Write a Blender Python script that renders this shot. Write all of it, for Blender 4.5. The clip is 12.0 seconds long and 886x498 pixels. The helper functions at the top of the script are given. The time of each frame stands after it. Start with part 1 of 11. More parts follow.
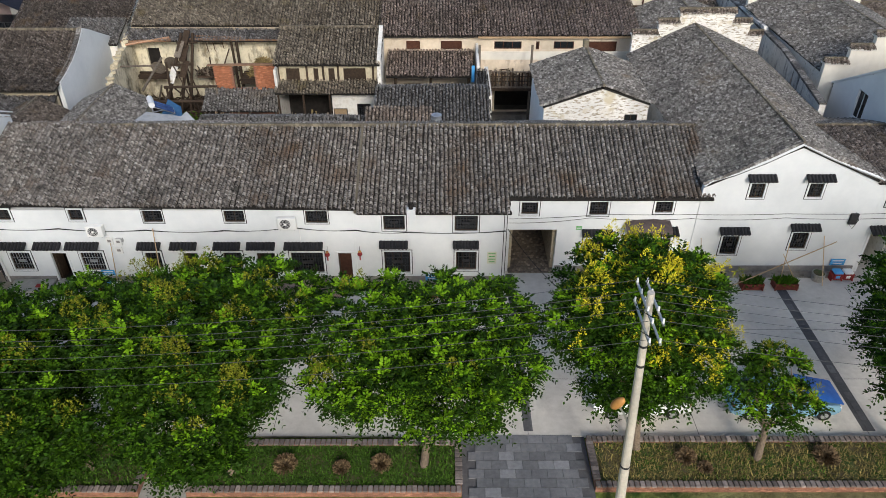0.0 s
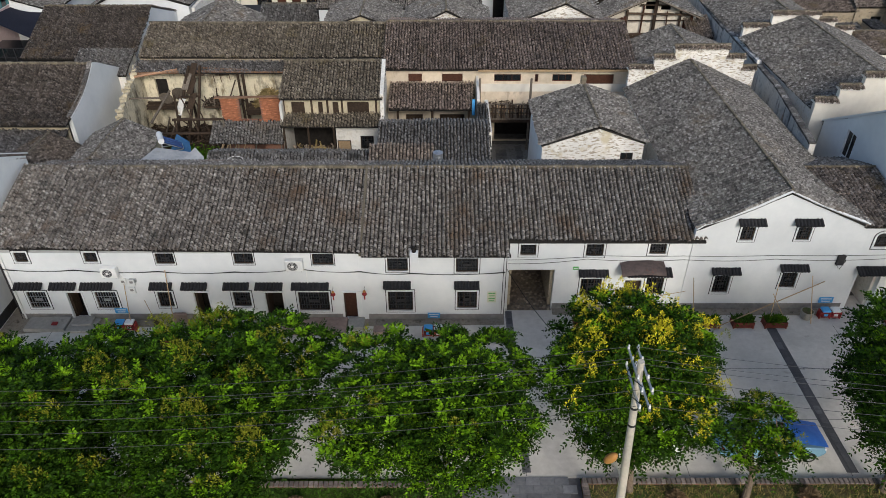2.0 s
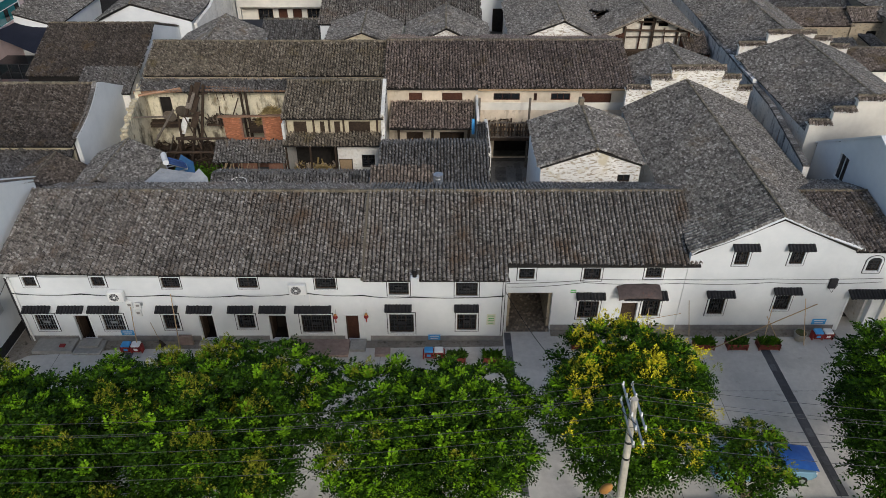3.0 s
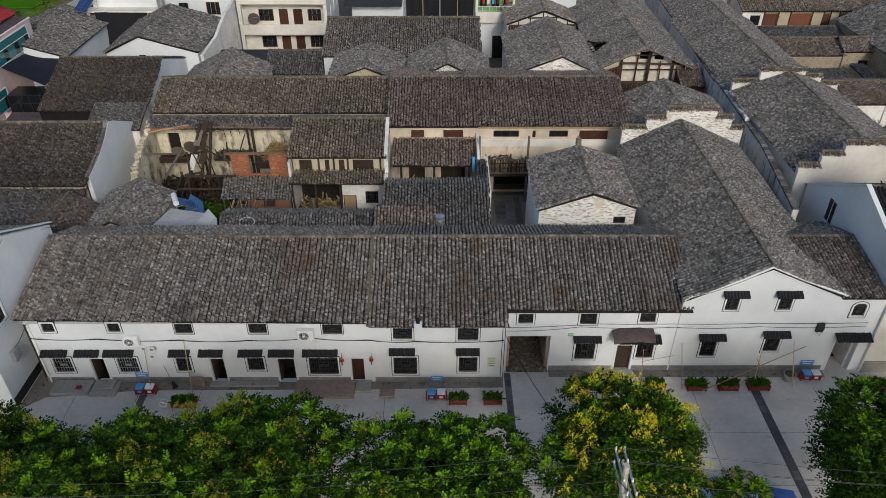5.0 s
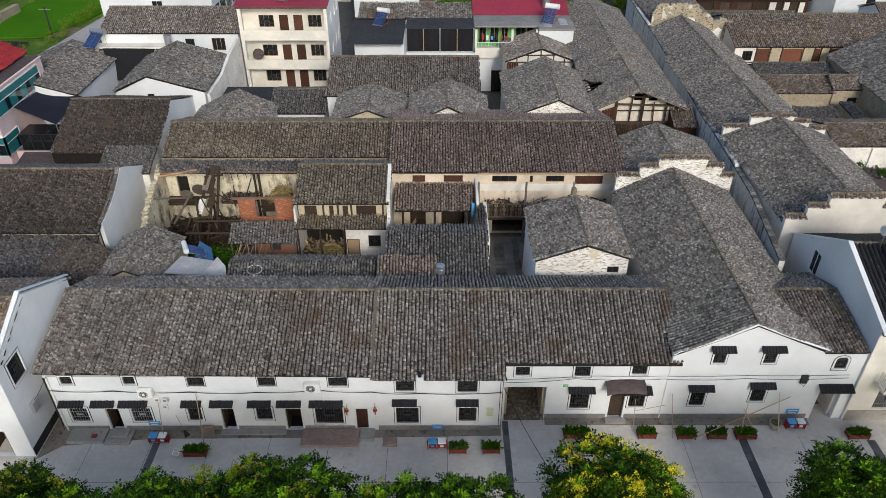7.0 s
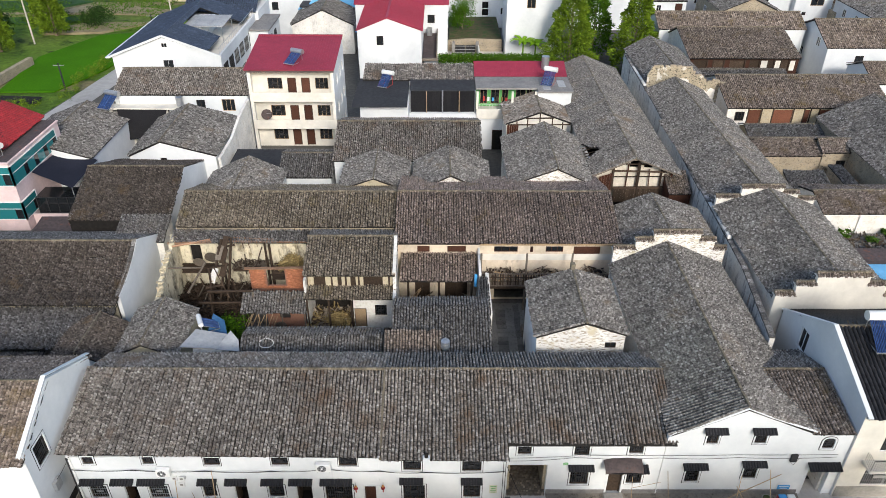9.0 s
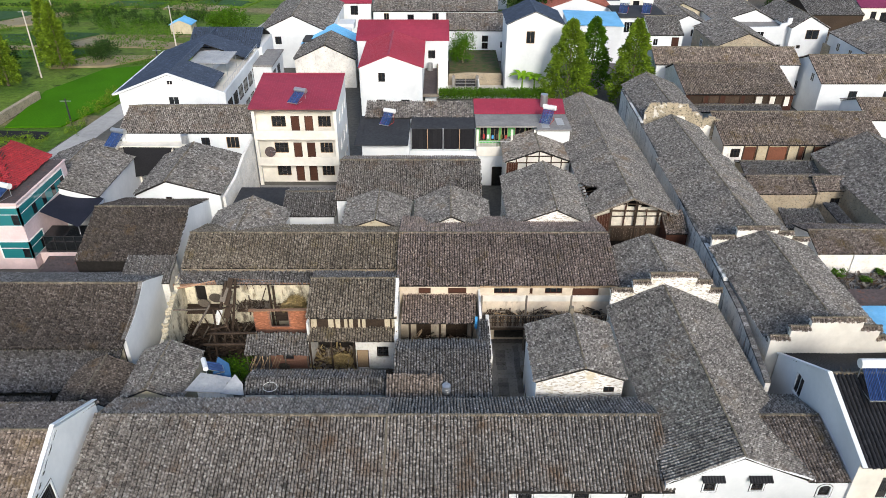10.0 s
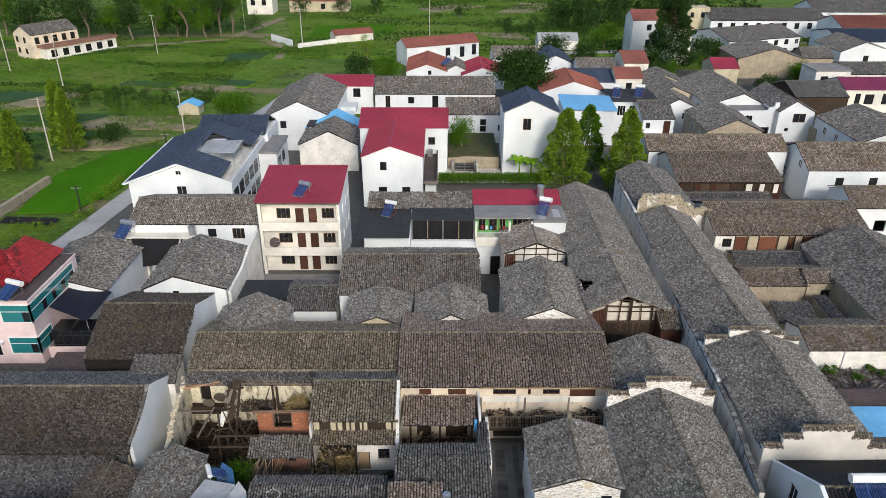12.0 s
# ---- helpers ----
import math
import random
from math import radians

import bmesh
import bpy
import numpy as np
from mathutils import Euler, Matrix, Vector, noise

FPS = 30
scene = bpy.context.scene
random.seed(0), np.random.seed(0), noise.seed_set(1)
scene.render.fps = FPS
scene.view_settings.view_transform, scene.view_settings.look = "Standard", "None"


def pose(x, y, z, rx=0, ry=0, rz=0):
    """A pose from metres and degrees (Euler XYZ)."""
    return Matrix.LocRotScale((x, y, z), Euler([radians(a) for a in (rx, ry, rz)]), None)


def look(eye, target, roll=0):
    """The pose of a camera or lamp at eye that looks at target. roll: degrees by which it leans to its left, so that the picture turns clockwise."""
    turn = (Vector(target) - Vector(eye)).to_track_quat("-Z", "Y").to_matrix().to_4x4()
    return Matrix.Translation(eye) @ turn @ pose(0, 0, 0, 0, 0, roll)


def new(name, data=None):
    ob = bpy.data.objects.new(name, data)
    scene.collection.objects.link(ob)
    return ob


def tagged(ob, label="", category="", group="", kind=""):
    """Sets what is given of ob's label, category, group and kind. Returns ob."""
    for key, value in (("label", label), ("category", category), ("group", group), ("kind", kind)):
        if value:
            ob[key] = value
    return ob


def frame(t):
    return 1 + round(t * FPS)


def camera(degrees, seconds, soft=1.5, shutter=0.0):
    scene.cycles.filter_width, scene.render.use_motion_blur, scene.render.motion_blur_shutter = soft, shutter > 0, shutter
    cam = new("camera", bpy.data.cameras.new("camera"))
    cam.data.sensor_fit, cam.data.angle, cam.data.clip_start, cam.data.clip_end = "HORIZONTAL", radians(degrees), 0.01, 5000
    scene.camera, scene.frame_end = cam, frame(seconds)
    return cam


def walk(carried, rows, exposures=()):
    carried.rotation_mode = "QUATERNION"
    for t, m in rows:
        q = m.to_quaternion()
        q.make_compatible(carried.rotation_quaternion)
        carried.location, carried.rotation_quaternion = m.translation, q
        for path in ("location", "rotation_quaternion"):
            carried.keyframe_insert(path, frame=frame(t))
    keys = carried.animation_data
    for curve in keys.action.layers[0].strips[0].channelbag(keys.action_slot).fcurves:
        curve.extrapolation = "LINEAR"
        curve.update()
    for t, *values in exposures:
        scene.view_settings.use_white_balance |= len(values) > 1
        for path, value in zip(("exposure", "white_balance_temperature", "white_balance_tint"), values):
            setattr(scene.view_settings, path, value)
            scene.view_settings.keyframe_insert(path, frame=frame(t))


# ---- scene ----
cam = camera(63.7, 12.0, soft=0.6)
METRES, EYE, TILT, LEAN, TURN = 24.5, 26.3, -35.0, 0.0, 0.0
ROWS = [
    (0.0, 0.0, 0.0, 0.0, 0.0, 0.0, -0.0),
    (0.5, -0.0018, -0.0139, 0.0221, 0.0, -0.03, -0.01),
    (1.0, -0.0024, -0.028, 0.0457, -0.0, -0.05, -0.02),
    (1.5, -0.0035, -0.0439, 0.0723, 0.0, -0.08, -0.01),
    (2.0, -0.0044, -0.0616, 0.1024, -0.01, -0.12, -0.02),
    (2.5, -0.0051, -0.0798, 0.1343, -0.02, -0.16, -0.01),
    (3.0, -0.0056, -0.0967, 0.1637, -0.03, -0.17, -0.01),
    (5.0, -0.0121, -0.1677, 0.2804, -0.06, -0.08, 0.04),
    (5.5, -0.0127, -0.1879, 0.3125, -0.07, -0.03, 0.03),
    (6.0, -0.0132, -0.2082, 0.3456, -0.07, 0.04, 0.04),
    (6.5, -0.0142, -0.2305, 0.3809, -0.08, 0.16, 0.04),
    (7.0, -0.0155, -0.2544, 0.418, -0.11, 0.31, 0.01),
    (9.0, -0.0347, -0.3609, 0.5897, -0.2, 2.23, -0.05),
    (9.5, -0.0365, -0.3869, 0.6318, -0.2, 3.02, -0.05),
    (10.0, -0.038, -0.415, 0.6749, -0.19, 3.83, -0.03),
    (10.5, -0.0391, -0.4418, 0.7176, -0.2, 4.71, 0.01),
    (11.0, -0.0397, -0.4689, 0.7606, -0.21, 5.82, 0.03),
    (11.5, -0.0409, -0.4979, 0.8042, -0.23, 7.08, 0.01),
    (12.0, -0.042, -0.5259, 0.8489, -0.25, 8.43, 0.01),
]
walk(cam, [(t, pose(0, 0, EYE, TILT, LEAN, TURN) @ pose(METRES * x, METRES * y, METRES * z, 90 + pitch, roll, yaw)) for t, x, y, z, yaw, pitch, roll in ROWS],
     exposures=[(0.0, 0.10), (2.5, -0.27), (5.0, -0.42), (7.0, -0.05), (9.0, 0.32), (10.0, 0.40), (12.0, 0.09)])

# ---- world and sun ----
SUN_ELEV, SUN_AZ = 30.0, 165.0  # degrees; azimuth clockwise from +y
world = bpy.data.worlds.new("sky")
scene.world = world
world.use_nodes = True
wt = world.node_tree
bg = wt.nodes["Background"]
sky = wt.nodes.new("ShaderNodeTexSky")
sky.sky_type = "NISHITA"
sky.sun_disc = False
sky.sun_elevation = radians(SUN_ELEV)
sky.sun_rotation = radians(SUN_AZ)
sky.air_density, sky.dust_density, sky.ozone_density = 1.0, 1.7, 1.0
wt.links.new(sky.outputs[0], bg.inputs[0])
bg.inputs[1].default_value = 0.185
sun = new("sun", bpy.data.lights.new("sun", "SUN"))
sun.data.energy, sun.data.angle, sun.data.color = 2.3, radians(14), (1.0, 0.955, 0.885)
az, el = radians(SUN_AZ), radians(SUN_ELEV)
sun.matrix_world = look((0, 0, 80), Vector((0, 0, 80)) - Vector((math.sin(az) * math.cos(el), math.cos(az) * math.cos(el), math.sin(el))))

# ---- materials ----
def ramp_node(nt, fac, stops):
    r = nt.nodes.new("ShaderNodeValToRGB")
    while len(r.color_ramp.elements) < len(stops):
        r.color_ramp.elements.new(0.5)
    for e, (p, c) in zip(r.color_ramp.elements, stops):
        e.position, e.color = p, (*c[:3], 1)
    nt.links.new(fac, r.inputs[0])
    return r.outputs[0]


def noise_node(nt, vec, scale, detail=4.0, rough=0.6, stretch=None):
    n = nt.nodes.new("ShaderNodeTexNoise")
    n.inputs["Scale"].default_value, n.inputs["Detail"].default_value, n.inputs["Roughness"].default_value = scale, detail, rough
    if stretch:
        m = nt.nodes.new("ShaderNodeMapping")
        m.inputs["Scale"].default_value = stretch
        nt.links.new(vec, m.inputs[0])
        vec = m.outputs[0]
    nt.links.new(vec, n.inputs["Vector"])
    return n.outputs[0]


def mix_node(nt, fac, a, b, mode="MIX"):
    m = nt.nodes.new("ShaderNodeMix")
    m.data_type, m.blend_type = "RGBA", mode
    for sock, v in ((m.inputs[0], fac), (m.inputs[6], a), (m.inputs[7], b)):
        if isinstance(v, (int, float)):
            sock.default_value = v
        elif isinstance(v, tuple):
            sock.default_value = (*v[:3], 1)
        else:
            nt.links.new(v, sock)
    return m.outputs[2]


def material(name, colors, grain=6.0, blotch=0.35, rough=0.85, metal=0.0, bump=0.3, bump_scale=None, vary="", spread=0.25, stain=None, streak=None, spec=0.18):
    """A procedural surface: fine grain between colours, large blotches, optional stain colour, per-piece variation."""
    m = bpy.data.materials.new(name)
    m.use_nodes = True
    nt = m.node_tree
    b = nt.nodes["Principled BSDF"]
    b.inputs["Roughness"].default_value, b.inputs["Metallic"].default_value = rough, metal
    b.inputs["Specular IOR Level"].default_value = spec
    pos = nt.nodes.new("ShaderNodeNewGeometry").outputs["Position"]
    fine = noise_node(nt, pos, grain, 5.0, 0.65)
    n = len(colors)
    col = ramp_node(nt, fine, [(0.3 + 0.4 * i / max(1, n - 1), c) for i, c in enumerate(colors)])
    if vary:
        src = nt.nodes.new("ShaderNodeNewGeometry").outputs["Random Per Island"] if vary in ("island", "tile") else nt.nodes.new("ShaderNodeObjectInfo").outputs["Random"]
        k = ramp_node(nt, src, [(0.0, (1 - spread,) * 3), (0.75, (1.0,) * 3), (1.0, (1 + spread * 1.6,) * 3)])
        if vary == "tile":
            k = ramp_node(nt, src, [(0.0, (0.48, 0.47, 0.47)), (0.25, (0.80, 0.78, 0.77)), (0.6, (1.05, 1.03, 1.02)), (0.85, (1.32, 1.31, 1.30)), (1.0, (1.8, 1.82, 1.85))])
        col = mix_node(nt, 1.0, col, k, "MULTIPLY")
    big = noise_node(nt, pos, blotch, 3.0, 0.55)
    shade = ramp_node(nt, big, [(0.3, (0.8, 0.8, 0.8)), (0.7, (1.12, 1.1, 1.08))])
    col = mix_node(nt, 1.0, col, shade, "MULTIPLY")
    if stain:
        colour, lo, hi, scale, stretch = stain
        f = ramp_node(nt, noise_node(nt, pos, scale, 6.0, 0.7, stretch), [(lo, (0, 0, 0)), (hi, (1, 1, 1))])
        col = mix_node(nt, f, col, colour)
    if streak:
        colour, lo, hi, scale, stretch = streak
        f = ramp_node(nt, noise_node(nt, pos, scale, 4.0, 0.6, stretch), [(lo, (0, 0, 0)), (hi, (1, 1, 1))])
        col = mix_node(nt, f, col, colour)
    nt.links.new(col, b.inputs["Base Color"])
    if bump:
        bp = nt.nodes.new("ShaderNodeBump")
        bp.inputs["Strength"].default_value, bp.inputs["Distance"].default_value = bump, 0.02
        nt.links.new(noise_node(nt, pos, bump_scale or grain * 2, 5.0, 0.7), bp.inputs["Height"])
        nt.links.new(bp.outputs[0], b.inputs["Normal"])
    return m


TILE = material("old_clay_tile", [(0.106, 0.096, 0.084), (0.232, 0.213, 0.188), (0.44, 0.412, 0.372)], grain=7.0, blotch=0.22, vary="tile", spread=0.5, bump=0.4, rough=0.85, spec=0.10,
                stain=((0.17, 0.115, 0.075), 0.52, 0.70, 0.35, (1, 1, 1)), streak=((0.055, 0.055, 0.045), 0.62, 0.74, 1.1, (1, 1, 1)))
TILE_GREY = material("grey_clay_tile", [(0.066, 0.064, 0.060), (0.152, 0.147, 0.138), (0.33, 0.320, 0.304)], grain=7.0, blotch=0.3, vary="tile", spread=0.5, bump=0.4, rough=0.85, spec=0.10,
                     stain=((0.15, 0.115, 0.08), 0.58, 0.74, 0.3, (1, 1, 1)), streak=((0.05, 0.05, 0.048), 0.62, 0.74, 1.0, (1, 1, 1)))
TILE_BROWN = material("brown_clay_tile", [(0.104, 0.085, 0.070), (0.222, 0.184, 0.152), (0.42, 0.355, 0.298)], grain=7.0, blotch=0.25, vary="tile", spread=0.5, bump=0.4, rough=0.85, spec=0.10,
                      stain=((0.19, 0.135, 0.065), 0.54, 0.72, 0.4, (1, 1, 1)), streak=((0.055, 0.052, 0.04), 0.63, 0.74, 1.1, (1, 1, 1)))
TILE_HALL = material("warm_brown_clay_tile", [(0.125, 0.098, 0.082), (0.265, 0.214, 0.180), (0.47, 0.39, 0.33)], grain=7.0, blotch=0.25, vary="tile", spread=0.5, bump=0.4, rough=0.85, spec=0.10,
                     stain=((0.20, 0.145, 0.075), 0.56, 0.74, 0.4, (1, 1, 1)))
TILE_OLIVE = material("mossy_brown_clay_tile", [(0.086, 0.074, 0.056), (0.192, 0.166, 0.128), (0.38, 0.334, 0.268)], grain=7.0, blotch=0.25, vary="tile", spread=0.5, bump=0.4, rough=0.85, spec=0.10, stain=((0.17, 0.13, 0.055), 0.56, 0.74, 0.4, (1, 1, 1)))
TILE_DARK = material("dark_brown_clay_tile", [(0.042, 0.036, 0.031), (0.092, 0.079, 0.068), (0.20, 0.174, 0.150)], grain=7.0, blotch=0.25, vary="tile", spread=0.5, bump=0.4, rough=0.85, spec=0.10, stain=((0.13, 0.09, 0.05), 0.56, 0.74, 0.4, (1, 1, 1)))
TILE_SLATE = material("blue_grey_clay_tile", [(0.054, 0.053, 0.053), (0.120, 0.118, 0.117), (0.25, 0.248, 0.248)], grain=7.0, blotch=0.25, vary="tile", spread=0.5, bump=0.4, rough=0.85, spec=0.10, stain=((0.12, 0.10, 0.07), 0.58, 0.74, 0.4, (1, 1, 1)))
# Channel tiles near black: the shade between tile columns is put into their colour.
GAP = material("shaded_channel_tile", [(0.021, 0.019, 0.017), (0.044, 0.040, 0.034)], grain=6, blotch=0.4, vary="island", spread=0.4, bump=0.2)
TILE_BLACK = material("glazed_dark_tile", [(0.018, 0.018, 0.020), (0.035, 0.035, 0.038)], grain=6, vary="island", spread=0.3, rough=0.55, bump=0.2)
TILE_BLUE = material("slate_blue_tile", [(0.042, 0.058, 0.090), (0.065, 0.085, 0.125)], grain=4, vary="island", spread=0.2, rough=0.5, bump=0.15)
TILE_RED = material("red_glazed_tile", [(0.22, 0.016, 0.022), (0.29, 0.025, 0.031)], grain=5, vary="island", spread=0.2, rough=0.5, bump=0.15)
ROOF_RED = material("crimson_steel_sheet", [(0.25, 0.030, 0.055), (0.32, 0.042, 0.070)], grain=1.5, blotch=0.15, rough=0.5, bump=0.05)
ROOF_BLUE = material("sky_blue_steel_sheet", [(0.12, 0.36, 0.62), (0.18, 0.46, 0.72)], grain=2, blotch=0.2, rough=0.5, bump=0.05, stain=((0.30, 0.36, 0.40), 0.6, 0.8, 0.8, (1, 1, 1)))
DECK = material("roof_underlay", [(0.018, 0.017, 0.016), (0.035, 0.033, 0.03)], grain=8, bump=0.2)
MORTAR = material("ridge_mortar", [(0.105, 0.092, 0.072), (0.19, 0.165, 0.125), (0.095, 0.085, 0.05)], grain=7, blotch=0.8, vary="island", spread=0.3)
WHITE = material("white_limewash", [(0.655, 0.685, 0.70), (0.71, 0.735, 0.745)], grain=2.0, blotch=0.12, rough=0.9, bump=0.08, bump_scale=20,
                 stain=((0.62, 0.60, 0.56), 0.70, 0.95, 0.6, (1, 1, 0.4)))
WHITE_OLD = material("weathered_limewash", [(0.55, 0.53, 0.48), (0.74, 0.73, 0.69), (0.62, 0.58, 0.50)], grain=2.5, blotch=0.4, bump=0.3,
                     stain=((0.25, 0.23, 0.19), 0.60, 0.78, 1.1, (1, 1, 0.35)), streak=((0.36, 0.30, 0.20), 0.63, 0.74, 2.6, (1, 1, 0.5)))
LANE_WALL = material("rain_stained_plaster", [(0.46, 0.46, 0.44), (0.68, 0.67, 0.63), (0.54, 0.52, 0.47)], grain=2.0, blotch=0.5, bump=0.3,
                     stain=((0.07, 0.07, 0.07), 0.54, 0.66, 1.5, (1, 1, 0.16)), streak=((0.40, 0.28, 0.20), 0.66, 0.75, 1.0, (1, 1, 0.5)))
RUBBLE_PATCH = material("patchy_plaster_over_stone", [(0.72, 0.71, 0.67), (0.78, 0.77, 0.74)], grain=3, blotch=0.5, bump=0.4,
                        stain=((0.33, 0.285, 0.215), 0.52, 0.57, 3.6, (0.7, 0.7, 2.4)), streak=((0.55, 0.49, 0.36), 0.56, 0.68, 0.9, (1, 1, 1)))
EARTH = material("rammed_earth_plaster", [(0.38, 0.33, 0.22), (0.52, 0.46, 0.33), (0.44, 0.39, 0.28)], grain=3, blotch=0.6, bump=0.3, stain=((0.22, 0.18, 0.12), 0.58, 0.75, 1.3, (1, 1, 0.5)))
CREAM = material("cream_paint", [(0.64, 0.615, 0.545), (0.71, 0.685, 0.615)], grain=2, blotch=0.3, bump=0.1, stain=((0.48, 0.42, 0.34), 0.64, 0.85, 1.0, (1, 1, 0.3)))
HALL_WALL = material("tanned_old_plaster", [(0.58, 0.49, 0.37), (0.70, 0.61, 0.49)], grain=2, blotch=0.4, bump=0.2, stain=((0.26, 0.20, 0.15), 0.56, 0.76, 1.2, (1, 1, 0.4)))
PINK = material("pink_wall_tile", [(0.62, 0.48, 0.47), (0.70, 0.56, 0.55)], grain=3, blotch=0.3, bump=0.1, stain=((0.46, 0.36, 0.35), 0.62, 0.85, 1.0, (1, 1, 0.3)))
BRICK = material("orange_brick", [(0.34, 0.13, 0.07), (0.46, 0.19, 0.10)], grain=5, vary="object", spread=0.25, bump=0.3)
BRICKWALL = material("brick_mortar_bed", [(0.20, 0.10, 0.07), (0.28, 0.155, 0.11)], grain=9, bump=0.3)
STONE = material("yellow_rubble_stone", [(0.24, 0.20, 0.14), (0.38, 0.32, 0.23), (0.30, 0.27, 0.22)], grain=3.5, blotch=0.8, bump=0.6, stain=((0.10, 0.09, 0.07), 0.56, 0.64, 4.0, (1, 1, 2)))
RUIN_STONE = material("bare_rubble_masonry", [(0.26, 0.22, 0.15), (0.42, 0.36, 0.26), (0.34, 0.30, 0.23)], grain=4.5, blotch=0.7, bump=0.9, stain=((0.09, 0.08, 0.06), 0.52, 0.60, 3.2, (1, 1, 2)), streak=((0.60, 0.57, 0.50), 0.58, 0.64, 0.8, (1, 1, 1)))
STONE_PANEL = material("yellow_stone_panel", [(0.34, 0.28, 0.18), (0.50, 0.43, 0.30), (0.42, 0.38, 0.30)], grain=3.5, blotch=0.8, bump=0.6, stain=((0.20, 0.15, 0.10), 0.58, 0.70, 2.0, (1, 1, 1)))
GABLE_PLASTER = material("aged_panel_plaster", [(0.52, 0.47, 0.38), (0.68, 0.64, 0.55)], grain=2.5, blotch=0.6, bump=0.3, stain=((0.24, 0.17, 0.11), 0.60, 0.72, 1.4, (1, 1, 0.5)))
DOOR_RED = material("red_brown_door", [(0.105, 0.042, 0.026), (0.165, 0.068, 0.042)], grain=6, bump=0.3, vary="object", spread=0.25)
PLINTH = material("grey_cement_plinth", [(0.19, 0.185, 0.175), (0.27, 0.26, 0.25)], grain=4, blotch=0.5, bump=0.2)
CONCRETE = material("street_concrete", [(0.50, 0.475, 0.43), (0.60, 0.575, 0.525)], grain=3.0, blotch=0.18, bump=0.12, stain=((0.40, 0.375, 0.33), 0.50, 0.74, 0.35, (1, 1, 1)), streak=((0.33, 0.305, 0.265), 0.64, 0.78, 1.3, (1, 1, 1)))
SLAB_DARK = material("dark_granite_strip", [(0.085, 0.085, 0.09), (0.12, 0.12, 0.125)], grain=6, vary="object", spread=0.2, bump=0.15)
SLAB_GREY = material("grey_granite_slab", [(0.13, 0.135, 0.145), (0.19, 0.195, 0.205)], grain=5, blotch=0.4, vary="object", spread=0.28, rough=0.7, bump=0.15)
COURT = material("old_courtyard_stone", [(0.10, 0.095, 0.085), (0.17, 0.16, 0.145), (0.08, 0.085, 0.06)], grain=3, blotch=0.6, bump=0.4, vary="object", spread=0.25)
STEP_GREY = material("worn_grey_step", [(0.27, 0.26, 0.235), (0.36, 0.345, 0.31)], grain=4, blotch=0.6, bump=0.3, stain=((0.15, 0.14, 0.12), 0.58, 0.74, 1.2, (1, 1, 1)))
WOOD_DARK = material("dark_old_timber", [(0.035, 0.025, 0.018), (0.075, 0.052, 0.036)], grain=7, bump=0.3, vary="object", spread=0.3)
WOOD_RED = material("red_brown_timber", [(0.058, 0.025, 0.017), (0.100, 0.044, 0.028)], grain=6, bump=0.3, vary="object", spread=0.3)
WOOD_GREY = material("weathered_grey_timber", [(0.12, 0.10, 0.08), (0.24, 0.205, 0.165)], grain=7, bump=0.4, vary="object", spread=0.4)
WOOD_PALE = material("pale_bare_timber", [(0.34, 0.24, 0.14), (0.46, 0.34, 0.21)], grain=7, bump=0.3, vary="object", spread=0.25)
STRAW = material("dry_straw", [(0.22, 0.165, 0.075), (0.36, 0.28, 0.13)], grain=9, vary="island", spread=0.3, bump=0.3)
STEEL = material("galvanised_steel", [(0.42, 0.43, 0.44), (0.56, 0.57, 0.58)], grain=4, rough=0.4, metal=0.8, bump=0.08)
STEEL_DARK = material("dark_painted_steel", [(0.02, 0.02, 0.022), (0.04, 0.04, 0.043)], grain=6, rough=0.55, bump=0.05)
WHITE_METAL = material("white_enamel", [(0.68, 0.69, 0.68), (0.75, 0.76, 0.75)], grain=3, rough=0.45, bump=0.03, stain=((0.45, 0.42, 0.36), 0.66, 0.85, 2.0, (1, 1, 0.3)))
RUST_SHEET = material("rusty_dark_sheet", [(0.055, 0.045, 0.045), (0.11, 0.085, 0.08)], grain=3, rough=0.7, bump=0.2, stain=((0.19, 0.07, 0.04), 0.58, 0.74, 1.2, (1, 1, 1)))
GREY_SHEET = material("grey_fibre_cement_sheet", [(0.30, 0.32, 0.33), (0.42, 0.43, 0.44)], grain=3, bump=0.15, stain=((0.18, 0.17, 0.15), 0.58, 0.75, 1.5, (1, 1, 1)))
BLACK_SHEET = material("dark_felt_sheet", [(0.030, 0.031, 0.034), (0.052, 0.054, 0.058)], grain=2.5, bump=0.15)
NET = material("black_shade_net", [(0.010, 0.010, 0.012), (0.022, 0.022, 0.024)], grain=12, rough=0.95, bump=0.3)
BLUE_BLACK = material("blue_black_net", [(0.012, 0.014, 0.024), (0.022, 0.025, 0.040)], grain=10, rough=0.9, bump=0.2)
BLUE_TARP = material("blue_tarpaulin", [(0.03, 0.09, 0.20), (0.05, 0.14, 0.28)], grain=4, rough=0.5, bump=0.2)
BLUE_PAINT = material("bright_blue_plastic", [(0.03, 0.13, 0.50), (0.05, 0.18, 0.58)], grain=4, rough=0.45, bump=0.05)
SIGN_BLUE = material("blue_sign_enamel", [(0.06, 0.30, 0.62), (0.08, 0.34, 0.66)], grain=5, rough=0.5, bump=0.0)
RED_PLASTIC = material("dark_red_plastic", [(0.180, 0.018, 0.021), (0.240, 0.030, 0.030)], grain=4, rough=0.5, bump=0.05)
PLANTER = material("brown_red_planter_board", [(0.13, 0.030, 0.022), (0.19, 0.05, 0.036)], grain=5, rough=0.65, bump=0.15, vary="object", spread=0.2)
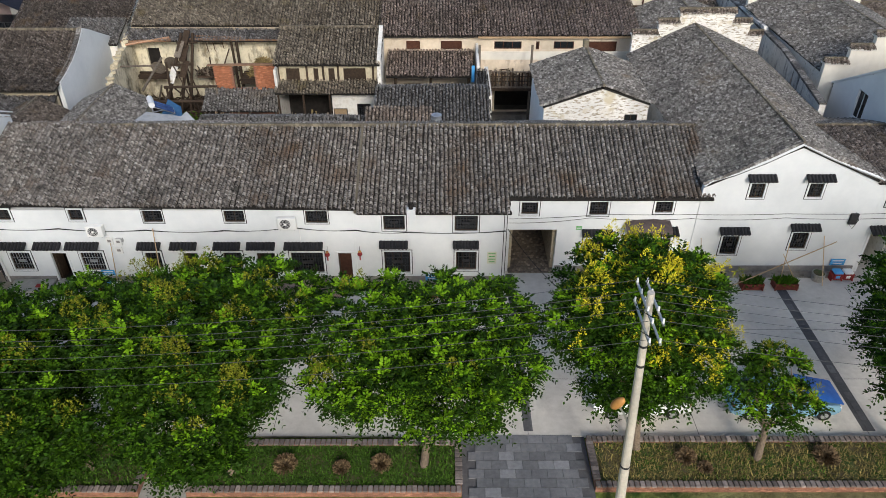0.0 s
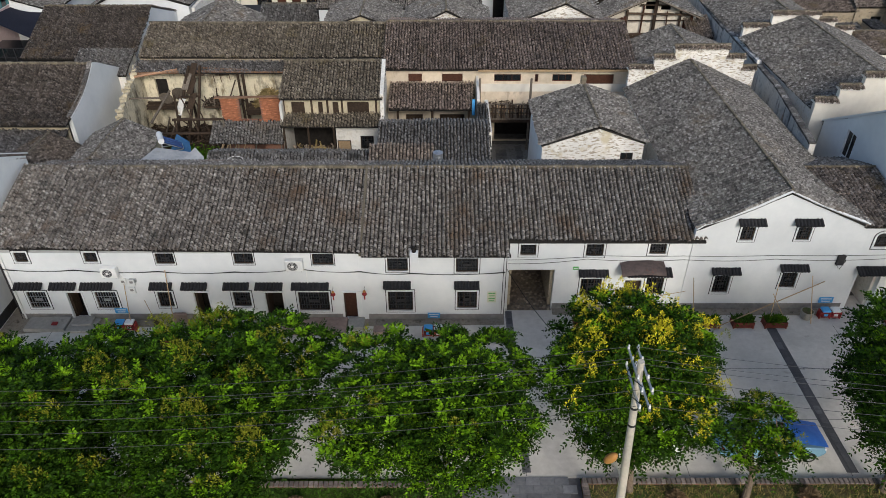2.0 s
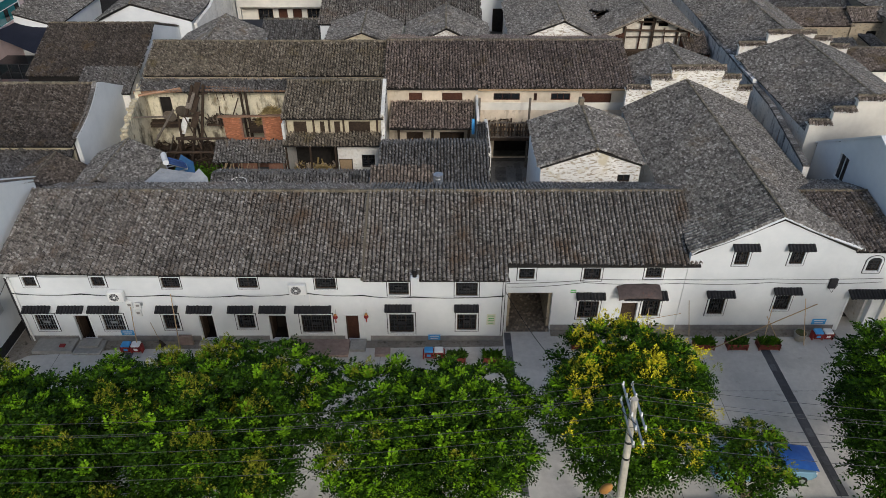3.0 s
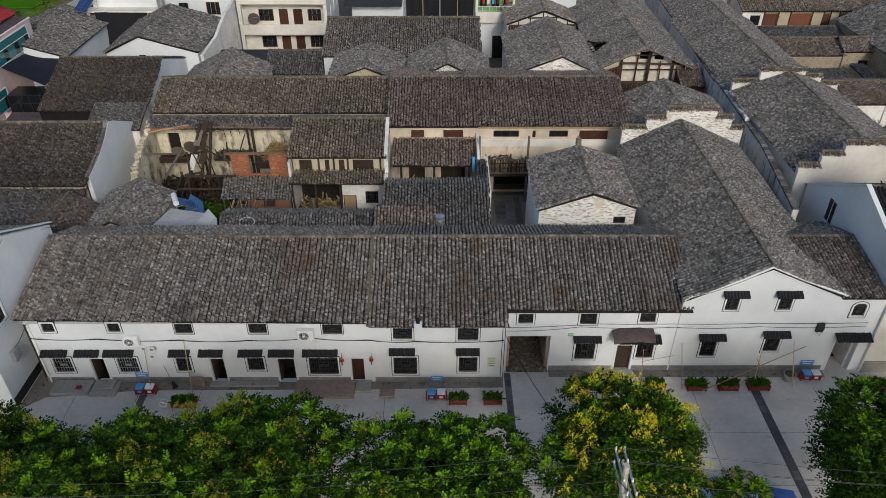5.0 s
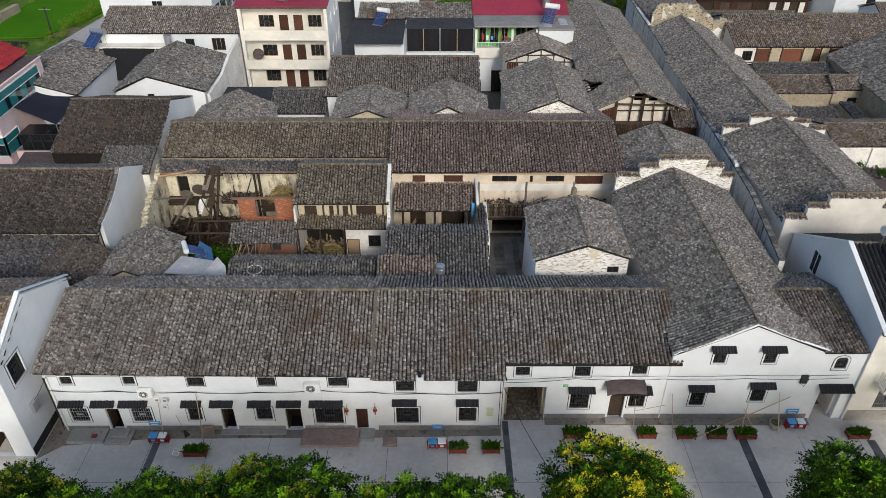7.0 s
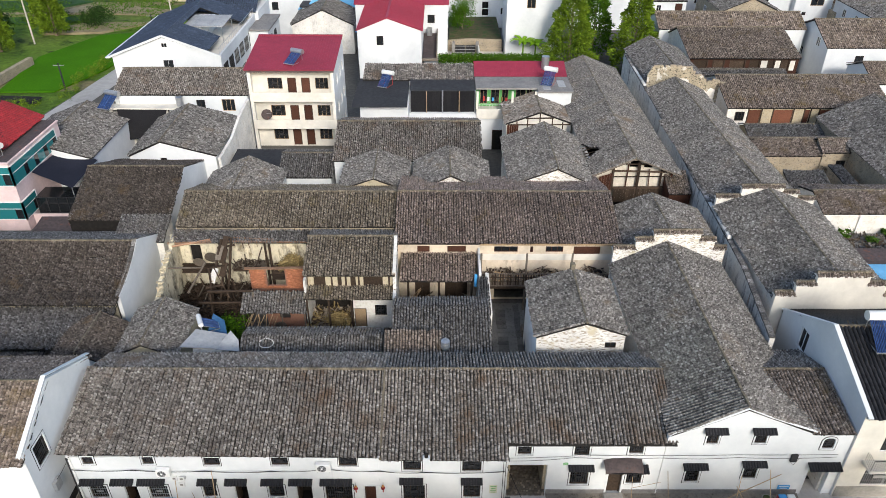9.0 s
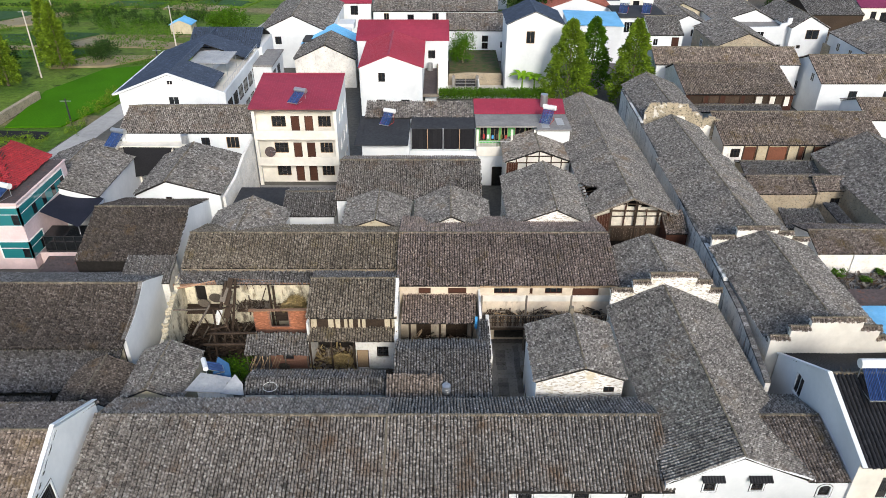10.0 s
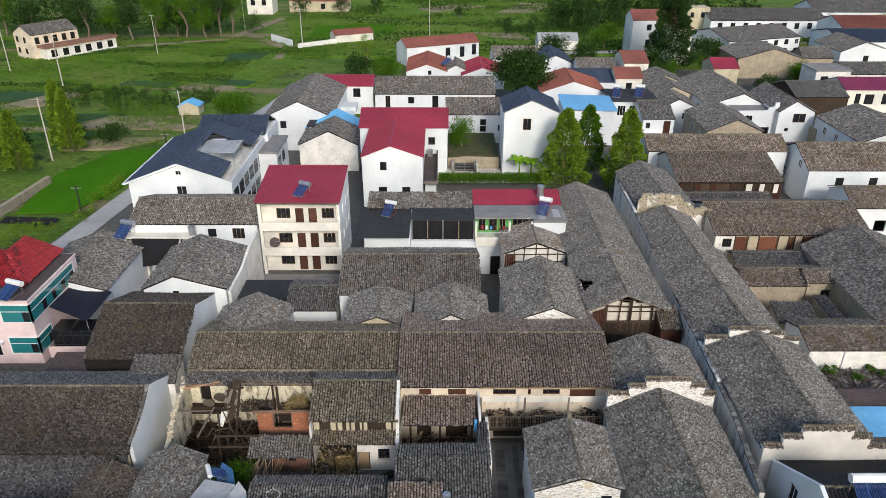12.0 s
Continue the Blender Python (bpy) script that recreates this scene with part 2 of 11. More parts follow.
RED_PAINT = material("faded_red_paint", [(0.26, 0.03, 0.03), (0.36, 0.05, 0.045)], grain=3, rough=0.6, bump=0.1)
# Leaf greens with light painted in: LEAF shaded, LEAF_MID half lit, LEAF_BRIGHT sunlit.
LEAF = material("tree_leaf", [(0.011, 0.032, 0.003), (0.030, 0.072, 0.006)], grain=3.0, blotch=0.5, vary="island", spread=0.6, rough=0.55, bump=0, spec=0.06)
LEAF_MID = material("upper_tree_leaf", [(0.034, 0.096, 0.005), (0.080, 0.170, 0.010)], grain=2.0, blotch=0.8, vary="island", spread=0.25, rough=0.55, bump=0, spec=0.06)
LEAF_BRIGHT = material("sunlit_leaf_green", [(0.088, 0.215, 0.007), (0.195, 0.36, 0.014)], grain=2.0, blotch=0.8, vary="island", spread=0.22, rough=0.55, bump=0, spec=0.06)
FLOWER = material("yellow_flower_panicle", [(0.48, 0.45, 0.02), (0.70, 0.62, 0.04)], grain=4.0, vary="island", spread=0.35, rough=0.7, bump=0, spec=0.06)
OLIVE_TIP = material("olive_seed_panicle", [(0.13, 0.165, 0.012), (0.25, 0.25, 0.024)], grain=4.0, vary="island", spread=0.35, rough=0.7, bump=0, spec=0.06)
CONIFER = material("feathery_conifer_leaf", [(0.085, 0.155, 0.010), (0.17, 0.25, 0.022)], grain=2.5, blotch=0.5, vary="island", spread=0.4, rough=0.6, bump=0, spec=0.06)
FARLEAF = material("far_tree_leaf", [(0.017, 0.042, 0.009), (0.042, 0.085, 0.018)], grain=0.8, blotch=0.12, vary="island", spread=0.45, rough=0.7, bump=0, spec=0.06)
BARK = material("grey_brown_bark", [(0.11, 0.085, 0.062), (0.21, 0.165, 0.125)], grain=9, bump=0.6)
GRASS = material("green_ground_cover", [(0.035, 0.085, 0.011), (0.085, 0.165, 0.022)], grain=5, blotch=0.6, vary="island", spread=0.45, rough=0.8, bump=0, spec=0.06)
DRYGRASS = material("dry_yellow_grass", [(0.15, 0.125, 0.04), (0.26, 0.215, 0.075)], grain=3, blotch=0.8, vary="island", spread=0.45, rough=0.85, bump=0)
SHRUB = material("brown_bare_shrub", [(0.15, 0.10, 0.055), (0.25, 0.18, 0.10)], grain=5, vary="island", spread=0.4, bump=0)
SOIL = material("garden_soil", [(0.06, 0.05, 0.03), (0.13, 0.11, 0.055)], grain=4, blotch=0.7, bump=0.5, stain=((0.04, 0.075, 0.018), 0.45, 0.6, 0.8, (1, 1, 1)))
POLE_CONCRETE = material("pale_pole_concrete", [(0.42, 0.39, 0.34), (0.54, 0.50, 0.44)], grain=5, bump=0.15, stain=((0.28, 0.25, 0.21), 0.6, 0.8, 1.2, (1, 1, 0.3)))
CERAMIC = material("white_glazed_ceramic", [(0.72, 0.72, 0.72), (0.8, 0.8, 0.8)], grain=5, rough=0.25, bump=0)
WIRE = material("black_cable_sheath", [(0.012, 0.012, 0.013), (0.025, 0.025, 0.026)], grain=9, rough=0.6, bump=0)
WIRE_GREY = material("grey_overhead_wire", [(0.05, 0.052, 0.055), (0.09, 0.092, 0.095)], grain=9, rough=0.6, metal=0.0, bump=0)
# Near-black colour that stands in for the shade inside rooms and recesses.
DARK_ROOM = material("room_shade_black", [(0.012, 0.011, 0.010), (0.025, 0.022, 0.02)], grain=3, bump=0)
AMBER = material("amber_lamp_cover", [(0.42, 0.20, 0.06), (0.50, 0.25, 0.08)], grain=4, rough=0.4, bump=0)
CAR_BLUE = material("pale_blue_car_paint", [(0.20, 0.38, 0.50), (0.24, 0.42, 0.55)], grain=1, rough=0.25, metal=0.3, bump=0)
CAR_WHITE = material("white_car_paint", [(0.70, 0.71, 0.72), (0.76, 0.77, 0.78)], grain=1, rough=0.25, bump=0)
RUBBER = material("black_rubber", [(0.012, 0.012, 0.012), (0.02, 0.02, 0.02)], grain=6, bump=0.1)
TUBE_BLUE = material("solar_vacuum_tube", [(0.02, 0.045, 0.14), (0.05, 0.10, 0.26)], grain=3, rough=0.15, bump=0, vary="island", spread=0.3)
GREEN_GLASS_FRAME = material("white_aluminium", [(0.66, 0.67, 0.67), (0.73, 0.74, 0.74)], grain=3, rough=0.4, bump=0)
GREEN_PAINT = material("green_painted_wall", [(0.10, 0.36, 0.10), (0.14, 0.44, 0.14)], grain=3, rough=0.6, bump=0.05)
CREAM_BOARD = material("cream_notice_board", [(0.60, 0.62, 0.48), (0.68, 0.68, 0.54)], grain=6, rough=0.7, bump=0)


def glass(name, tint, rough=0.06):
    m = bpy.data.materials.new(name)
    m.use_nodes = True
    b = m.node_tree.nodes["Principled BSDF"]
    b.inputs["Base Color"].default_value = (*tint, 1)
    b.inputs["Roughness"].default_value = rough
    b.inputs["Specular IOR Level"].default_value = 0.6
    return m


PANE = glass("dark_window_glass", (0.012, 0.014, 0.016))
PANE_TEAL = glass("teal_tinted_glass", (0.02, 0.16, 0.17))
CARGLASS = glass("car_glass", (0.012, 0.016, 0.02), 0.03)


def ground_material():
    """Weedy fields: grass of several greens in strips and patches, crops, bare earth."""
    m = bpy.data.materials.new("field_ground")
    m.use_nodes = True
    nt = m.node_tree
    b = nt.nodes["Principled BSDF"]
    b.inputs["Roughness"].default_value, b.inputs["Specular IOR Level"].default_value = 0.95, 0.15
    pos = nt.nodes.new("ShaderNodeNewGeometry").outputs["Position"]
    fine = ramp_node(nt, noise_node(nt, pos, 0.9, 6.0, 0.75), [(0.3, (0.55,) * 3), (0.7, (1.45,) * 3)])
    patch = ramp_node(nt, noise_node(nt, pos, 0.05, 4.0, 0.6, (0.45, 1.2, 1)), [(0.30, (0.040, 0.086, 0.012)), (0.42, (0.078, 0.145, 0.018)), (0.52, (0.118, 0.19, 0.026)), (0.62, (0.105, 0.145, 0.034)), (0.74, (0.050, 0.098, 0.018))])
    strips = ramp_node(nt, noise_node(nt, pos, 0.035, 2.0, 0.5, (0.25, 2.2, 1)), [(0.58, (0, 0, 0)), (0.63, (1, 1, 1))])
    col = mix_node(nt, strips, patch, (0.20, 0.175, 0.09))
    dark = ramp_node(nt, noise_node(nt, pos, 0.16, 5.0, 0.7), [(0.56, (0, 0, 0)), (0.66, (1, 1, 1))])
    col = mix_node(nt, dark, col, (0.028, 0.058, 0.012))
    col = mix_node(nt, 1.0, col, fine, "MULTIPLY")
    nt.links.new(col, b.inputs["Base Color"])
    bp = nt.nodes.new("ShaderNodeBump")
    bp.inputs["Strength"].default_value, bp.inputs["Distance"].default_value = 0.9, 0.4
    nt.links.new(noise_node(nt, pos, 1.5, 6.0, 0.75), bp.inputs["Height"])
    nt.links.new(bp.outputs[0], b.inputs["Normal"])
    return m


FIELD = ground_material()
PADDY = material("bright_paddy", [(0.032, 0.120, 0.003), (0.060, 0.180, 0.005)], grain=4.0, blotch=0.08, rough=0.95, spec=0.05, bump=0.8, bump_scale=5)
PLOT_BROWN = material("bare_field_earth", [(0.20, 0.165, 0.10), (0.28, 0.24, 0.15)], grain=1.0, blotch=0.1, bump=0.5)
ROAD = material("country_road_concrete", [(0.34, 0.335, 0.325), (0.44, 0.435, 0.42)], grain=1.0, blotch=0.1, bump=0.1)
VILLAGE = material("trodden_village_ground", [(0.075, 0.072, 0.064), (0.14, 0.135, 0.122)], grain=1.8, blotch=0.2, bump=0.3, stain=((0.05, 0.07, 0.03), 0.6, 0.75, 0.5, (1, 1, 1)))

# ---- building helpers ----
rng = np.random.default_rng(7)
WORLD_OF = {}


def adopt(ob, parent):
    if parent is not None:
        ob.parent = parent
        ob.matrix_parent_inverse = WORLD_OF.get(parent.name, Matrix.Identity(4)).inverted()
    return ob


def turn_thing(ob, pivot, degrees):
    """Turns a thing with all its parts about an upright line."""
    p = Vector(pivot)
    ob.matrix_basis = Matrix.Translation(p) @ pose(0, 0, 0, 0, 0, degrees) @ Matrix.Translation(-p) @ ob.matrix_basis
    return ob


def thing(name, at, label, category, group="", kind=""):
    """An Empty at a thing's base; its parts are built at their world places under it."""
    ob = new(name)
    ob.empty_display_size = 0.3
    ob.matrix_world = Matrix.Translation(at)
    WORLD_OF[ob.name] = Matrix.Translation(at)
    return tagged(ob, label, category, group, kind)


def mesh_of(name, verts, faces, mat, smooth=False):
    me = bpy.data.meshes.new(name)
    me.from_pydata([tuple(v) for v in verts], [], [tuple(f) for f in faces])
    me.materials.append(mat)
    if smooth:
        me.polygons.foreach_set("use_smooth", [True] * len(me.polygons))
    me.update()
    return me


def part(name, bm, mat, parent=None, label="", smooth=False):
    """Links a bmesh as ONE mesh object under a thing or a part."""
    me = bpy.data.meshes.new(name)
    bm.normal_update()
    bm.to_mesh(me)
    bm.free()
    me.materials.append(mat)
    if smooth:
        me.polygons.foreach_set("use_smooth", [True] * len(me.polygons))
    ob = adopt(new(name, me), parent)
    return tagged(ob, label) if label else ob


def raw(name, verts, faces, mat, parent=None, label="", smooth=False):
    ob = adopt(new(name, mesh_of(name, verts, faces, mat, smooth)), parent)
    return tagged(ob, label) if label else ob


def arrays(name, V, F, mat, parent=None, label="", kind="stuff"):
    """Many quads at once: V (n,3), F (m,4)."""
    me = bpy.data.meshes.new(name)
    n, m = len(V), len(F)
    me.vertices.add(n)
    me.vertices.foreach_set("co", np.ascontiguousarray(V, dtype=np.float32).ravel())
    me.loops.add(m * 4)
    me.loops.foreach_set("vertex_index", np.ascontiguousarray(F, dtype=np.int32).ravel())
    me.polygons.add(m)
    me.polygons.foreach_set("loop_start", np.arange(0, m * 4, 4, dtype=np.int32))
    me.polygons.foreach_set("loop_total", np.full(m, 4, dtype=np.int32))
    me.materials.append(mat)
    me.update(calc_edges=True)
    ob = adopt(new(name, me), parent)
    return tagged(ob, label, kind=kind)


def add_box(bm, x0, x1, y0, y1, z0, z1, m=None):
    vs = [bm.verts.new((x, y, z)) for z in (z0, z1) for x, y in ((x0, y0), (x1, y0), (x1, y1), (x0, y1))]
    for f in ((0, 3, 2, 1), (4, 5, 6, 7), (0, 1, 5, 4), (1, 2, 6, 5), (2, 3, 7, 6), (3, 0, 4, 7)):
        bm.faces.new([vs[i] for i in f])
    if m is not None:
        bmesh.ops.transform(bm, matrix=m, verts=vs)
    return vs


def box(name, ext, mat, parent=None, label="", bevel=0.0, m=None):
    bm = bmesh.new()
    add_box(bm, *ext, m)
    if bevel:
        bmesh.ops.bevel(bm, geom=bm.edges[:], offset=bevel, segments=1, affect="EDGES")
    return part(name, bm, mat, parent, label)


def add_beam(bm, a, b, w, h=None):
    """A squared bar from a to b."""
    a, b = Vector(a), Vector(b)
    h = h or w
    q = (b - a).to_track_quat("X", "Z").to_matrix().to_4x4()
    add_box(bm, 0, (b - a).length, -w / 2, w / 2, -h / 2, h / 2, Matrix.Translation(a) @ q)


def beam(name, a, b, w, mat, parent=None, label="", h=None):
    bm = bmesh.new()
    add_beam(bm, a, b, w, h)
    return part(name, bm, mat, parent, label)


def add_rod(bm, a, b, r0, r1=None, n=8):
    a, b = Vector(a), Vector(b)
    r1 = r0 if r1 is None else r1
    q = (b - a).to_track_quat("Z", "Y").to_matrix()
    rings = []
    for c, r in ((a, r0), (b, r1)):
        rings.append([bm.verts.new(c + q @ Vector((r * math.cos(6.2832 * i / n), r * math.sin(6.2832 * i / n), 0))) for i in range(n)])
    for i in range(n):
        bm.faces.new((rings[0][i], rings[0][(i + 1) % n], rings[1][(i + 1) % n], rings[1][i]))
    bm.faces.new(rings[0][::-1])
    bm.faces.new(rings[1])


def rod(name, a, b, r0, mat, parent=None, label="", r1=None, n=8):
    bm = bmesh.new()
    add_rod(bm, a, b, r0, r1, n)
    return part(name, bm, mat, parent, label)


def line_rods(name, pts, r, mat, parent=None, label="", n=5):
    """One unbroken tube along a line of points."""
    ps = [Vector(p) for p in pts]
    V, F = [], []
    for i, p in enumerate(ps):
        d = (ps[min(i + 1, len(ps) - 1)] - ps[max(i - 1, 0)]).normalized()
        u = d.cross(Vector((0, 0, 1)) if abs(d.z) < 0.95 else Vector((1, 0, 0))).normalized()
        w = d.cross(u)
        V += [p + (u * math.cos(6.2832 * k / n) + w * math.sin(6.2832 * k / n)) * r for k in range(n)]
    for i in range(len(ps) - 1):
        F += [(i * n + k, i * n + (k + 1) % n, (i + 1) * n + (k + 1) % n, (i + 1) * n + k) for k in range(n)]
    F += [list(range(n))[::-1], [len(V) - n + k for k in range(n)]]
    return raw(name, V, F, mat, parent, label)


def cable(name, a, b, sag, r, mat, label="", parent=None, n=14, group=""):
    a, b = Vector(a), Vector(b)
    ps = [a.lerp(b, i / n) - Vector((0, 0, sag * 4 * (i / n) * (1 - i / n))) for i in range(n + 1)]
    ob = line_rods(name, ps, r, mat, parent, n=5)
    return tagged(ob, label, "cable" if parent is None else "", group)


def wall(name, p0, p1, z0, top, mat, parent=None, thick=0.3, holes=(), label=""):
    """A solid wall from p0 to p1 (plan), its outer face on that line and its thickness to the left of the way from p0 to p1.
    top: a height, or (s, z) pairs along it. holes: (s0, s1, z0, z1), cut right through."""
    p0, p1 = Vector((*p0[:2], 0)), Vector((*p1[:2], 0))
    length = (p1 - p0).length
    a = (p1 - p0) / length
    nrm = Vector((-a.y, a.x, 0)) * thick
    prof = [(0, top), (length, top)] if isinstance(top, (int, float)) else list(top)
    zt = max(z for _, z in prof)
    ss = sorted({0.0, length, *[min(max(s, 0), length) for s, _ in prof], *[v for h in holes for v in h[:2]]})
    zs = sorted({z0, *[v for h in holes for v in h[2:]]} - {zt}) + [zt + 1]
    zs = [z for z in zs if z >= z0]

    def top_at(s):
        return float(np.interp(s, [k for k, _ in prof], [v for _, v in prof]))
    tops = [top_at(s) for s in ss]
    V, F, index = [], [], {}

    def vert(i, j, back):
        key = (i, round(min(zs[j], tops[i]), 5), back)
        if key not in index:
            index[key] = len(V)
            V.append(p0 + a * ss[i] + nrm * back + Vector((0, 0, min(zs[j], tops[i]))))
        return index[key]

    def filled(i, j):
        if not (0 <= i < len(ss) - 1 and 0 <= j < len(zs) - 1):
            return False
        if zs[j] >= max(tops[i], tops[i + 1]) - 1e-6:
            return False
        sc, zc = (ss[i] + ss[i + 1]) / 2, (zs[j] + min(zs[j + 1], zt)) / 2
        return not any(h[0] < sc < h[1] and h[2] < zc < h[3] for h in holes)
    for i in range(len(ss) - 1):
        for j in range(len(zs) - 1):
            if not filled(i, j):
                continue
            c = [(i, j), (i + 1, j), (i + 1, j + 1), (i, j + 1)]
            F.append([vert(*k, 0) for k in c])
            F.append([vert(*k, 1) for k in reversed(c)])
            for (u, v), di, dj in zip(zip(c, c[1:] + c[:1]), (0, 1, 0, -1), (-1, 0, 1, 0)):
                if not filled(i + di, j + dj):
                    F.append([vert(*v, 0), vert(*u, 0), vert(*u, 1), vert(*v, 1)])
    clean = []
    for f in F:
        f = [k for n, k in enumerate(f) if k != f[n - 1]]
        if len(set(f)) >= 3:
            clean.append(f)
    return raw(name, V, clean, mat, parent, label)


def inside(poly, s, r):
    hit = np.zeros(s.shape, bool)
    for (x0, y0), (x1, y1) in zip(poly, poly[1:] + poly[:1]):
        c = ((y0 > r) != (y1 > r)) & (s < (x1 - x0) * (r - y0) / (y1 - y0 + 1e-12) + x0)
        hit ^= c
    return hit


def slope(parent, o, along, up, poly, mat, col=0.25, row=0.15, thick=0.10, deck=None, channels=True, wave=0.032, tile_h=0.085):
    """One roof slope laid with columns of curved tiles. o: a corner at the eaves; along: the way of the eaves; up: the way up the slope; poly: its outline in metres along and up."""
    o, a, d = Vector(o), Vector(along).normalized(), Vector(up).normalized()
    nrm = a.cross(d).normalized()
    if nrm.z < 0:
        nrm = -nrm
    n = len(poly)
    lo_r, lo_s, hi_s = min(p[1] for p in poly), min(p[0] for p in poly), max(p[0] for p in poly)
    V = [o + a * min(max(s, lo_s + 0.07), hi_s - 0.07) + d * max(r, lo_r + 0.12) - nrm * (0.13 + k * thick) for k in (0, 1) for s, r in poly]
    F = [list(range(n)), list(range(2 * n - 1, n - 1, -1))] + [[i, i + n, (i + 1) % n + n, (i + 1) % n] for i in range(n)]
    base = raw("roof_deck", V, F, deck or DECK, parent)
    s0, s1 = min(p[0] for p in poly), max(p[0] for p in poly)
    r0, r1 = min(p[1] for p in poly), max(p[1] for p in poly)
    nc, nr = max(2, round((s1 - s0) / col)), max(2, round((r1 - r0) / row))
    cw, rw = (s1 - s0) / nc, (r1 - r0) / nr
    I, J = np.meshgrid(np.arange(nc), np.arange(nr), indexing="ij")
    S, R = s0 + (I + 0.5) * cw, r0 + (J + 0.0) * rw
    keep = inside(poly, S, R + rw * 0.5)
    drift = np.cumsum(rng.normal(0, 0.006, S.shape), axis=1)
    drift -= drift.mean(axis=1, keepdims=True)
    S2 = (S + drift + rng.normal(0, 0.008, S.shape))[keep]
    R2 = (R + rng.normal(0, 0.012, R.shape) + rng.normal(0, 0.05, (nc, 1)))[keep]
    R2 = np.maximum(R2, r0 - 0.04)
    ph = rng.uniform(0, 6.28, 3)
    hgt = wave * (np.sin(S2 * 0.9 + ph[0]) + np.sin(R2 * 1.3 + S2 * 0.35 + ph[1])) * 0.7 + rng.normal(0, 0.007, S2.shape)
    tilt = rng.normal(0, 0.012, S2.shape)
    across = abs(a.y) > 0.7
    w = (0.34 if across else 0.41) * cw
    tile_h = tile_h * (1.2 if across else 1.0)
    A, D, N, O = (np.array(v) for v in (a, d, nrm, o))

    def put(offs, heights, low, high, ln, s, r, h, tl):
        k = len(offs)
        P = np.zeros((len(s), 2 * k, 3))
        for e, (rr, lift) in enumerate(((r, low), (r + ln, high))):
            for c in range(k):
                ss = s + offs[c] + (tl if e else -tl)
                hh = heights[c] + lift + h
                P[:, e * k + c] = O + ss[:, None] * A + rr[:, None] * D + hh[:, None] * N
        quads = np.array([[c, c + 1, k + c + 1, k + c] for c in range(k - 1)])
        Fq = (np.arange(len(s))[:, None, None] * 2 * k + quads[None]).reshape(-1, 4)
        return P.reshape(-1, 3), Fq
    if not channels:
        V1, F1 = put([-w * 1.1, 0.0, w * 1.1], [-0.04, tile_h, -0.04], 0.05, 0.0, rw * 1.10, S2, R2, hgt, tilt)
    else:
        V1, F1 = put([-w, -0.5 * w, 0.5 * w, w], [-0.08, tile_h * 0.9, tile_h * 0.9, -0.08], 0.045, 0.0, rw * 1.10, S2, R2, hgt, tilt)
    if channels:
        # channels take GAP, so the shade in the gaps is painted, not only cast
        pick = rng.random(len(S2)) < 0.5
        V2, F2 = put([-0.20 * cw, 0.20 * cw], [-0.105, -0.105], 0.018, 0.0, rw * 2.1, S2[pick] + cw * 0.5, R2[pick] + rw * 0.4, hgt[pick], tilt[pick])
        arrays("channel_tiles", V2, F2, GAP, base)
    arrays("roof_tiles", V1, F1, mat, base)
    return base


def ridge_cap(parent, a, b, mat=None, w=0.15, h=0.10, seg=0.22):
    """A ridge of upright tiles set in mortar, piece by piece, slightly uneven."""
    a, b = Vector(a), Vector(b)
    bm = bmesh.new()
    n = max(2, round((b - a).length / seg))
    q = (b - a).to_track_quat("X", "Z").to_matrix().to_4x4()
    for i in range(n):
        c = a.lerp(b, (i + 0.5) / n)
        l = (b - a).length / n * 0.49
        hh, dy = h * random.uniform(0.8, 1.15), random.uniform(-0.015, 0.015)
        add_box(bm, -l, l, -w / 2 + dy, w / 2 + dy, -0.10, hh, Matrix.Translation(c) @ q)
    return tagged(part("ridge", bm, mat or MORTAR, parent), kind="stuff")


def add_ring(bm, x0, x1, z0, z1, f, y0, y1, m):
    """A closed rectangular frame of one piece."""
    loops = [[bm.verts.new(m @ Vector((x, y, z))) for x, z in c] for y in (y0, y1) for c in (((x0, z0), (x1, z0), (x1, z1), (x0, z1)), ((x0 + f, z0 + f), (x1 - f, z0 + f), (x1 - f, z1 - f), (x0 + f, z1 - f)))]
    o0, i0, o1, i1 = loops
    for k in range(4):
        n = (k + 1) % 4
        for a, b in ((o0, i0), (i0, i1), (i1, o1), (o1, o0)):
            bm.faces.new((a[k], a[n], b[n], b[k]))


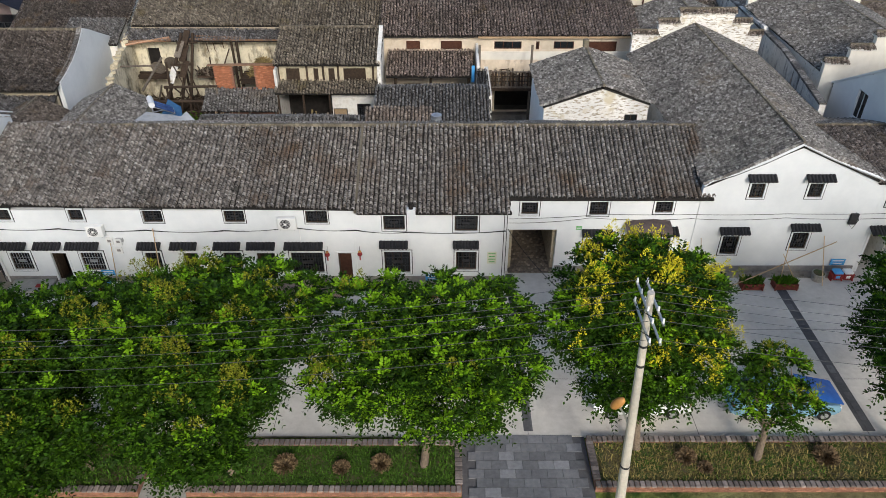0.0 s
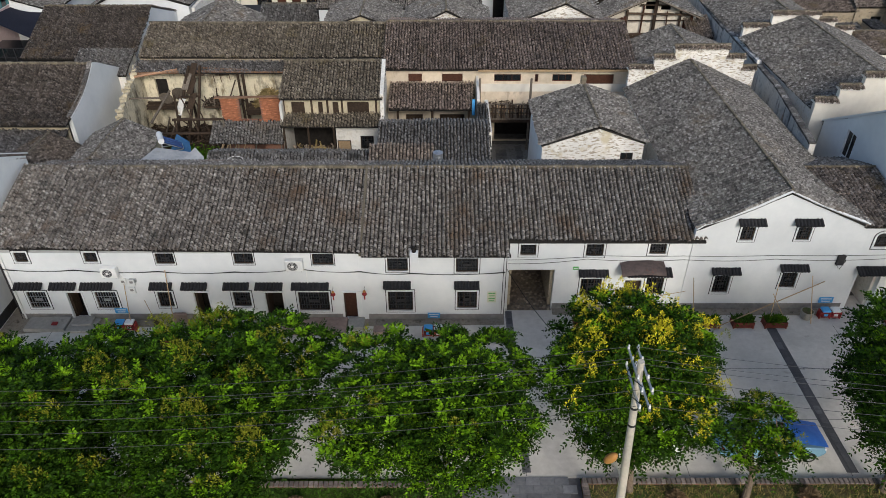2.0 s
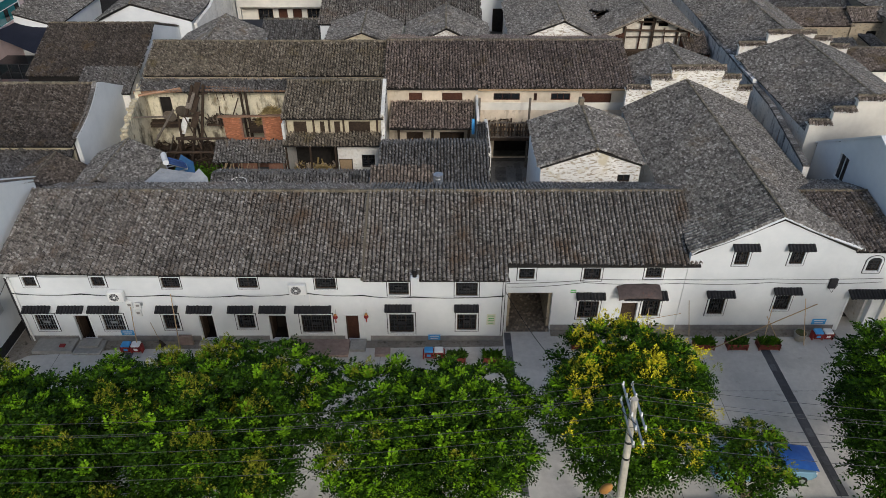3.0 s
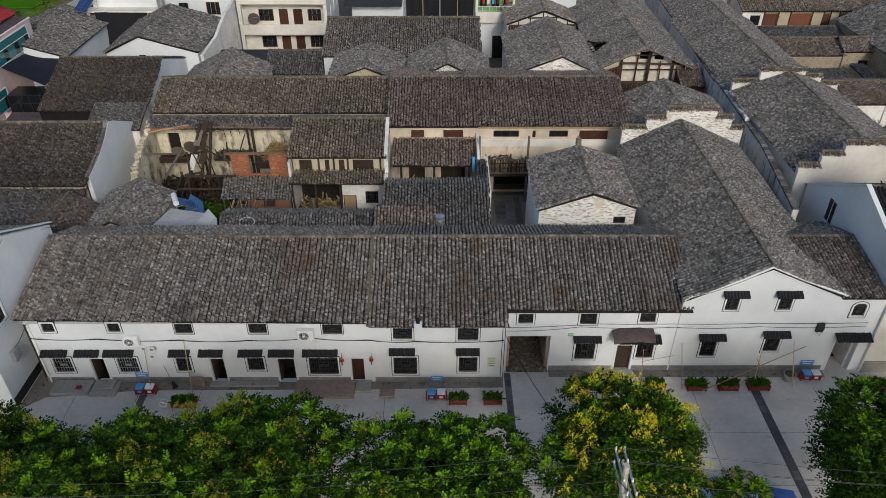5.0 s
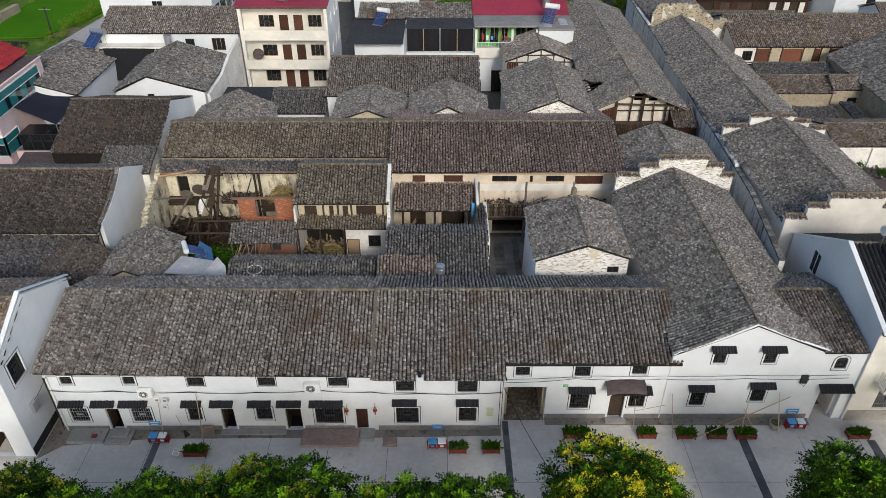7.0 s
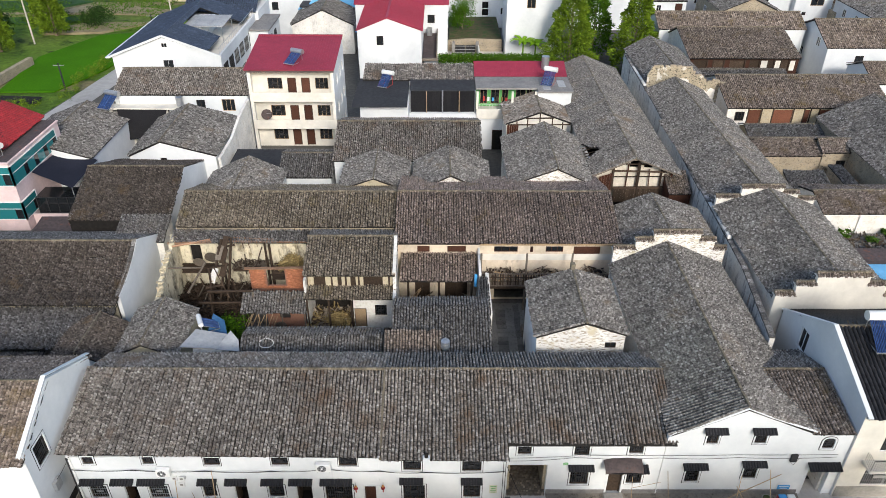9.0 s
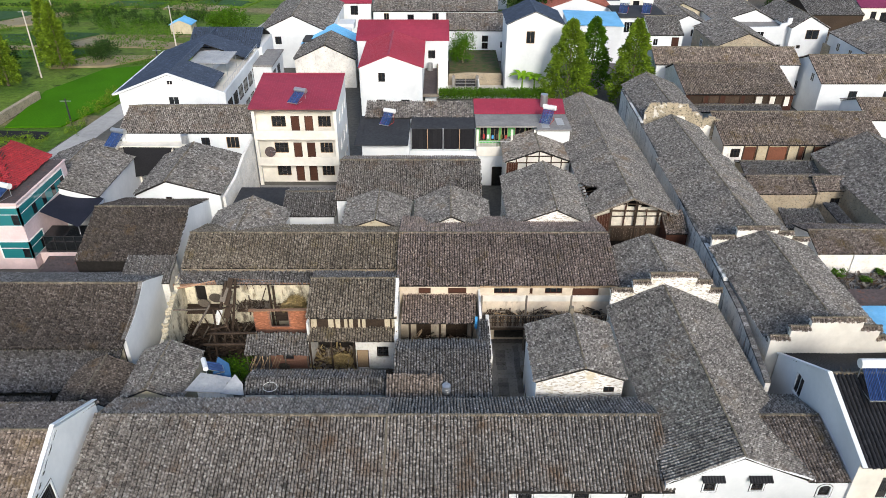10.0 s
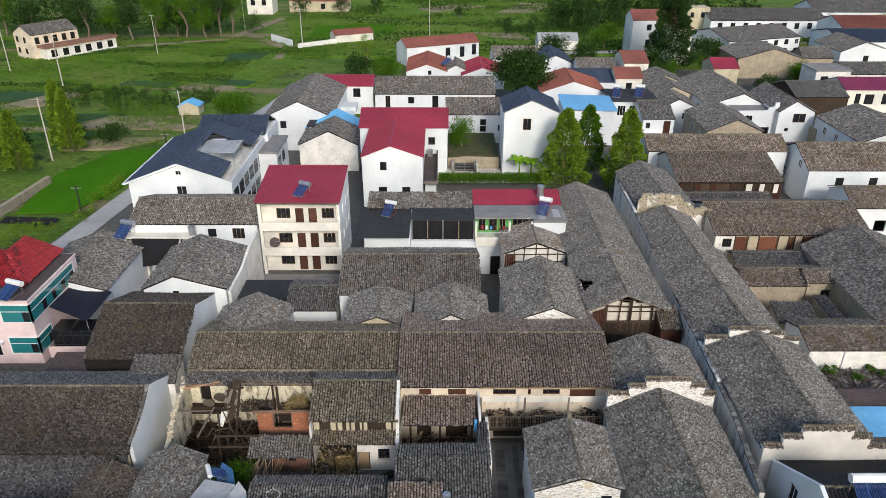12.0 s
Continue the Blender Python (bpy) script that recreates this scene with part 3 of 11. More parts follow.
def window_unit(parent, c, w, h, u, out, frame_mat=None, pane=None, bars=2, surround=0.0, depth=0.12, rows=1, sill=False, grille=None):
    """A window set in an opening. c: the middle of its lower edge on the wall's face; u: along the wall; out: away from the wall."""
    c, u, o = Vector(c), Vector(u).normalized(), Vector(out).normalized()
    z = Vector((0, 0, 1))
    m = Matrix.Identity(4)
    for i, v in enumerate((u, -o, z)):
        m.col[i][:3] = v
    m.translation = c
    f = 0.06
    bm = bmesh.new()
    y0, y1 = depth - 0.05, depth + 0.02
    add_ring(bm, -w / 2, w / 2, 0, h, f, y0, y1, m)
    win = part("window", bm, frame_mat or WOOD_DARK, parent)
    for i in range(1, bars):
        x = -w / 2 + w * i / bars
        box("mullion", (x - 0.02, x + 0.02, y0 + 0.005, y1 - 0.005, f, h - f), frame_mat or WOOD_DARK, win, m=m)
    for i in range(1, rows):
        zz = h * i / rows
        box("transom", (-w / 2 + f, w / 2 - f, y0 + 0.008, y1 - 0.008, zz - 0.018, zz + 0.018), frame_mat or WOOD_DARK, win, m=m)
    box("pane", (-w / 2 + 0.02, w / 2 - 0.02, depth, depth + 0.012, 0.02, h - 0.02), pane or PANE, win, m=m)
    if grille:
        bm = bmesh.new()
        nb = max(3, round(w / 0.16))
        for i in range(1, nb):
            x = -w / 2 + w * i / nb
            add_box(bm, x - 0.012, x + 0.012, 0.02, 0.045, 0.02, h - 0.02, m)
        for zz in (0.3, 0.7):
            add_box(bm, -w / 2 + 0.02, w / 2 - 0.02, 0.022, 0.043, h * zz - 0.015, h * zz + 0.015, m)
        add_box(bm, -w * 0.18, w * 0.18, 0.018, 0.047, h * 0.42, h * 0.58, m)
        tagged(part("grille", bm, grille, win), kind="stuff")
    if surround:
        bm = bmesh.new()
        s = surround
        add_ring(bm, -w / 2 - s, w / 2 + s, -s, h + s, s, -0.035, 0.05, m)
        part("surround", bm, WHITE, win, "white plaster surround")
        bm = bmesh.new()
        k = s + 0.045
        add_ring(bm, -w / 2 - k, w / 2 + k, -k, h + k, 0.045, -0.018, 0.03, m)
        part("border", bm, STEEL_DARK, win, "thin black painted border")
    if sill:
        box("sill", (-w / 2 - 0.08, w / 2 + 0.08, -0.10, 0.05, -0.07, 0.0), CREAM if sill is True else sill, win, m=m)
    return win


def door_unit(parent, c, w, h, u, out, mat, depth=0.15, frame_mat=None, open_leaf=False, leaves=1):
    c, u, o = Vector(c), Vector(u).normalized(), Vector(out).normalized()
    m = Matrix.Identity(4)
    for i, v in enumerate((u, -o, Vector((0, 0, 1)))):
        m.col[i][:3] = v
    m.translation = c
    bm = bmesh.new()
    for e in ((-w / 2, -w / 2 + 0.07, depth - 0.06, depth + 0.04, 0, h), (w / 2 - 0.07, w / 2, depth - 0.06, depth + 0.04, 0, h), (-w / 2 + 0.07, w / 2 - 0.07, depth - 0.06, depth + 0.04, h - 0.08, h)):
        add_box(bm, *e, m)
    d = part("door", bm, frame_mat or WOOD_DARK, parent)
    if open_leaf:
        box("leaf", (-w / 2 + 0.07, -w / 2 + 0.11, depth, depth + w - 0.14, 0.01, h - 0.08), mat, d, m=m)
    else:
        for k in range(leaves):
            a, b = -w / 2 + 0.075 + (w - 0.15) * k / leaves, -w / 2 + 0.07 + (w - 0.15) * (k + 1) / leaves
            bm = bmesh.new()
            add_box(bm, a, b, depth, depth + 0.04, 0.01, h - 0.085, m)
            for zz in (0.12, 0.55):
                add_box(bm, a + 0.08, b - 0.08, depth - 0.012, depth, h * zz, h * (zz + 0.34), m)
            part("leaf", bm, mat, d)
    return d


TILE_ROD = {}


def awning(parent, x0, x1, y, z, depth=0.42, n=None):
    """A small tiled hood over a window: a sloping board with columns of dark tiles on it."""
    w = x1 - x0
    n = n or max(5, round(w / 0.2))
    hood = raw("awning", [(x0, y, z + 0.02), (x1, y, z + 0.02), (x1, y - depth * 0.97, z - 0.225), (x0, y - depth * 0.97, z - 0.225), (x0, y, z - 0.06), (x1, y, z - 0.06), (x1, y - depth * 0.97, z - 0.285), (x0, y - depth * 0.97, z - 0.285)],
               [(0, 3, 2, 1), (4, 5, 6, 7), (0, 1, 5, 4), (1, 2, 6, 5), (2, 3, 7, 6), (3, 0, 4, 7)], TILE_BLACK, parent, "small awning of black glazed tiles")
    if depth not in TILE_ROD:
        bm = bmesh.new()
        d = Vector((0, -depth, -0.24))
        add_rod(bm, (0, 0.01, 0), d * 1.03, 0.085, n=7)
        me = bpy.data.meshes.new("awning_tile")
        bm.to_mesh(me)
        bm.free()
        me.materials.append(TILE_BLACK)
        TILE_ROD[depth] = me
    for i in range(n):
        t = adopt(new("awning_tile", TILE_ROD[depth]), hood)
        t.matrix_basis = pose(x0 + w * (i + 0.5) / n, y + random.uniform(-0.02, 0), z + random.uniform(-0.008, 0.008), 0, 0, random.uniform(-1.5, 1.5))
    return hood


def house_x(name, label, x0, x1, ye, ze, yr, zr, yb=None, zb=None, walls=WHITE, tiles=None, over=0.3, side=0.25, z0=0.0, col=0.25, row=0.15, channels=True,
            front_holes=(), back=True, left_holes=(), right_holes=(), front_mat=None, gable_mat=None, category="house", ends="lr", cap=True, thick=0.3, ze2=None, parapet=0.0, side_r=None):
    """A house whose ridge runs along x. ye, ze: the front eaves; yr, zr: the ridge; yb, zb: the back eaves. ze2: the front eaves' height at the right end."""
    tiles = tiles or TILE
    yb = 2 * yr - ye if yb is None else yb
    zb = ze if zb is None else zb
    ze2 = ze if ze2 is None else ze2
    h = thing(name, ((x0 + x1) / 2, (ye + yb) / 2, z0), label, category)
    wf, wb = ye + over, yb - over
    kf = (zr - ze) / (yr - ye)
    zf = min(ze, ze2) + kf * over - 0.27
    kb = (zr - zb) / (yb - yr)
    zbk = zb + kb * over - 0.27
    wx0, wx1 = x0 + side, x1 - (side if side_r is None else side_r)
    gm = gable_mat or walls
    wall("wall", (wx0 + 0.003, wf), (wx1 - 0.003, wf), z0, zf, front_mat or walls, h, thick, [(a - wx0 - 0.003, b - wx0 - 0.003, c, d) for a, b, c, d in front_holes])
    wall("wall", (wx1 - 0.003, wb), (wx0 + 0.003, wb), z0, zbk, walls, h, thick)
    depth = wb - wf
    rs = yr - wf
    tz = [(0.0, zf + 0.02 + parapet), (rs, zr - 0.28 + parapet), (depth, zbk + 0.02 + parapet)]
    wall("wall", (wx1, wf + 0.003), (wx1, wb - 0.003), z0, tz, gm, h, thick - 0.003, [(a - wf, b - wf, c, d) for a, b, c, d in right_holes])
    wall("wall", (wx0, wb - 0.003), (wx0, wf + 0.003), z0, [(depth - s, z) for s, z in reversed(tz)], gm, h, thick - 0.003, [(wb - b, wb - a, c, d) for a, b, c, d in left_holes])
    W = x1 - x0
    fl = math.hypot(yr - ye, zr - (ze + ze2) / 2)
    along = (W, 0, ze2 - ze)
    slope(h, (x0, ye, ze), along, (0, yr - ye, zr - (ze + ze2) / 2), [(0, 0), (W, 0), (W, fl), (0, fl)], tiles, col, row, channels=channels)
    bl = math.hypot(yb - yr, zr - zb)
    slope(h, (x0, yb, zb), (1, 0, 0), (0, yr - yb, zr - zb), [(0, 0), (W, 0), (W, bl), (0, bl)], tiles, col, row * 1.5, channels=False)
    if cap:
        ridge_cap(h, (x0, yr, zr + 0.02), (x1, yr, zr + 0.02))
    return h


def house_y(name, label, y0, y1, xl, zl, xr, zr, xt, zt, walls=WHITE, tiles=None, over=0.3, front=0.2, z0=0.0, col=0.25, row=0.16, channels=True, front_holes=(),
            left_holes=(), right_holes=(), front_mat=None, category="house", cap=True, thick=0.3, xt2=None, roof_front=True):
    """A house whose ridge runs along y, its gable to the street. xl, zl / xr, zr: the left and right eaves; xt, zt: the ridge."""
    tiles = tiles or TILE
    h = thing(name, ((xl + xr) / 2, (y0 + y1) / 2, z0), label, category)
    wl, wr = xl + over, xr - over
    kl, kr = (zt - zl) / (xt - xl), (zt - zr) / (xr - xt)
    a, b = zl + kl * over - 0.27, zr + kr * over - 0.27
    prof = [(0.0, a + 0.02), (xt - wl, zt - 0.28), (wr - wl - 0.006, b + 0.02)]
    wf, wb = y0 + front, y1 - front
    wall("wall", (wl + 0.003, wf), (wr - 0.003, wf), z0, prof, front_mat or walls, h, thick, [(p - wl - 0.003, q - wl - 0.003, c, d) for p, q, c, d in front_holes])
    wall("wall", (wr - 0.003, wb), (wl + 0.003, wb), z0, [(wr - wl - 0.006 - s, z) for s, z in reversed(prof)], walls, h, thick)
    wall("wall", (wr, wf + 0.003), (wr, wb - 0.003), z0, b, walls, h, thick - 0.003, [(p - wf, q - wf, c, d) for p, q, c, d in right_holes])
    wall("wall", (wl, wb - 0.003), (wl, wf + 0.003), z0, a, walls, h, thick - 0.003, [(wb - q, wb - p, c, d) for p, q, c, d in left_holes])
    L = y1 - y0
    ll = math.hypot(xt - xl, zt - zl)
    slope(h, (xl, y0, zl), (0, 1, 0), (xt - xl, 0, zt - zl), [(0, 0), (L, 0), (L, ll), (0, ll)], tiles, col, row, channels=channels)
    lr = math.hypot(xr - xt, zt - zr)
    slope(h, (xr, y0, zr), (0, 1, 0), (xt - xr, 0, zt - zr), [(0, 0), (L, 0), (L, lr), (0, lr)], tiles, col, row, channels=channels)
    if cap:
        ridge_cap(h, (xt, y0, zt + 0.02), (xt, y1, zt + 0.02))
    return h


def lean_roof(name, label, x0, x1, ye, ze, yr, zr, tiles=None, posts=True, walls=None, z0=0.0, category="roof", parent=None, col=0.25, row=0.16):
    """A single sloping roof on posts or on low walls."""
    h = parent or thing(name, ((x0 + x1) / 2, ye, z0), label, category)
    W, L = x1 - x0, math.hypot(yr - ye, zr - ze)
    slope(h, (x0, ye, ze), (1, 0, 0), (0, yr - ye, zr - ze), [(0, 0), (W, 0), (W, L), (0, L)], tiles or TILE, col, row)
    if walls:
        s = 1 if yr > ye else -1
        ins = 0.25
        k = (zr - ze) / abs(yr - ye)
        f, b = (ye + ins * s, yr - 0.05 * s)
        lo, hi = min(f, b), max(f, b)
        zl, zh = (ze + k * ins - 0.27, zr - 0.29) if s > 0 else (zr - 0.29, ze + k * ins - 0.27)
        wall("wall", (x0 + 0.103, lo), (x1 - 0.103, lo), z0, zl, walls, h, 0.2)
        wall("wall", (x1 - 0.103, hi), (x0 + 0.103, hi), z0, zh, walls, h, 0.2)
        wall("wall", (x1 - 0.1, lo + 0.003), (x1 - 0.1, hi - 0.003), z0, [(0, zl), (hi - lo, zh)], walls, h, 0.197)
        wall("wall", (x0 + 0.1, hi - 0.003), (x0 + 0.1, lo + 0.003), z0, [(0, zh), (hi - lo, zl)], walls, h, 0.197)
    elif posts:
        n = max(2, round(W / 3.0) + 1)
        for i in range(n):
            x = x0 + 0.15 + (W - 0.3) * i / (n - 1)
            rod("post", (x, ye + 0.2 * (1 if yr > ye else -1), z0), (x, ye + 0.2 * (1 if yr > ye else -1), ze - 0.1), 0.08, WOOD_DARK, h)
    return h

# ---- ground, street and planting beds ----
def sheet(name, poly, z, mat, label, thick=0.05, category="", kind="structure"):
    n = len(poly)
    V = [(x, y, z) for x, y in poly] + [(x, y, z - thick) for x, y in poly]
    F = [list(range(n)), list(range(2 * n - 1, n - 1, -1))] + [[i, i + n, (i + 1) % n + n, (i + 1) % n] for i in range(n)]
    return tagged(raw(name, V, F, mat), label, category, kind=kind)


def rect(x0, x1, y0, y1):
    return [(x0, y0), (x1, y0), (x1, y1), (x0, y1)]


def terrain():
    xs = np.concatenate([np.linspace(-2400, -260, 12), np.linspace(-240, 260, 60), np.linspace(280, 2400, 12)])
    ys = np.concatenate([np.linspace(-600, -20, 10), np.linspace(0, 420, 60), np.linspace(460, 3600, 18)])
    V = []
    for y in ys:
        for x in xs:
            far = max(0.0, min(1.0, (y - 140) / 120))
            z = -0.10 + far * (0.35 * noise.noise((x * 0.02, y * 0.02, 0)) + 0.15 * noise.noise((x * 0.11, y * 0.11, 3)))
            V.append((x, y, z))
    n = len(xs)
    F = [(j * n + i, j * n + i + 1, (j + 1) * n + i + 1, (j + 1) * n + i) for j in range(len(ys) - 1) for i in range(n - 1)]
    return tagged(raw("ground", V, F, FIELD), "green weedy fields reaching to the horizon", "ground", kind="structure")


terrain()
sheet("village_ground", [(-46, 36), (140, 36), (160, 215), (62, 235), (10, 200), (-44, 150), (-62, 118), (-66, 90)], -0.02, VILLAGE, "trodden grey earth and cement between the houses", 0.06, "ground")
street = sheet("street", rect(-70, 70, 22.3, 36.5), 0.0, CONCRETE, "pale grey concrete street before the white row houses", 0.15, "street")
sheet("pavement", rect(-70, 70, 6.0, 19.0), -0.22, CONCRETE, "grey concrete pavement beside the planting beds", 0.15, "pavement")
# Darker than the street's concrete: the shade on the path is put into its colour.
sheet("path", rect(-13.09, -11.06, 18.9, 22.296), 0.0, STEP_GREY, "grey concrete path between two planting beds", 0.15, "path")
plaza = sheet("pavement_crossing", rect(0.82, 6.58, 17.5, 22.296), -0.035, SLAB_DARK, "grey granite slab paving between two beds", 0.12, "pavement")


def shared(name, ext, mat, bevel=0.012):
    bm = bmesh.new()
    add_box(bm, *ext)
    if bevel:
        bmesh.ops.bevel(bm, geom=bm.edges[:], offset=bevel, segments=1, affect="EDGES")
    me = bpy.data.meshes.new(name)
    bm.to_mesh(me)
    bm.free()
    me.materials.append(mat)
    return me


def piece(name, me, m, parent):
    ob = adopt(new(name, me), parent)
    ob.matrix_basis = m
    return ob


slab_me = shared("slab", (-0.345, 0.345, -0.235, 0.235, -0.03, 0.036), SLAB_GREY, 0.008)
for i in range(8):
    for j in range(10):
        off = 0.35 if j % 2 else 0.0
        x = 1.30 + 0.70 * i + off - 0.18
        if 1.28 < x < 6.25:
            piece("slab", slab_me, pose(x, 17.75 + 0.483 * j, random.uniform(-0.003, 0.003), 0, 0, 0), plaza)
# dark stone strips across the street
strip_me = shared("strip_stone", (-0.16, 0.16, -0.29, 0.29, -0.02, 0.012), SLAB_DARK, 0.006)
for x0, y0, x1, y1 in ((4.05, 34.9, 4.0, 22.6), (20.0, 33.3, 20.2, 22.6), (-19.6, 33.0, -19.7, 22.6), (28.7, 33.2, 28.9, 22.6)):
    tagged(box("strip_bed", (min(x0, x1) - 0.19, max(x0, x1) + 0.19, y1, y0, -0.01, 0.004), SLAB_DARK, street), kind="")
    n = int((y0 - y1) / 0.6)
    for i in range(n):
        f = (i + 0.5) / n
        piece("strip_stone", strip_me, pose(x0 + (x1 - x0) * f, y0 + (y1 - y0) * f, 0.0), street)
APRON = material("dirty_stone_apron", [(0.15, 0.13, 0.105), (0.26, 0.23, 0.19), (0.19, 0.16, 0.12)], grain=3, blotch=0.6, bump=0.4, stain=((0.085, 0.075, 0.055), 0.54, 0.66, 1.6, (1, 1, 1)))
sheet("wall_apron", [(-27.2, 31.6), (-25.9, 32.75), (-20.0, 33.35), (-4.9, 33.45), (3.7, 33.6), (3.7, 34.12), (-26.3, 34.12), (-26.4, 43.0), (-27.2, 43.0)], 0.012, APRON, "dirty stone strip along the foot of the row", 0.04, "pavement")
sheet("wall_apron", [(6.8, 34.55), (25.2, 34.5), (25.2, 35.17), (6.8, 35.17)], 0.012, APRON, "dirty stone strip along the foot of the row", 0.04, "pavement")
# expansion joints in the concrete
bm = bmesh.new()
for x in np.arange(-28, 30, 4.0):
    add_box(bm, x - 0.012, x + 0.012, 22.4, 33.6, -0.01, 0.004)
for y in (26.0, 29.8):
    add_box(bm, -40, 40, y - 0.012, y + 0.012, -0.01, 0.0035)
tagged(part("joint", bm, SLAB_DARK, street), "dark joints in the concrete")

cop_me = shared("coping_brick", (-0.10, 0.10, -0.16, 0.16, -0.045, 0.045), material("grey_brown_coping_brick", [(0.13, 0.115, 0.105), (0.24, 0.20, 0.18)], grain=6, vary="object", spread=0.4, bump=0.3), 0.014)
FACE_BRICK = material("red_brown_edging_brick", [(0.19, 0.085, 0.055), (0.29, 0.14, 0.09)], grain=6, vary="object", spread=0.35, bump=0.3)
face_me = shared("brick", (-0.10, 0.10, -0.05, 0.05, -0.028, 0.028), FACE_BRICK, 0.008)


def bed(x0, x1, y0, y1, soil, label, left=True, right=True):
    """A planting bed: low brick walls with a coping of bricks laid across, filled with soil."""
    b = thing("planting_bed", ((x0 + x1) / 2, (y0 + y1) / 2, 0), label, "planting bed", "planting beds along the street")
    h = 0.26
    bm = bmesh.new()
    for e in ((x0, x1, y0, y0 + 0.24, -0.25, h), (x0, x1, y1 - 0.24, y1, 0, h), (x0, x0 + 0.24, y0 + 0.24, y1 - 0.24, 0, h), (x1 - 0.24, x1, y0 + 0.24, y1 - 0.24, 0, h)):
        add_box(bm, *e)
    part("kerb_wall", bm, BRICKWALL, b)
    n = int((x1 - x0) / 0.21)
    for k in range(6):
        for i in range(n):
            piece("brick", face_me, pose(x0 + (i + (0.5 if k % 2 else 1.0)) * (x1 - x0) / (n + 0.6), y0 + 0.042, -0.18 + 0.073 * k), b)
    for y in (y0 + 0.11, y1 - 0.11):
        n = int((x1 - x0) / 0.235)
        for i in range(n):
            piece("coping_brick", cop_me, pose(x0 + (i + 0.5) * (x1 - x0) / n, y + random.uniform(-0.012, 0.012), h + 0.047, random.uniform(-1.5, 1.5), random.uniform(-2, 2), random.uniform(-2, 2)), b)
    for x, on in ((x0 + 0.11, left), (x1 - 0.11, right)):
        if on:
            n = int((y1 - y0 - 0.5) / 0.235)
            for i in range(n):
                piece("coping_brick", cop_me, pose(x, y0 + 0.35 + (i + 0.5) * 0.235, h + 0.047, 0, 0, 90 + random.uniform(-2, 2)), b)
    nx, ny = max(2, int((x1 - x0) / 0.5)), 7
    V = [(x0 + 0.2 + (x1 - x0 - 0.4) * i / nx, y0 + 0.2 + (y1 - y0 - 0.4) * j / ny, 0.20 + 0.05 * noise.noise((i * 0.7, j * 0.9, x0))) for j in range(ny + 1) for i in range(nx + 1)]
    F = [(j * (nx + 1) + i, j * (nx + 1) + i + 1, (j + 1) * (nx + 1) + i + 1, (j + 1) * (nx + 1) + i) for j in range(ny) for i in range(nx)]
    raw("soil", V, F, soil, b)
    return b


bed(6.6, 24.2, 19.3, 22.0, SOIL, "brick-edged planting bed of dry yellow grass", right=False)
bed(-11.05, 0.8, 19.05, 21.8, SOIL, "brick-edged planting bed with green ground cover")
bed(-30.0, -13.1, 19.05, 21.8, SOIL, "brick-edged planting bed under dense trees", left=False)


def blades(name, x0, x1, y0, y1, z, n, size, mat, label, up=0.8, spread=0.6, category="grass", hmul=None):
    """Tufts of blades or small leaves scattered on the ground, as one mass."""
    P = np.column_stack([rng.uniform(x0, x1, n), rng.uniform(y0, y1, n), np.full(n, z)])
    if hmul is not None:
        keep = np.array([noise.noise((p[0] * 0.6, p[1] * 0.8, hmul)) > -0.12 for p in P])
        P = P[keep]
        n = len(P)
    th = rng.uniform(0, 6.283, n)
    ln = size * rng.uniform(0.6, 1.4, n)
    d = np.column_stack([np.cos(th) * spread, np.sin(th) * spread, np.full(n, up) * rng.uniform(0.5, 1.2, n)])
    side = np.column_stack([-np.sin(th), np.cos(th), np.zeros(n)]) * (ln * 0.18)[:, None]
    tip = P + d * ln[:, None]
    T = np.stack([P - side * 0.6, P + side * 0.6, tip + side * 0.25, tip - side * 0.25], axis=1).reshape(-1, 3)
    Fq = np.arange(n)[:, None] * 4 + np.arange(4)[None]
    return tagged(arrays(name, T, Fq, mat), label, category, kind="stuff")


blades("ground_cover", -10.75, 0.5, 19.35, 21.5, 0.2, 9000, 0.16, GRASS, "dense low green ground cover in a bed", 0.7, 0.8)
blades("dry_grass", 6.95, 24.0, 19.6, 21.7, 0.2, 9000, 0.15, DRYGRASS, "short dry yellowish grass in a bed", 0.7, 0.8)
blades("weeds", 6.95, 24.0, 19.6, 21.7, 0.2, 5000, 0.13, GRASS, "patches of green weeds in dry grass", 0.7, 0.8, hmul=2.5)
blades("dry_grass", -29.5, -13.4, 19.35, 21.5, 0.2, 6000, 0.2, GRASS, "green weeds under the trees", 0.8, 0.7)


def shrub(x, y, r, mat, label, n=900):
    P = rng.normal(0, 1, (n, 3))
    P /= np.linalg.norm(P, axis=1)[:, None]
    P[:, 2] = np.abs(P[:, 2])
    c = np.array([x, y, 0.2])
    a = c + P * r * rng.uniform(0.05, 0.5, n)[:, None]
    b = c + P * r * rng.uniform(0.7, 1.1, n)[:, None]
    s = rng.normal(0, 1, (n, 3)) * 0.018
    V = np.stack([a - s, a + s, b + s, b - s], axis=1).reshape(-1, 3)
    s_ob = thing("shrub", (x, y, 0.2), label, "shrub", "small shrubs in the beds")
    arrays("twig_mass", V, np.arange(n)[:, None] * 4 + np.arange(4)[None], mat, s_ob)


for x, y, r in ((-7.0, 20.45, 0.55), (-2.75, 20.5, 0.5), (-4.5, 20.3, 0.4), (10.9, 20.9, 0.5), (17.2, 20.9, 0.6), (11.6, 20.3, 0.35)):
    shrub(x, y, r, SHRUB, "brown twiggy leafless shrub in a bed")

# ---- white row houses ----
WA, WB = 34.15, 35.2
UX, OUT = (1, 0, 0), (0, -1, 0)


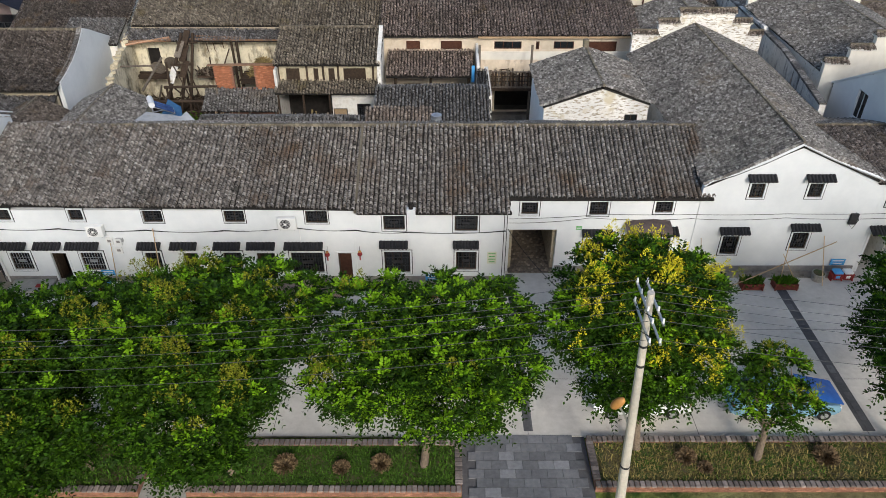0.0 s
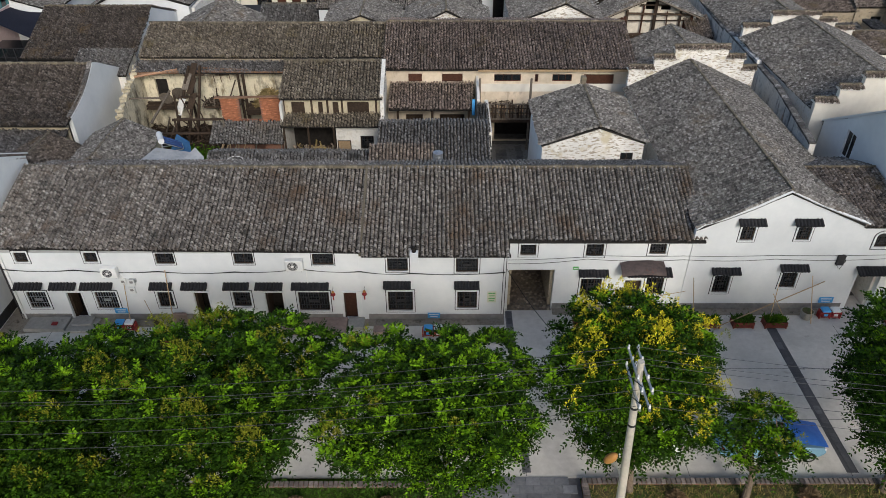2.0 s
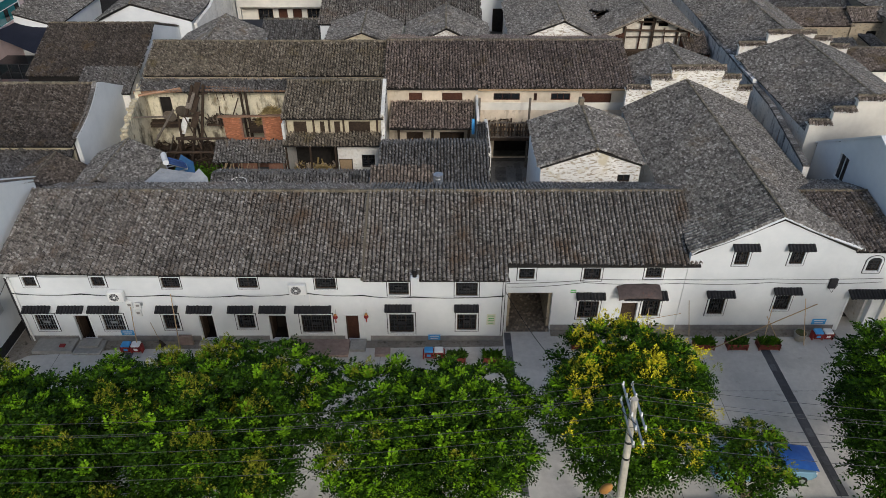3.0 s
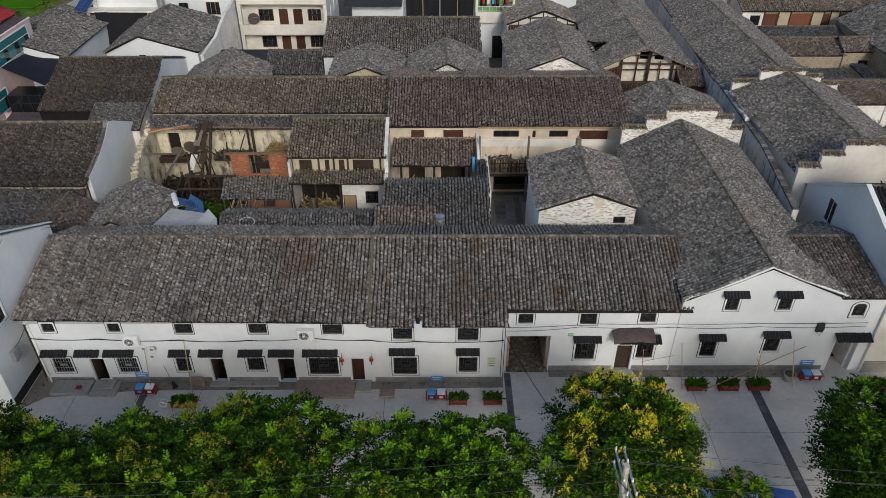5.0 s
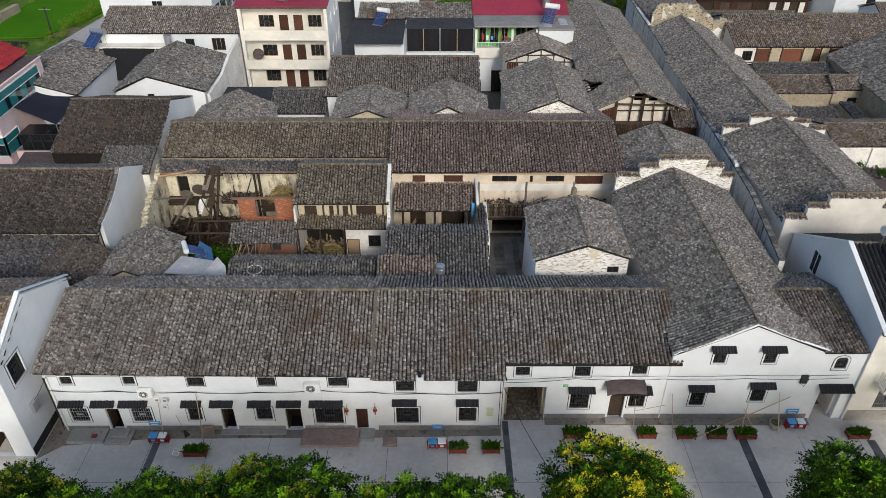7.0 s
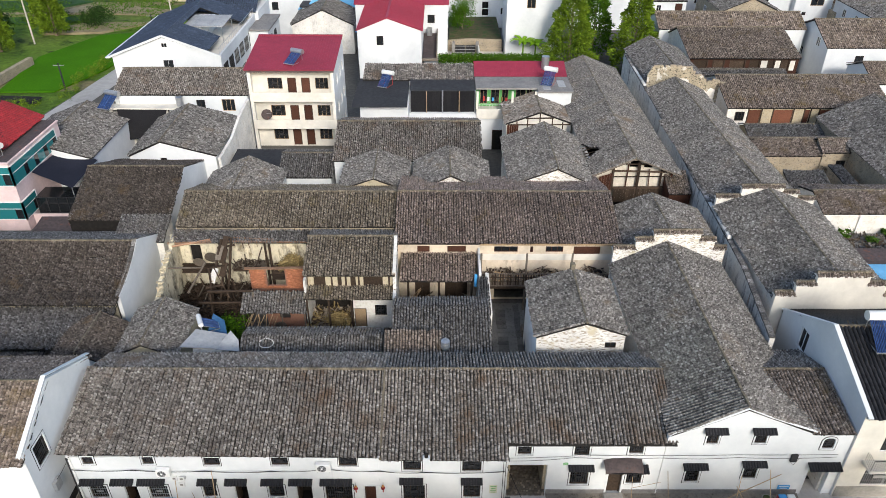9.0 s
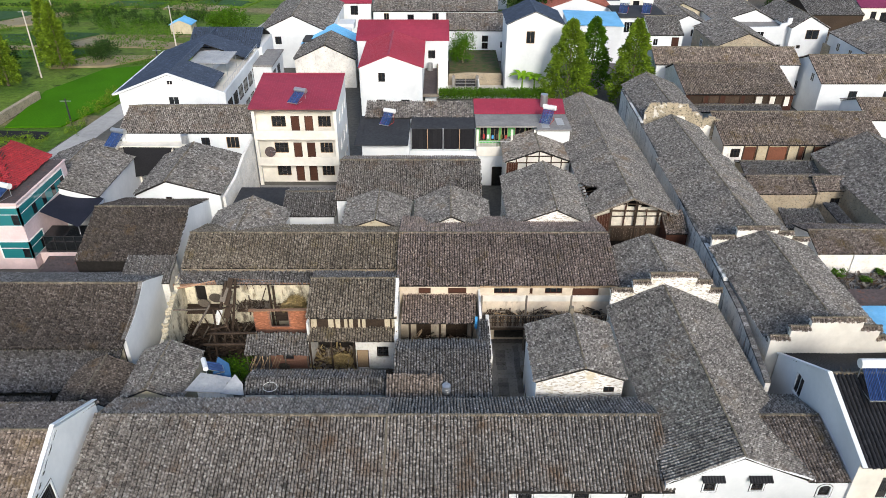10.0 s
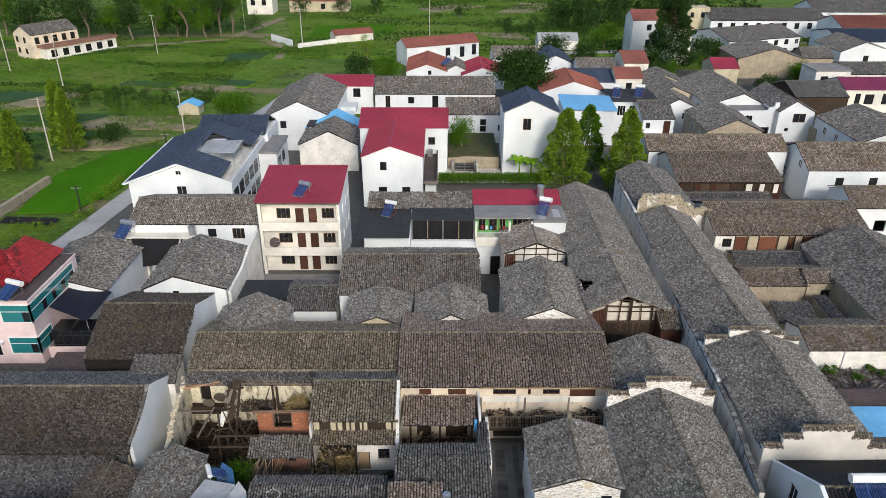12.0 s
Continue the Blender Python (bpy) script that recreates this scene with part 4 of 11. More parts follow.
def plinth(parent, x0, x1, y, h=0.42):
    box("plinth", (x0, x1, y - 0.035, y + 0.02, 0.0, h), PLINTH, parent, "grey cement plinth", 0.01)


def row_left():
    """The left row house: white front, ten hooded openings below, small windows under the eaves."""
    ups = ((-25.26, -24.5, 4.4, 5.1), (-21.16, -20.4, 4.4, 5.1), (-17.0, -15.9, 4.25, 5.05), (-12.4, -11.25, 4.25, 5.05), (-7.8, -6.55, 4.2, 5.02))
    lows = ((-25.45, -24.29, 0.92, 2.15), (-21.30, -20.02, 0.88, 2.15), (-17.51, -16.61, 1.0, 2.15), (-12.91, -11.85, 1.05, 2.15), (-8.94, -7.06, 0.7, 2.15))
    doors = ((-23.05, -22.15), (-15.30, -14.43), (-10.96, -9.89), (-6.18, -5.20))
    holes = list(ups) + list(lows) + [(a, b, 0.02, 2.12) for a, b in doors]
    h = house_x("row_house", "long white two-storey row house with an old grey tile roof", -26.85, -4.95, 33.88, 5.55, 40.5, 7.3, 43.8, 5.95, walls=WHITE, tiles=TILE, over=0.27, side=0.5, side_r=0.14, front_holes=holes, ze2=5.25)
    for k, (a, b, c, d) in enumerate(ups):
        window_unit(h, ((a + b) / 2, WA, c), b - a, d - c, UX, OUT, surround=0.09 if k < 2 else 0.04, grille=STEEL_DARK)
    for k, (a, b, c, d) in enumerate(lows):
        window_unit(h, ((a + b) / 2, WA, c), b - a, d - c, UX, OUT, surround=0.10, grille=STEEL if k < 2 else STEEL_DARK, bars=3)
    for k, (a, b) in enumerate(doors):
        d = door_unit(h, ((a + b) / 2, WA, 0.02), b - a, 2.1, UX, OUT, WOOD_RED if k == 3 else WOOD_DARK, open_leaf=k < 3, depth=0.2)
        bm = bmesh.new()
        for e in ((a - 0.12, a - 0.01, WA - 0.035, WA + 0.02, 0.0, 2.2), (b + 0.01, b + 0.12, WA - 0.035, WA + 0.02, 0.0, 2.2), (a - 0.01, b + 0.01, WA - 0.035, WA + 0.02, 2.11, 2.2)):
            add_box(bm, *e)
        part("surround", bm, WHITE, d, "white plaster surround")
    for a, b in ((-25.93, -24.23), (-23.80, -22.2), (-21.95, -20.0), (-17.78, -16.41), (-15.87, -14.3), (-13.35, -11.77), (-11.42, -9.75), (-9.24, -6.97)):
        awning(h, a, b, WA, 2.85)
    for a, b in ((-26.3, -23.2), (-22.0, -15.45), (-14.3, -11.1), (-9.75, -6.3)):
        plinth(h, a, b, WA)
    # black sheets added behind the openings, painted as the rooms' shade
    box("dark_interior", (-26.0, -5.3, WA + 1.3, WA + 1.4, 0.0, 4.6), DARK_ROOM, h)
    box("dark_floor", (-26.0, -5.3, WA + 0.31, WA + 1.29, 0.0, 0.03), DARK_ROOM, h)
    # painted corner line and drain pipe
    box("corner_strip", (-26.36, -26.24, WA - 0.02, WA + 0.02, 0.0, 5.0), STEEL_DARK, h, "thin dark painted corner line")
    rod("drain_pipe", (-26.05, WA - 0.07, 0.05), (-26.05, WA - 0.07, 5.1), 0.05, WHITE_METAL, h)
    return h


row_left()


def row_middle():
    """The middle row house, its right half set back, with an open passage through it."""
    x0, xs, x1 = -4.95, 3.72, 15.6
    h = thing("row_house", (5, 38, 0), "white row house with a passage and an old grey tile roof", "house")
    ups = ((-3.40, -2.18, 3.75, 4.7), (0.66, 1.98, 3.65, 4.7))
    lows = ((-3.46, -1.94, 0.7, 2.2), (0.77, 1.98, 0.9, 2.2))
    ups_r = ((4.55, 5.5, 4.15, 4.95), (8.5, 9.55, 4.1, 4.98), (12.3, 13.3, 4.25, 5.0))
    lows_r = ((8.45, 9.75, 1.0, 2.4), (12.5, 13.6, 1.15, 2.45))
    door_r = (11.2, 12.2, 0.02, 2.25)
    lx = x0 - 0.135
    wall("wall", (lx, WA), (xs, WA), 0, 4.9, WHITE, h, 0.3, [(a - lx, b - lx, c, d) for a, b, c, d in ups + lows])
    wall("wall", (xs, WA + 0.303), (xs, WB + 0.3), 0, 5.0, WHITE, h, 0.25)
    wall("wall", (xs + 0.003, WB), (x1 - 0.8, WB), 0, 5.2, WHITE, h, 0.3, [(a - xs - 0.003, b - xs - 0.003, c, d) for a, b, c, d in ups_r + lows_r + (door_r, (3.95, 6.75, 0.0, 3.05))])
    wall("wall", (x1, 43.5), (x0, 43.5), 0, 5.75, WHITE_OLD, h, 0.3, [(8.85, 11.65, 0.0, 3.05)])
    wall("wall", (3.95, 43.19), (3.95, WB + 0.31), 0, 3.2, STONE, h, 0.2)
    wall("wall", (6.75, WB + 0.31), (6.75, 43.19), 0, 3.2, STONE, h, 0.2)
    box("passage_ceiling", (3.76, 6.94, WB + 0.31, 43.19, 3.21, 3.35), WOOD_DARK, h)
    o, up = Vector((x0, 33.88, 4.95)), Vector((0, 40.5 - 33.88, 7.3 - 4.95))
    L = up.length
    k = 1.08 * L / up.y
    slope(h, o, (1, 0, 0), up, [(0, 0), (xs - x0 + 0.1, 0), (xs - x0 + 0.1, k), (x1 - x0, k), (x1 - x0, L), (0, L)], TILE)
    ub = Vector((0, 40.5 - 43.8, 7.3 - 5.95))
    slope(h, (x0, 43.8, 5.95), (1, 0, 0), ub, [(0, 0), (x1 - x0, 0), (x1 - x0, ub.length), (0, ub.length)], TILE_GREY)
    ridge_cap(h, (x0, 40.5, 7.32), (x1, 40.5, 7.32))
    # a seam of mortar where the two roofs meet
    beam("verge_seam", (x0, 33.95, 5.02), (x0, 40.4, 7.34), 0.14, MORTAR, h, h=0.16)
    for a, b, c, d in ups:
        window_unit(h, ((a + b) / 2, WA, c), b - a, d - c, UX, OUT, surround=0.08, grille=STEEL_DARK)
    for a, b, c, d in lows:
        window_unit(h, ((a + b) / 2, WA, c), b - a, d - c, UX, OUT, surround=0.10, grille=STEEL_DARK, bars=3)
    for a, b, c, d in ups_r:
        window_unit(h, ((a + b) / 2, WB, c), b - a, d - c, UX, OUT, surround=0.10, grille=STEEL_DARK)
    for a, b, c, d in lows_r:
        window_unit(h, ((a + b) / 2, WB, c), b - a, d - c, UX, OUT, surround=0.10, grille=STEEL_DARK, bars=3)
    door_unit(h, (11.7, WB, 0.02), 1.0, 2.23, UX, OUT, WOOD_DARK, depth=0.2)
    bm = bmesh.new()
    for e in ((11.06, 11.19, WB - 0.035, WB + 0.02, 0.0, 2.35), (12.21, 12.34, WB - 0.035, WB + 0.02, 0.0, 2.35), (11.19, 12.21, WB - 0.035, WB + 0.02, 2.26, 2.35)):
        add_box(bm, *e)
    part("surround", bm, WHITE, h, "white plaster door surround")
    awning(h, -3.70, -2.03, WA, 2.95)
    awning(h, 0.57, 2.09, WA, 2.95)
    awning(h, 8.21, 10.05, WB, 3.05)
    awning(h, 11.0, 13.75, WB - 0.3, 3.42, 0.6)
    V, F = [], []
    for k in (0.0, 0.03):
        for i in range(9):
            th = math.pi / 2 * i / 8
            for x, dz in ((10.65, -0.1), (11.2, 0.05), (12.4, 0.1), (13.3, 0.0)):
                V.append((x, WB - 0.01 - (0.95 - k) * math.sin(th), 3.28 + dz + (0.42 - k) * math.cos(th)))
    for k in (0, 36):
        for i in range(8):
            for j in range(3):
                q = [k + 4 * i + j, k + 4 * i + j + 1, k + 4 * i + j + 5, k + 4 * i + j + 4]
                F.append(q if k else q[::-1])
    raw("tin_hood", V, F, RUST_SHEET, h, "bulging dark tin hood over the door", smooth=True)
    for a, b, y in ((-4.7, 3.7, WA), (6.8, 11.05, WB), (12.35, 14.8, WB)):
        plinth(h, a, b, y)
    # squared chimney pier on the front, with a pot
    box("chimney_pier", (-2.04, -1.55, WA - 0.32, WA - 0.002, 4.55, 5.25), WHITE, h, "white plastered chimney pier", 0.01)
    rod("chimney_pot", (-1.8, WA - 0.15, 5.25), (-1.8, WA - 0.15, 5.6), 0.13, DARK_ROOM, h, r1=0.1, n=10)
    for x in (3.66, 3.50):
        box("corner_strip", (x - 0.02, x + 0.02, WA - 0.02, WA + 0.02, 0.0, 4.9), STEEL_DARK, h, "thin dark painted corner line")
    return h


row_middle()
# cobbled floor of the passage
COBBLE = material("brown_cobble", [(0.17, 0.135, 0.10), (0.27, 0.225, 0.17)], grain=6, vary="island", spread=0.4, bump=0.3)
pf = sheet("passage_floor", rect(3.97, 6.73, 35.0, 46.0), 0.03, COURT, "dark cobbled floor of the passage", 0.06, "floor")
bm = bmesh.new()
for j in range(30):
    for i in range(15):
        x, y = 4.05 + 0.18 * i + (0.09 if j % 2 else 0), 35.05 + 0.17 * j
        e = random.uniform(0.065, 0.08)
        add_box(bm, x - e, x + e, y - e, y + e, 0.02, 0.055 + random.uniform(0, 0.015))
tagged(part("cobbles", bm, COBBLE, pf), kind="stuff")


def gable_house():
    """The white gabled house at the end of the row and its long roof, reaching back to the stepped wall."""
    xl, zl, xr, zr, xt, zt = 14.75, 6.15, 25.05, 6.35, 19.75, 8.7
    y0, y1 = 35.06, 56.0
    ups = ((17.50, 18.30, 5.25, 6.2), (20.82, 21.62, 5.28, 6.2))
    lows = ((16.68, 17.66, 1.3, 2.6), (20.78, 21.74, 1.7, 2.85))
    h = thing("gable_house", (20, 45, 0), "white gabled house with a long grey tile roof", "house")
    fx0, fx1 = 14.83, 25.1
    prof = [(0, 5.95), (0.35, 6.25), (1.6, 6.72), (3.2, 7.52), (4.9, 8.52), (6.6, 7.72), (8.4, 6.98), (9.85, 6.42), (10.27, 6.2)]
    wall("wall", (fx0, WB), (fx1, WB), 0, prof, WHITE, h, 0.3, [(a - fx0, b - fx0, c, d) for a, b, c, d in ups + lows])
    wall("wall", (24.75, WB + 0.303), (24.75, 55.6), 0, 6.0, WHITE_OLD, h, 0.3)
    wall("wall", (15.1, 55.6), (15.1, 45.2), 0, 5.9, WHITE_OLD, h, 0.3)
    L = y1 - y0
    ll, lr = math.hypot(xt - xl, zt - zl), math.hypot(xr - xt, zt - zr)
    slope(h, (xl, y0, zl), (0, 1, 0), (xt - xl, 0, zt - zl), [(0, 0), (L, 0), (L, ll), (0, ll)], TILE_GREY)
    slope(h, (xr, y0, zr), (0, 1, 0), (xt - xr, 0, zt - zr), [(0, 0), (L, 0), (L, lr), (0, lr)], TILE_GREY)
    ridge_cap(h, (xt, y0 + 0.1, zt + 0.02), (xt, y1 - 0.3, zt + 0.02), h=0.12)
    # plaster verge along the gable, with a dark line under it
    pts = [(fx0 + s, WB - 0.06, z + 0.12) for s, z in prof]
    line_rods("verge", pts, 0.085, WHITE, h, n=4)
    line_rods("verge_line", [Vector(p) + Vector((0, 0.02, -0.13)) for p in pts], 0.03, STEEL_DARK, h, "thin dark line under the verge", n=4)
    for a, b, c, d in ups + lows:
        window_unit(h, ((a + b) / 2, WB, c), b - a, d - c, UX, OUT, surround=0.10, grille=STEEL_DARK)
    awning(h, 17.15, 18.75, WB, 6.75)
    awning(h, 20.42, 22.05, WB, 6.75)
    awning(h, 16.33, 18.1, WB, 3.2)
    awning(h, 20.45, 22.2, WB, 3.45)
    plinth(h, 14.9, 25.1, WB)
    return h


gable_house()


def end_house():
    """The short bay at the end of the row, with an arched window over a passage."""
    h = thing("end_bay", (26.3, 38, 0), "narrow white bay with an arched window over a passage", "house")
    wall("wall", (25.104, WB), (27.6, WB), 0, 6.2, WHITE, h, 0.3, [(0.3, 1.8, 0.0, 2.75), (0.54, 1.34, 4.75, 5.55)])
    o, up = Vector((21.5, 34.95, 6.35)), Vector((0, 40.5 - 34.95, 7.3 - 6.35))
    L = up.length
    slope(h, o, (1, 0, 0), up, [(3.2, 0), (6.05, 0), (6.05, L), (0.4, L)], TILE_BROWN)
    ub = Vector((0, 40.5 - 44.0, 7.3 - 6.1))
    slope(h, (21.5, 44.0, 6.1), (1, 0, 0), ub, [(2, 0), (6.0, 0), (6.0, ub.length), (0.4, ub.length)], TILE_GREY)
    ridge_cap(h, (22.2, 40.5, 7.32), (27.5, 40.5, 7.32))
    w = window_unit(h, (26.04, WB, 4.75), 0.8, 0.8, UX, OUT, grille=STEEL_DARK)
    # white surround and black border that close in a low arch over the window
    for r, t, y, mat, label in ((0.46, 0.12, 0.035, WHITE, "white plaster surround with an arched head"), (0.55, 0.05, 0.018, STEEL_DARK, "thin black painted border")):
        pts = [(26.04 - r, 4.75 - (r - 0.4)), (26.04 - r, 5.5)] + [(26.04 - r * math.cos(math.pi * i / 8), 5.5 + (r - 0.02) * 0.8 * math.sin(math.pi * i / 8)) for i in range(1, 8)] + [(26.04 + r, 5.5), (26.04 + r, 4.75 - (r - 0.4))]
        bm = bmesh.new()
        for (xa, za), (xb, zb) in zip(pts, pts[1:] + pts[:1]):
            add_beam(bm, (xa, WB - y / 2, za), (xb, WB - y / 2, zb), y, t)
        part("surround" if mat is WHITE else "border", bm, mat, w, label)
    box("arch_pane", (26.04 - 0.36, 26.04 + 0.36, WB - 0.012, WB - 0.004, 5.5, 5.74), PANE, w)
    awning(h, 25.15, 27.45, WB, 3.3, 0.6)
    box("jamb", (25.40 - 0.13, 25.40 - 0.002, WB - 0.035, WB - 0.001, 0, 2.8), WHITE, h)
    box("jamb", (26.91, 27.05, WB - 0.035, WB - 0.001, 0, 2.8), WHITE, h)
    wall("wall", (26.92, WB + 0.31), (26.92, 44), 0, 5.6, WHITE_OLD, h, 0.2)
    wall("wall", (25.3, 44), (25.3, WB + 0.31), 0, 5.6, WHITE_OLD, h, 0.2)
    return h


end_house()


def modern_right():
    """A newer white house with dark sheet tiles and a balcony, beside the row."""
    h = house_x("modern_house", "newer white house with black tile roof and balcony", 27.2, 44.0, 34.6, 8.1, 41.3, 10.7, 48.4, 6.75, walls=WHITE, tiles=TILE_BLACK, over=0.4, front_mat=CREAM, side=0.0, parapet=0.32, col=0.30, row=0.34, cap=True,
                front_holes=((29.2, 31.6, 4.6, 6.8), (28.9, 31.4, 1.1, 2.9), (34, 36, 4.6, 6.8)), left_holes=((43.6, 44.8, 6.0, 7.9), (41.4, 42.2, 5.2, 6.4)))
    window_unit(h, (27.2, 44.2, 6.0), 1.2, 1.9, (0, -1, 0), (-1, 0, 0), frame_mat=GREEN_GLASS_FRAME, bars=2)
    window_unit(h, (27.2, 41.8, 5.2), 0.8, 1.2, (0, -1, 0), (-1, 0, 0), frame_mat=GREEN_GLASS_FRAME, bars=2)
    window_unit(h, (30.4, 35.0, 4.6), 2.4, 2.2, UX, OUT, frame_mat=GREEN_GLASS_FRAME, bars=3)
    window_unit(h, (30.15, 35.0, 1.1), 2.5, 1.8, UX, OUT, frame_mat=GREEN_GLASS_FRAME, bars=3, grille=STEEL)
    window_unit(h, (35.0, 35.0, 4.6), 2.0, 2.2, UX, OUT, frame_mat=GREEN_GLASS_FRAME, bars=3)
    bal = box("balcony", (28.3, 40.0, 33.9, 34.99, 3.6, 3.85), CREAM, h, "cream balcony slab with a black rail", 0.02)
    bm = bmesh.new()
    for x in np.arange(28.35, 40, 0.16):
        add_box(bm, x - 0.012, x + 0.012, 33.95, 33.974, 3.85, 4.85)
    add_box(bm, 28.3, 40, 33.93, 34.0, 4.85, 4.9)
    for y in np.arange(34.0, 34.95, 0.16):
        add_box(bm, 28.34, 28.364, y - 0.012, y + 0.012, 3.85, 4.85)
    part("rail", bm, STEEL_DARK, bal)
    box("stone_base", (27.3, 43.9, 34.95, 34.998, 0.0, 1.0), STEP_GREY, h, "pale stone base course")
    # white coping on the gable
    for a, b in (((27.30, 34.6, 8.2), (27.30, 41.3, 10.82)), ((27.30, 41.3, 10.82), (27.30, 48.4, 6.85))):
        beam("coping", a, b, 0.34, WHITE, h, h=0.12)
    return h


mh = modern_right()
mh.matrix_basis = Matrix.Translation((0.42, 0, 0)) @ mh.matrix_basis


def solar_heater(x, y, z, w, tilt=35, turn=0, tank=WHITE_METAL, legs=STEEL, label="roof solar water heater with blue glass tubes and a white tank", s=1.0):
    """A slanted bank of tubes on a stand with a round tank along its top."""
    h = thing("solar_water_heater", (x, y, z), label, "water heater")
    m = pose(x, y, z, 0, 0, turn)
    L = 1.7 * s
    ca, sa = math.cos(radians(tilt)), math.sin(radians(tilt))
    bm = bmesh.new()
    n = max(6, int(w / 0.11))
    for i in range(n):
        xx = -w / 2 + w * (i + 0.5) / n
        add_rod(bm, m @ Vector((xx, -L * ca / 2, 0.12)), m @ Vector((xx, L * ca / 2, 0.12 + L * sa)), 0.34 * w / n, n=6)
    tagged(part("tube_bank", bm, TUBE_BLUE, h), kind="stuff")
    top = Vector((0, L * ca / 2 + 0.1, 0.12 + L * sa + 0.12))
    rod("tank", m @ (top + Vector((-w / 2 - 0.12, 0, 0))), m @ (top + Vector((w / 2 + 0.12, 0, 0))), 0.24 * s, tank, h, n=16)
    for sx in (-w / 2 + 0.1, w / 2 - 0.1):
        beam("foot_bar", m @ Vector((sx, -L * ca / 2, 0)), m @ Vector((sx, L * ca / 2 + 0.1, 0)), 0.05, legs, h)
        beam("leg", m @ Vector((sx, L * ca / 2 + 0.1, 0)), m @ (top + Vector((sx, 0, -0.1))), 0.06, legs, h)
        beam("side_bar", m @ Vector((sx, -L * ca / 2, 0.05)), m @ Vector((sx, L * ca / 2 + 0.1, 0.05 + L * sa)), 0.05, legs, h)
    box("tray", (-w / 2, w / 2, -L * ca / 2 - 0.04, -L * ca / 2 + 0.04, 0.04, 0.14), STEEL, h, m=m)
    return h


def left_neighbour():
    """The white house across the alley, its plain gable to the alley."""
    h = house_x("corner_house", "white house with a plain gable and one grilled window", -44.0, -27.3, 31.4, 7.2, 36.6, 9.75, 42.2, 7.0, walls=WHITE, tiles=TILE_BROWN, over=0.5, side=0.0, front_holes=((-30.2, -28.6, 0.02, 2.4), (-33.5, -32.2, 0.9, 2.2), (-35.0, -33.6, 3.6, 4.6)), right_holes=((32.92, 34.32, 5.5, 7.25),),
                parapet=0.45)
    box("dark_plinth", (-27.30, -27.27, 31.95, 41.6, 0.0, 0.7), STEEL_DARK, h, "black painted plinth band", 0.005)
    window_unit(h, (-27.30, 33.62, 5.5), 1.4, 1.75, (0, 1, 0), (1, 0, 0), surround=0.13, grille=STEEL_DARK, bars=2)
    door_unit(h, (-29.4, 31.9, 0.02), 1.5, 2.35, UX, OUT, WOOD_DARK, open_leaf=True)
    window_unit(h, (-32.85, 31.9, 0.9), 1.3, 1.3, UX, OUT, surround=0.1, grille=STEEL_DARK)
    window_unit(h, (-34.3, 31.9, 3.6), 1.4, 1.0, UX, OUT, surround=0.1, grille=STEEL_DARK)
    for a, b in (((-27.42, 31.7, 7.78), (-27.42, 36.6, 10.2)), ((-27.42, 36.6, 10.2), (-27.42, 42.0, 7.5))):
        beam("coping", a, b, 0.30, WHITE, h, h=0.07)
    b = box("meter_box", (-27.26, -26.98, 33.2, 33.9, 2.7, 3.5), STEEL, h, "grey metal meter box", 0.02)
    return h


left_neighbour()
solar_heater(31.3, 39.9, 10.15, 3.4, tilt=36, label="large solar water heater on a black tile roof", s=1.5)

# ---- courtyard behind the row ----
GREY3 = dict(col=0.25, row=0.17)
FAR = dict(col=0.27, row=0.27, channels=False)
VFAR = dict(col=0.36, row=0.38, channels=False)


def stepped_wall(name, label, x0, x1, y, z0, levels, mat, capmat=TILE_BROWN, thick=0.4):
    """A horse-head gable wall: a plaster wall whose top steps up to the middle, each step capped with tiles. levels: (from, to, height)."""
    h = thing(name, ((x0 + x1) / 2, y, 0), label, "wall")
    top = []
    for a, b, z in levels:
        top += [(a - x0 + 0.001, z), (b - x0 - 0.001, z)]
    wall("wall", (x0, y), (x1, y), z0, top, mat, h, thick)
    for a, b, z in levels:
        cap = thing_part_cap(h, a - 0.12, b + 0.12, y + thick / 2, z, capmat)
    return h


def thing_part_cap(h, a, b, y, z, mat):
    w = 0.42
    base = box("coping", (a, b, y - 0.30, y + 0.30, z + 0.002, z + 0.10), WHITE_OLD, h)
    for s in (-1, 1):
        slope(h, (a, y + s * w, z + 0.08), (1, 0, 0), (0, -s * w, 0.24), [(0, 0), (b - a, 0), (b - a, 0.48), (0, 0.48)], mat, 0.22, 0.16, thick=0.04)
    ridge_cap(h, (a, y, z + 0.34), (b, y, z + 0.34), h=0.12, w=0.16)
    return base


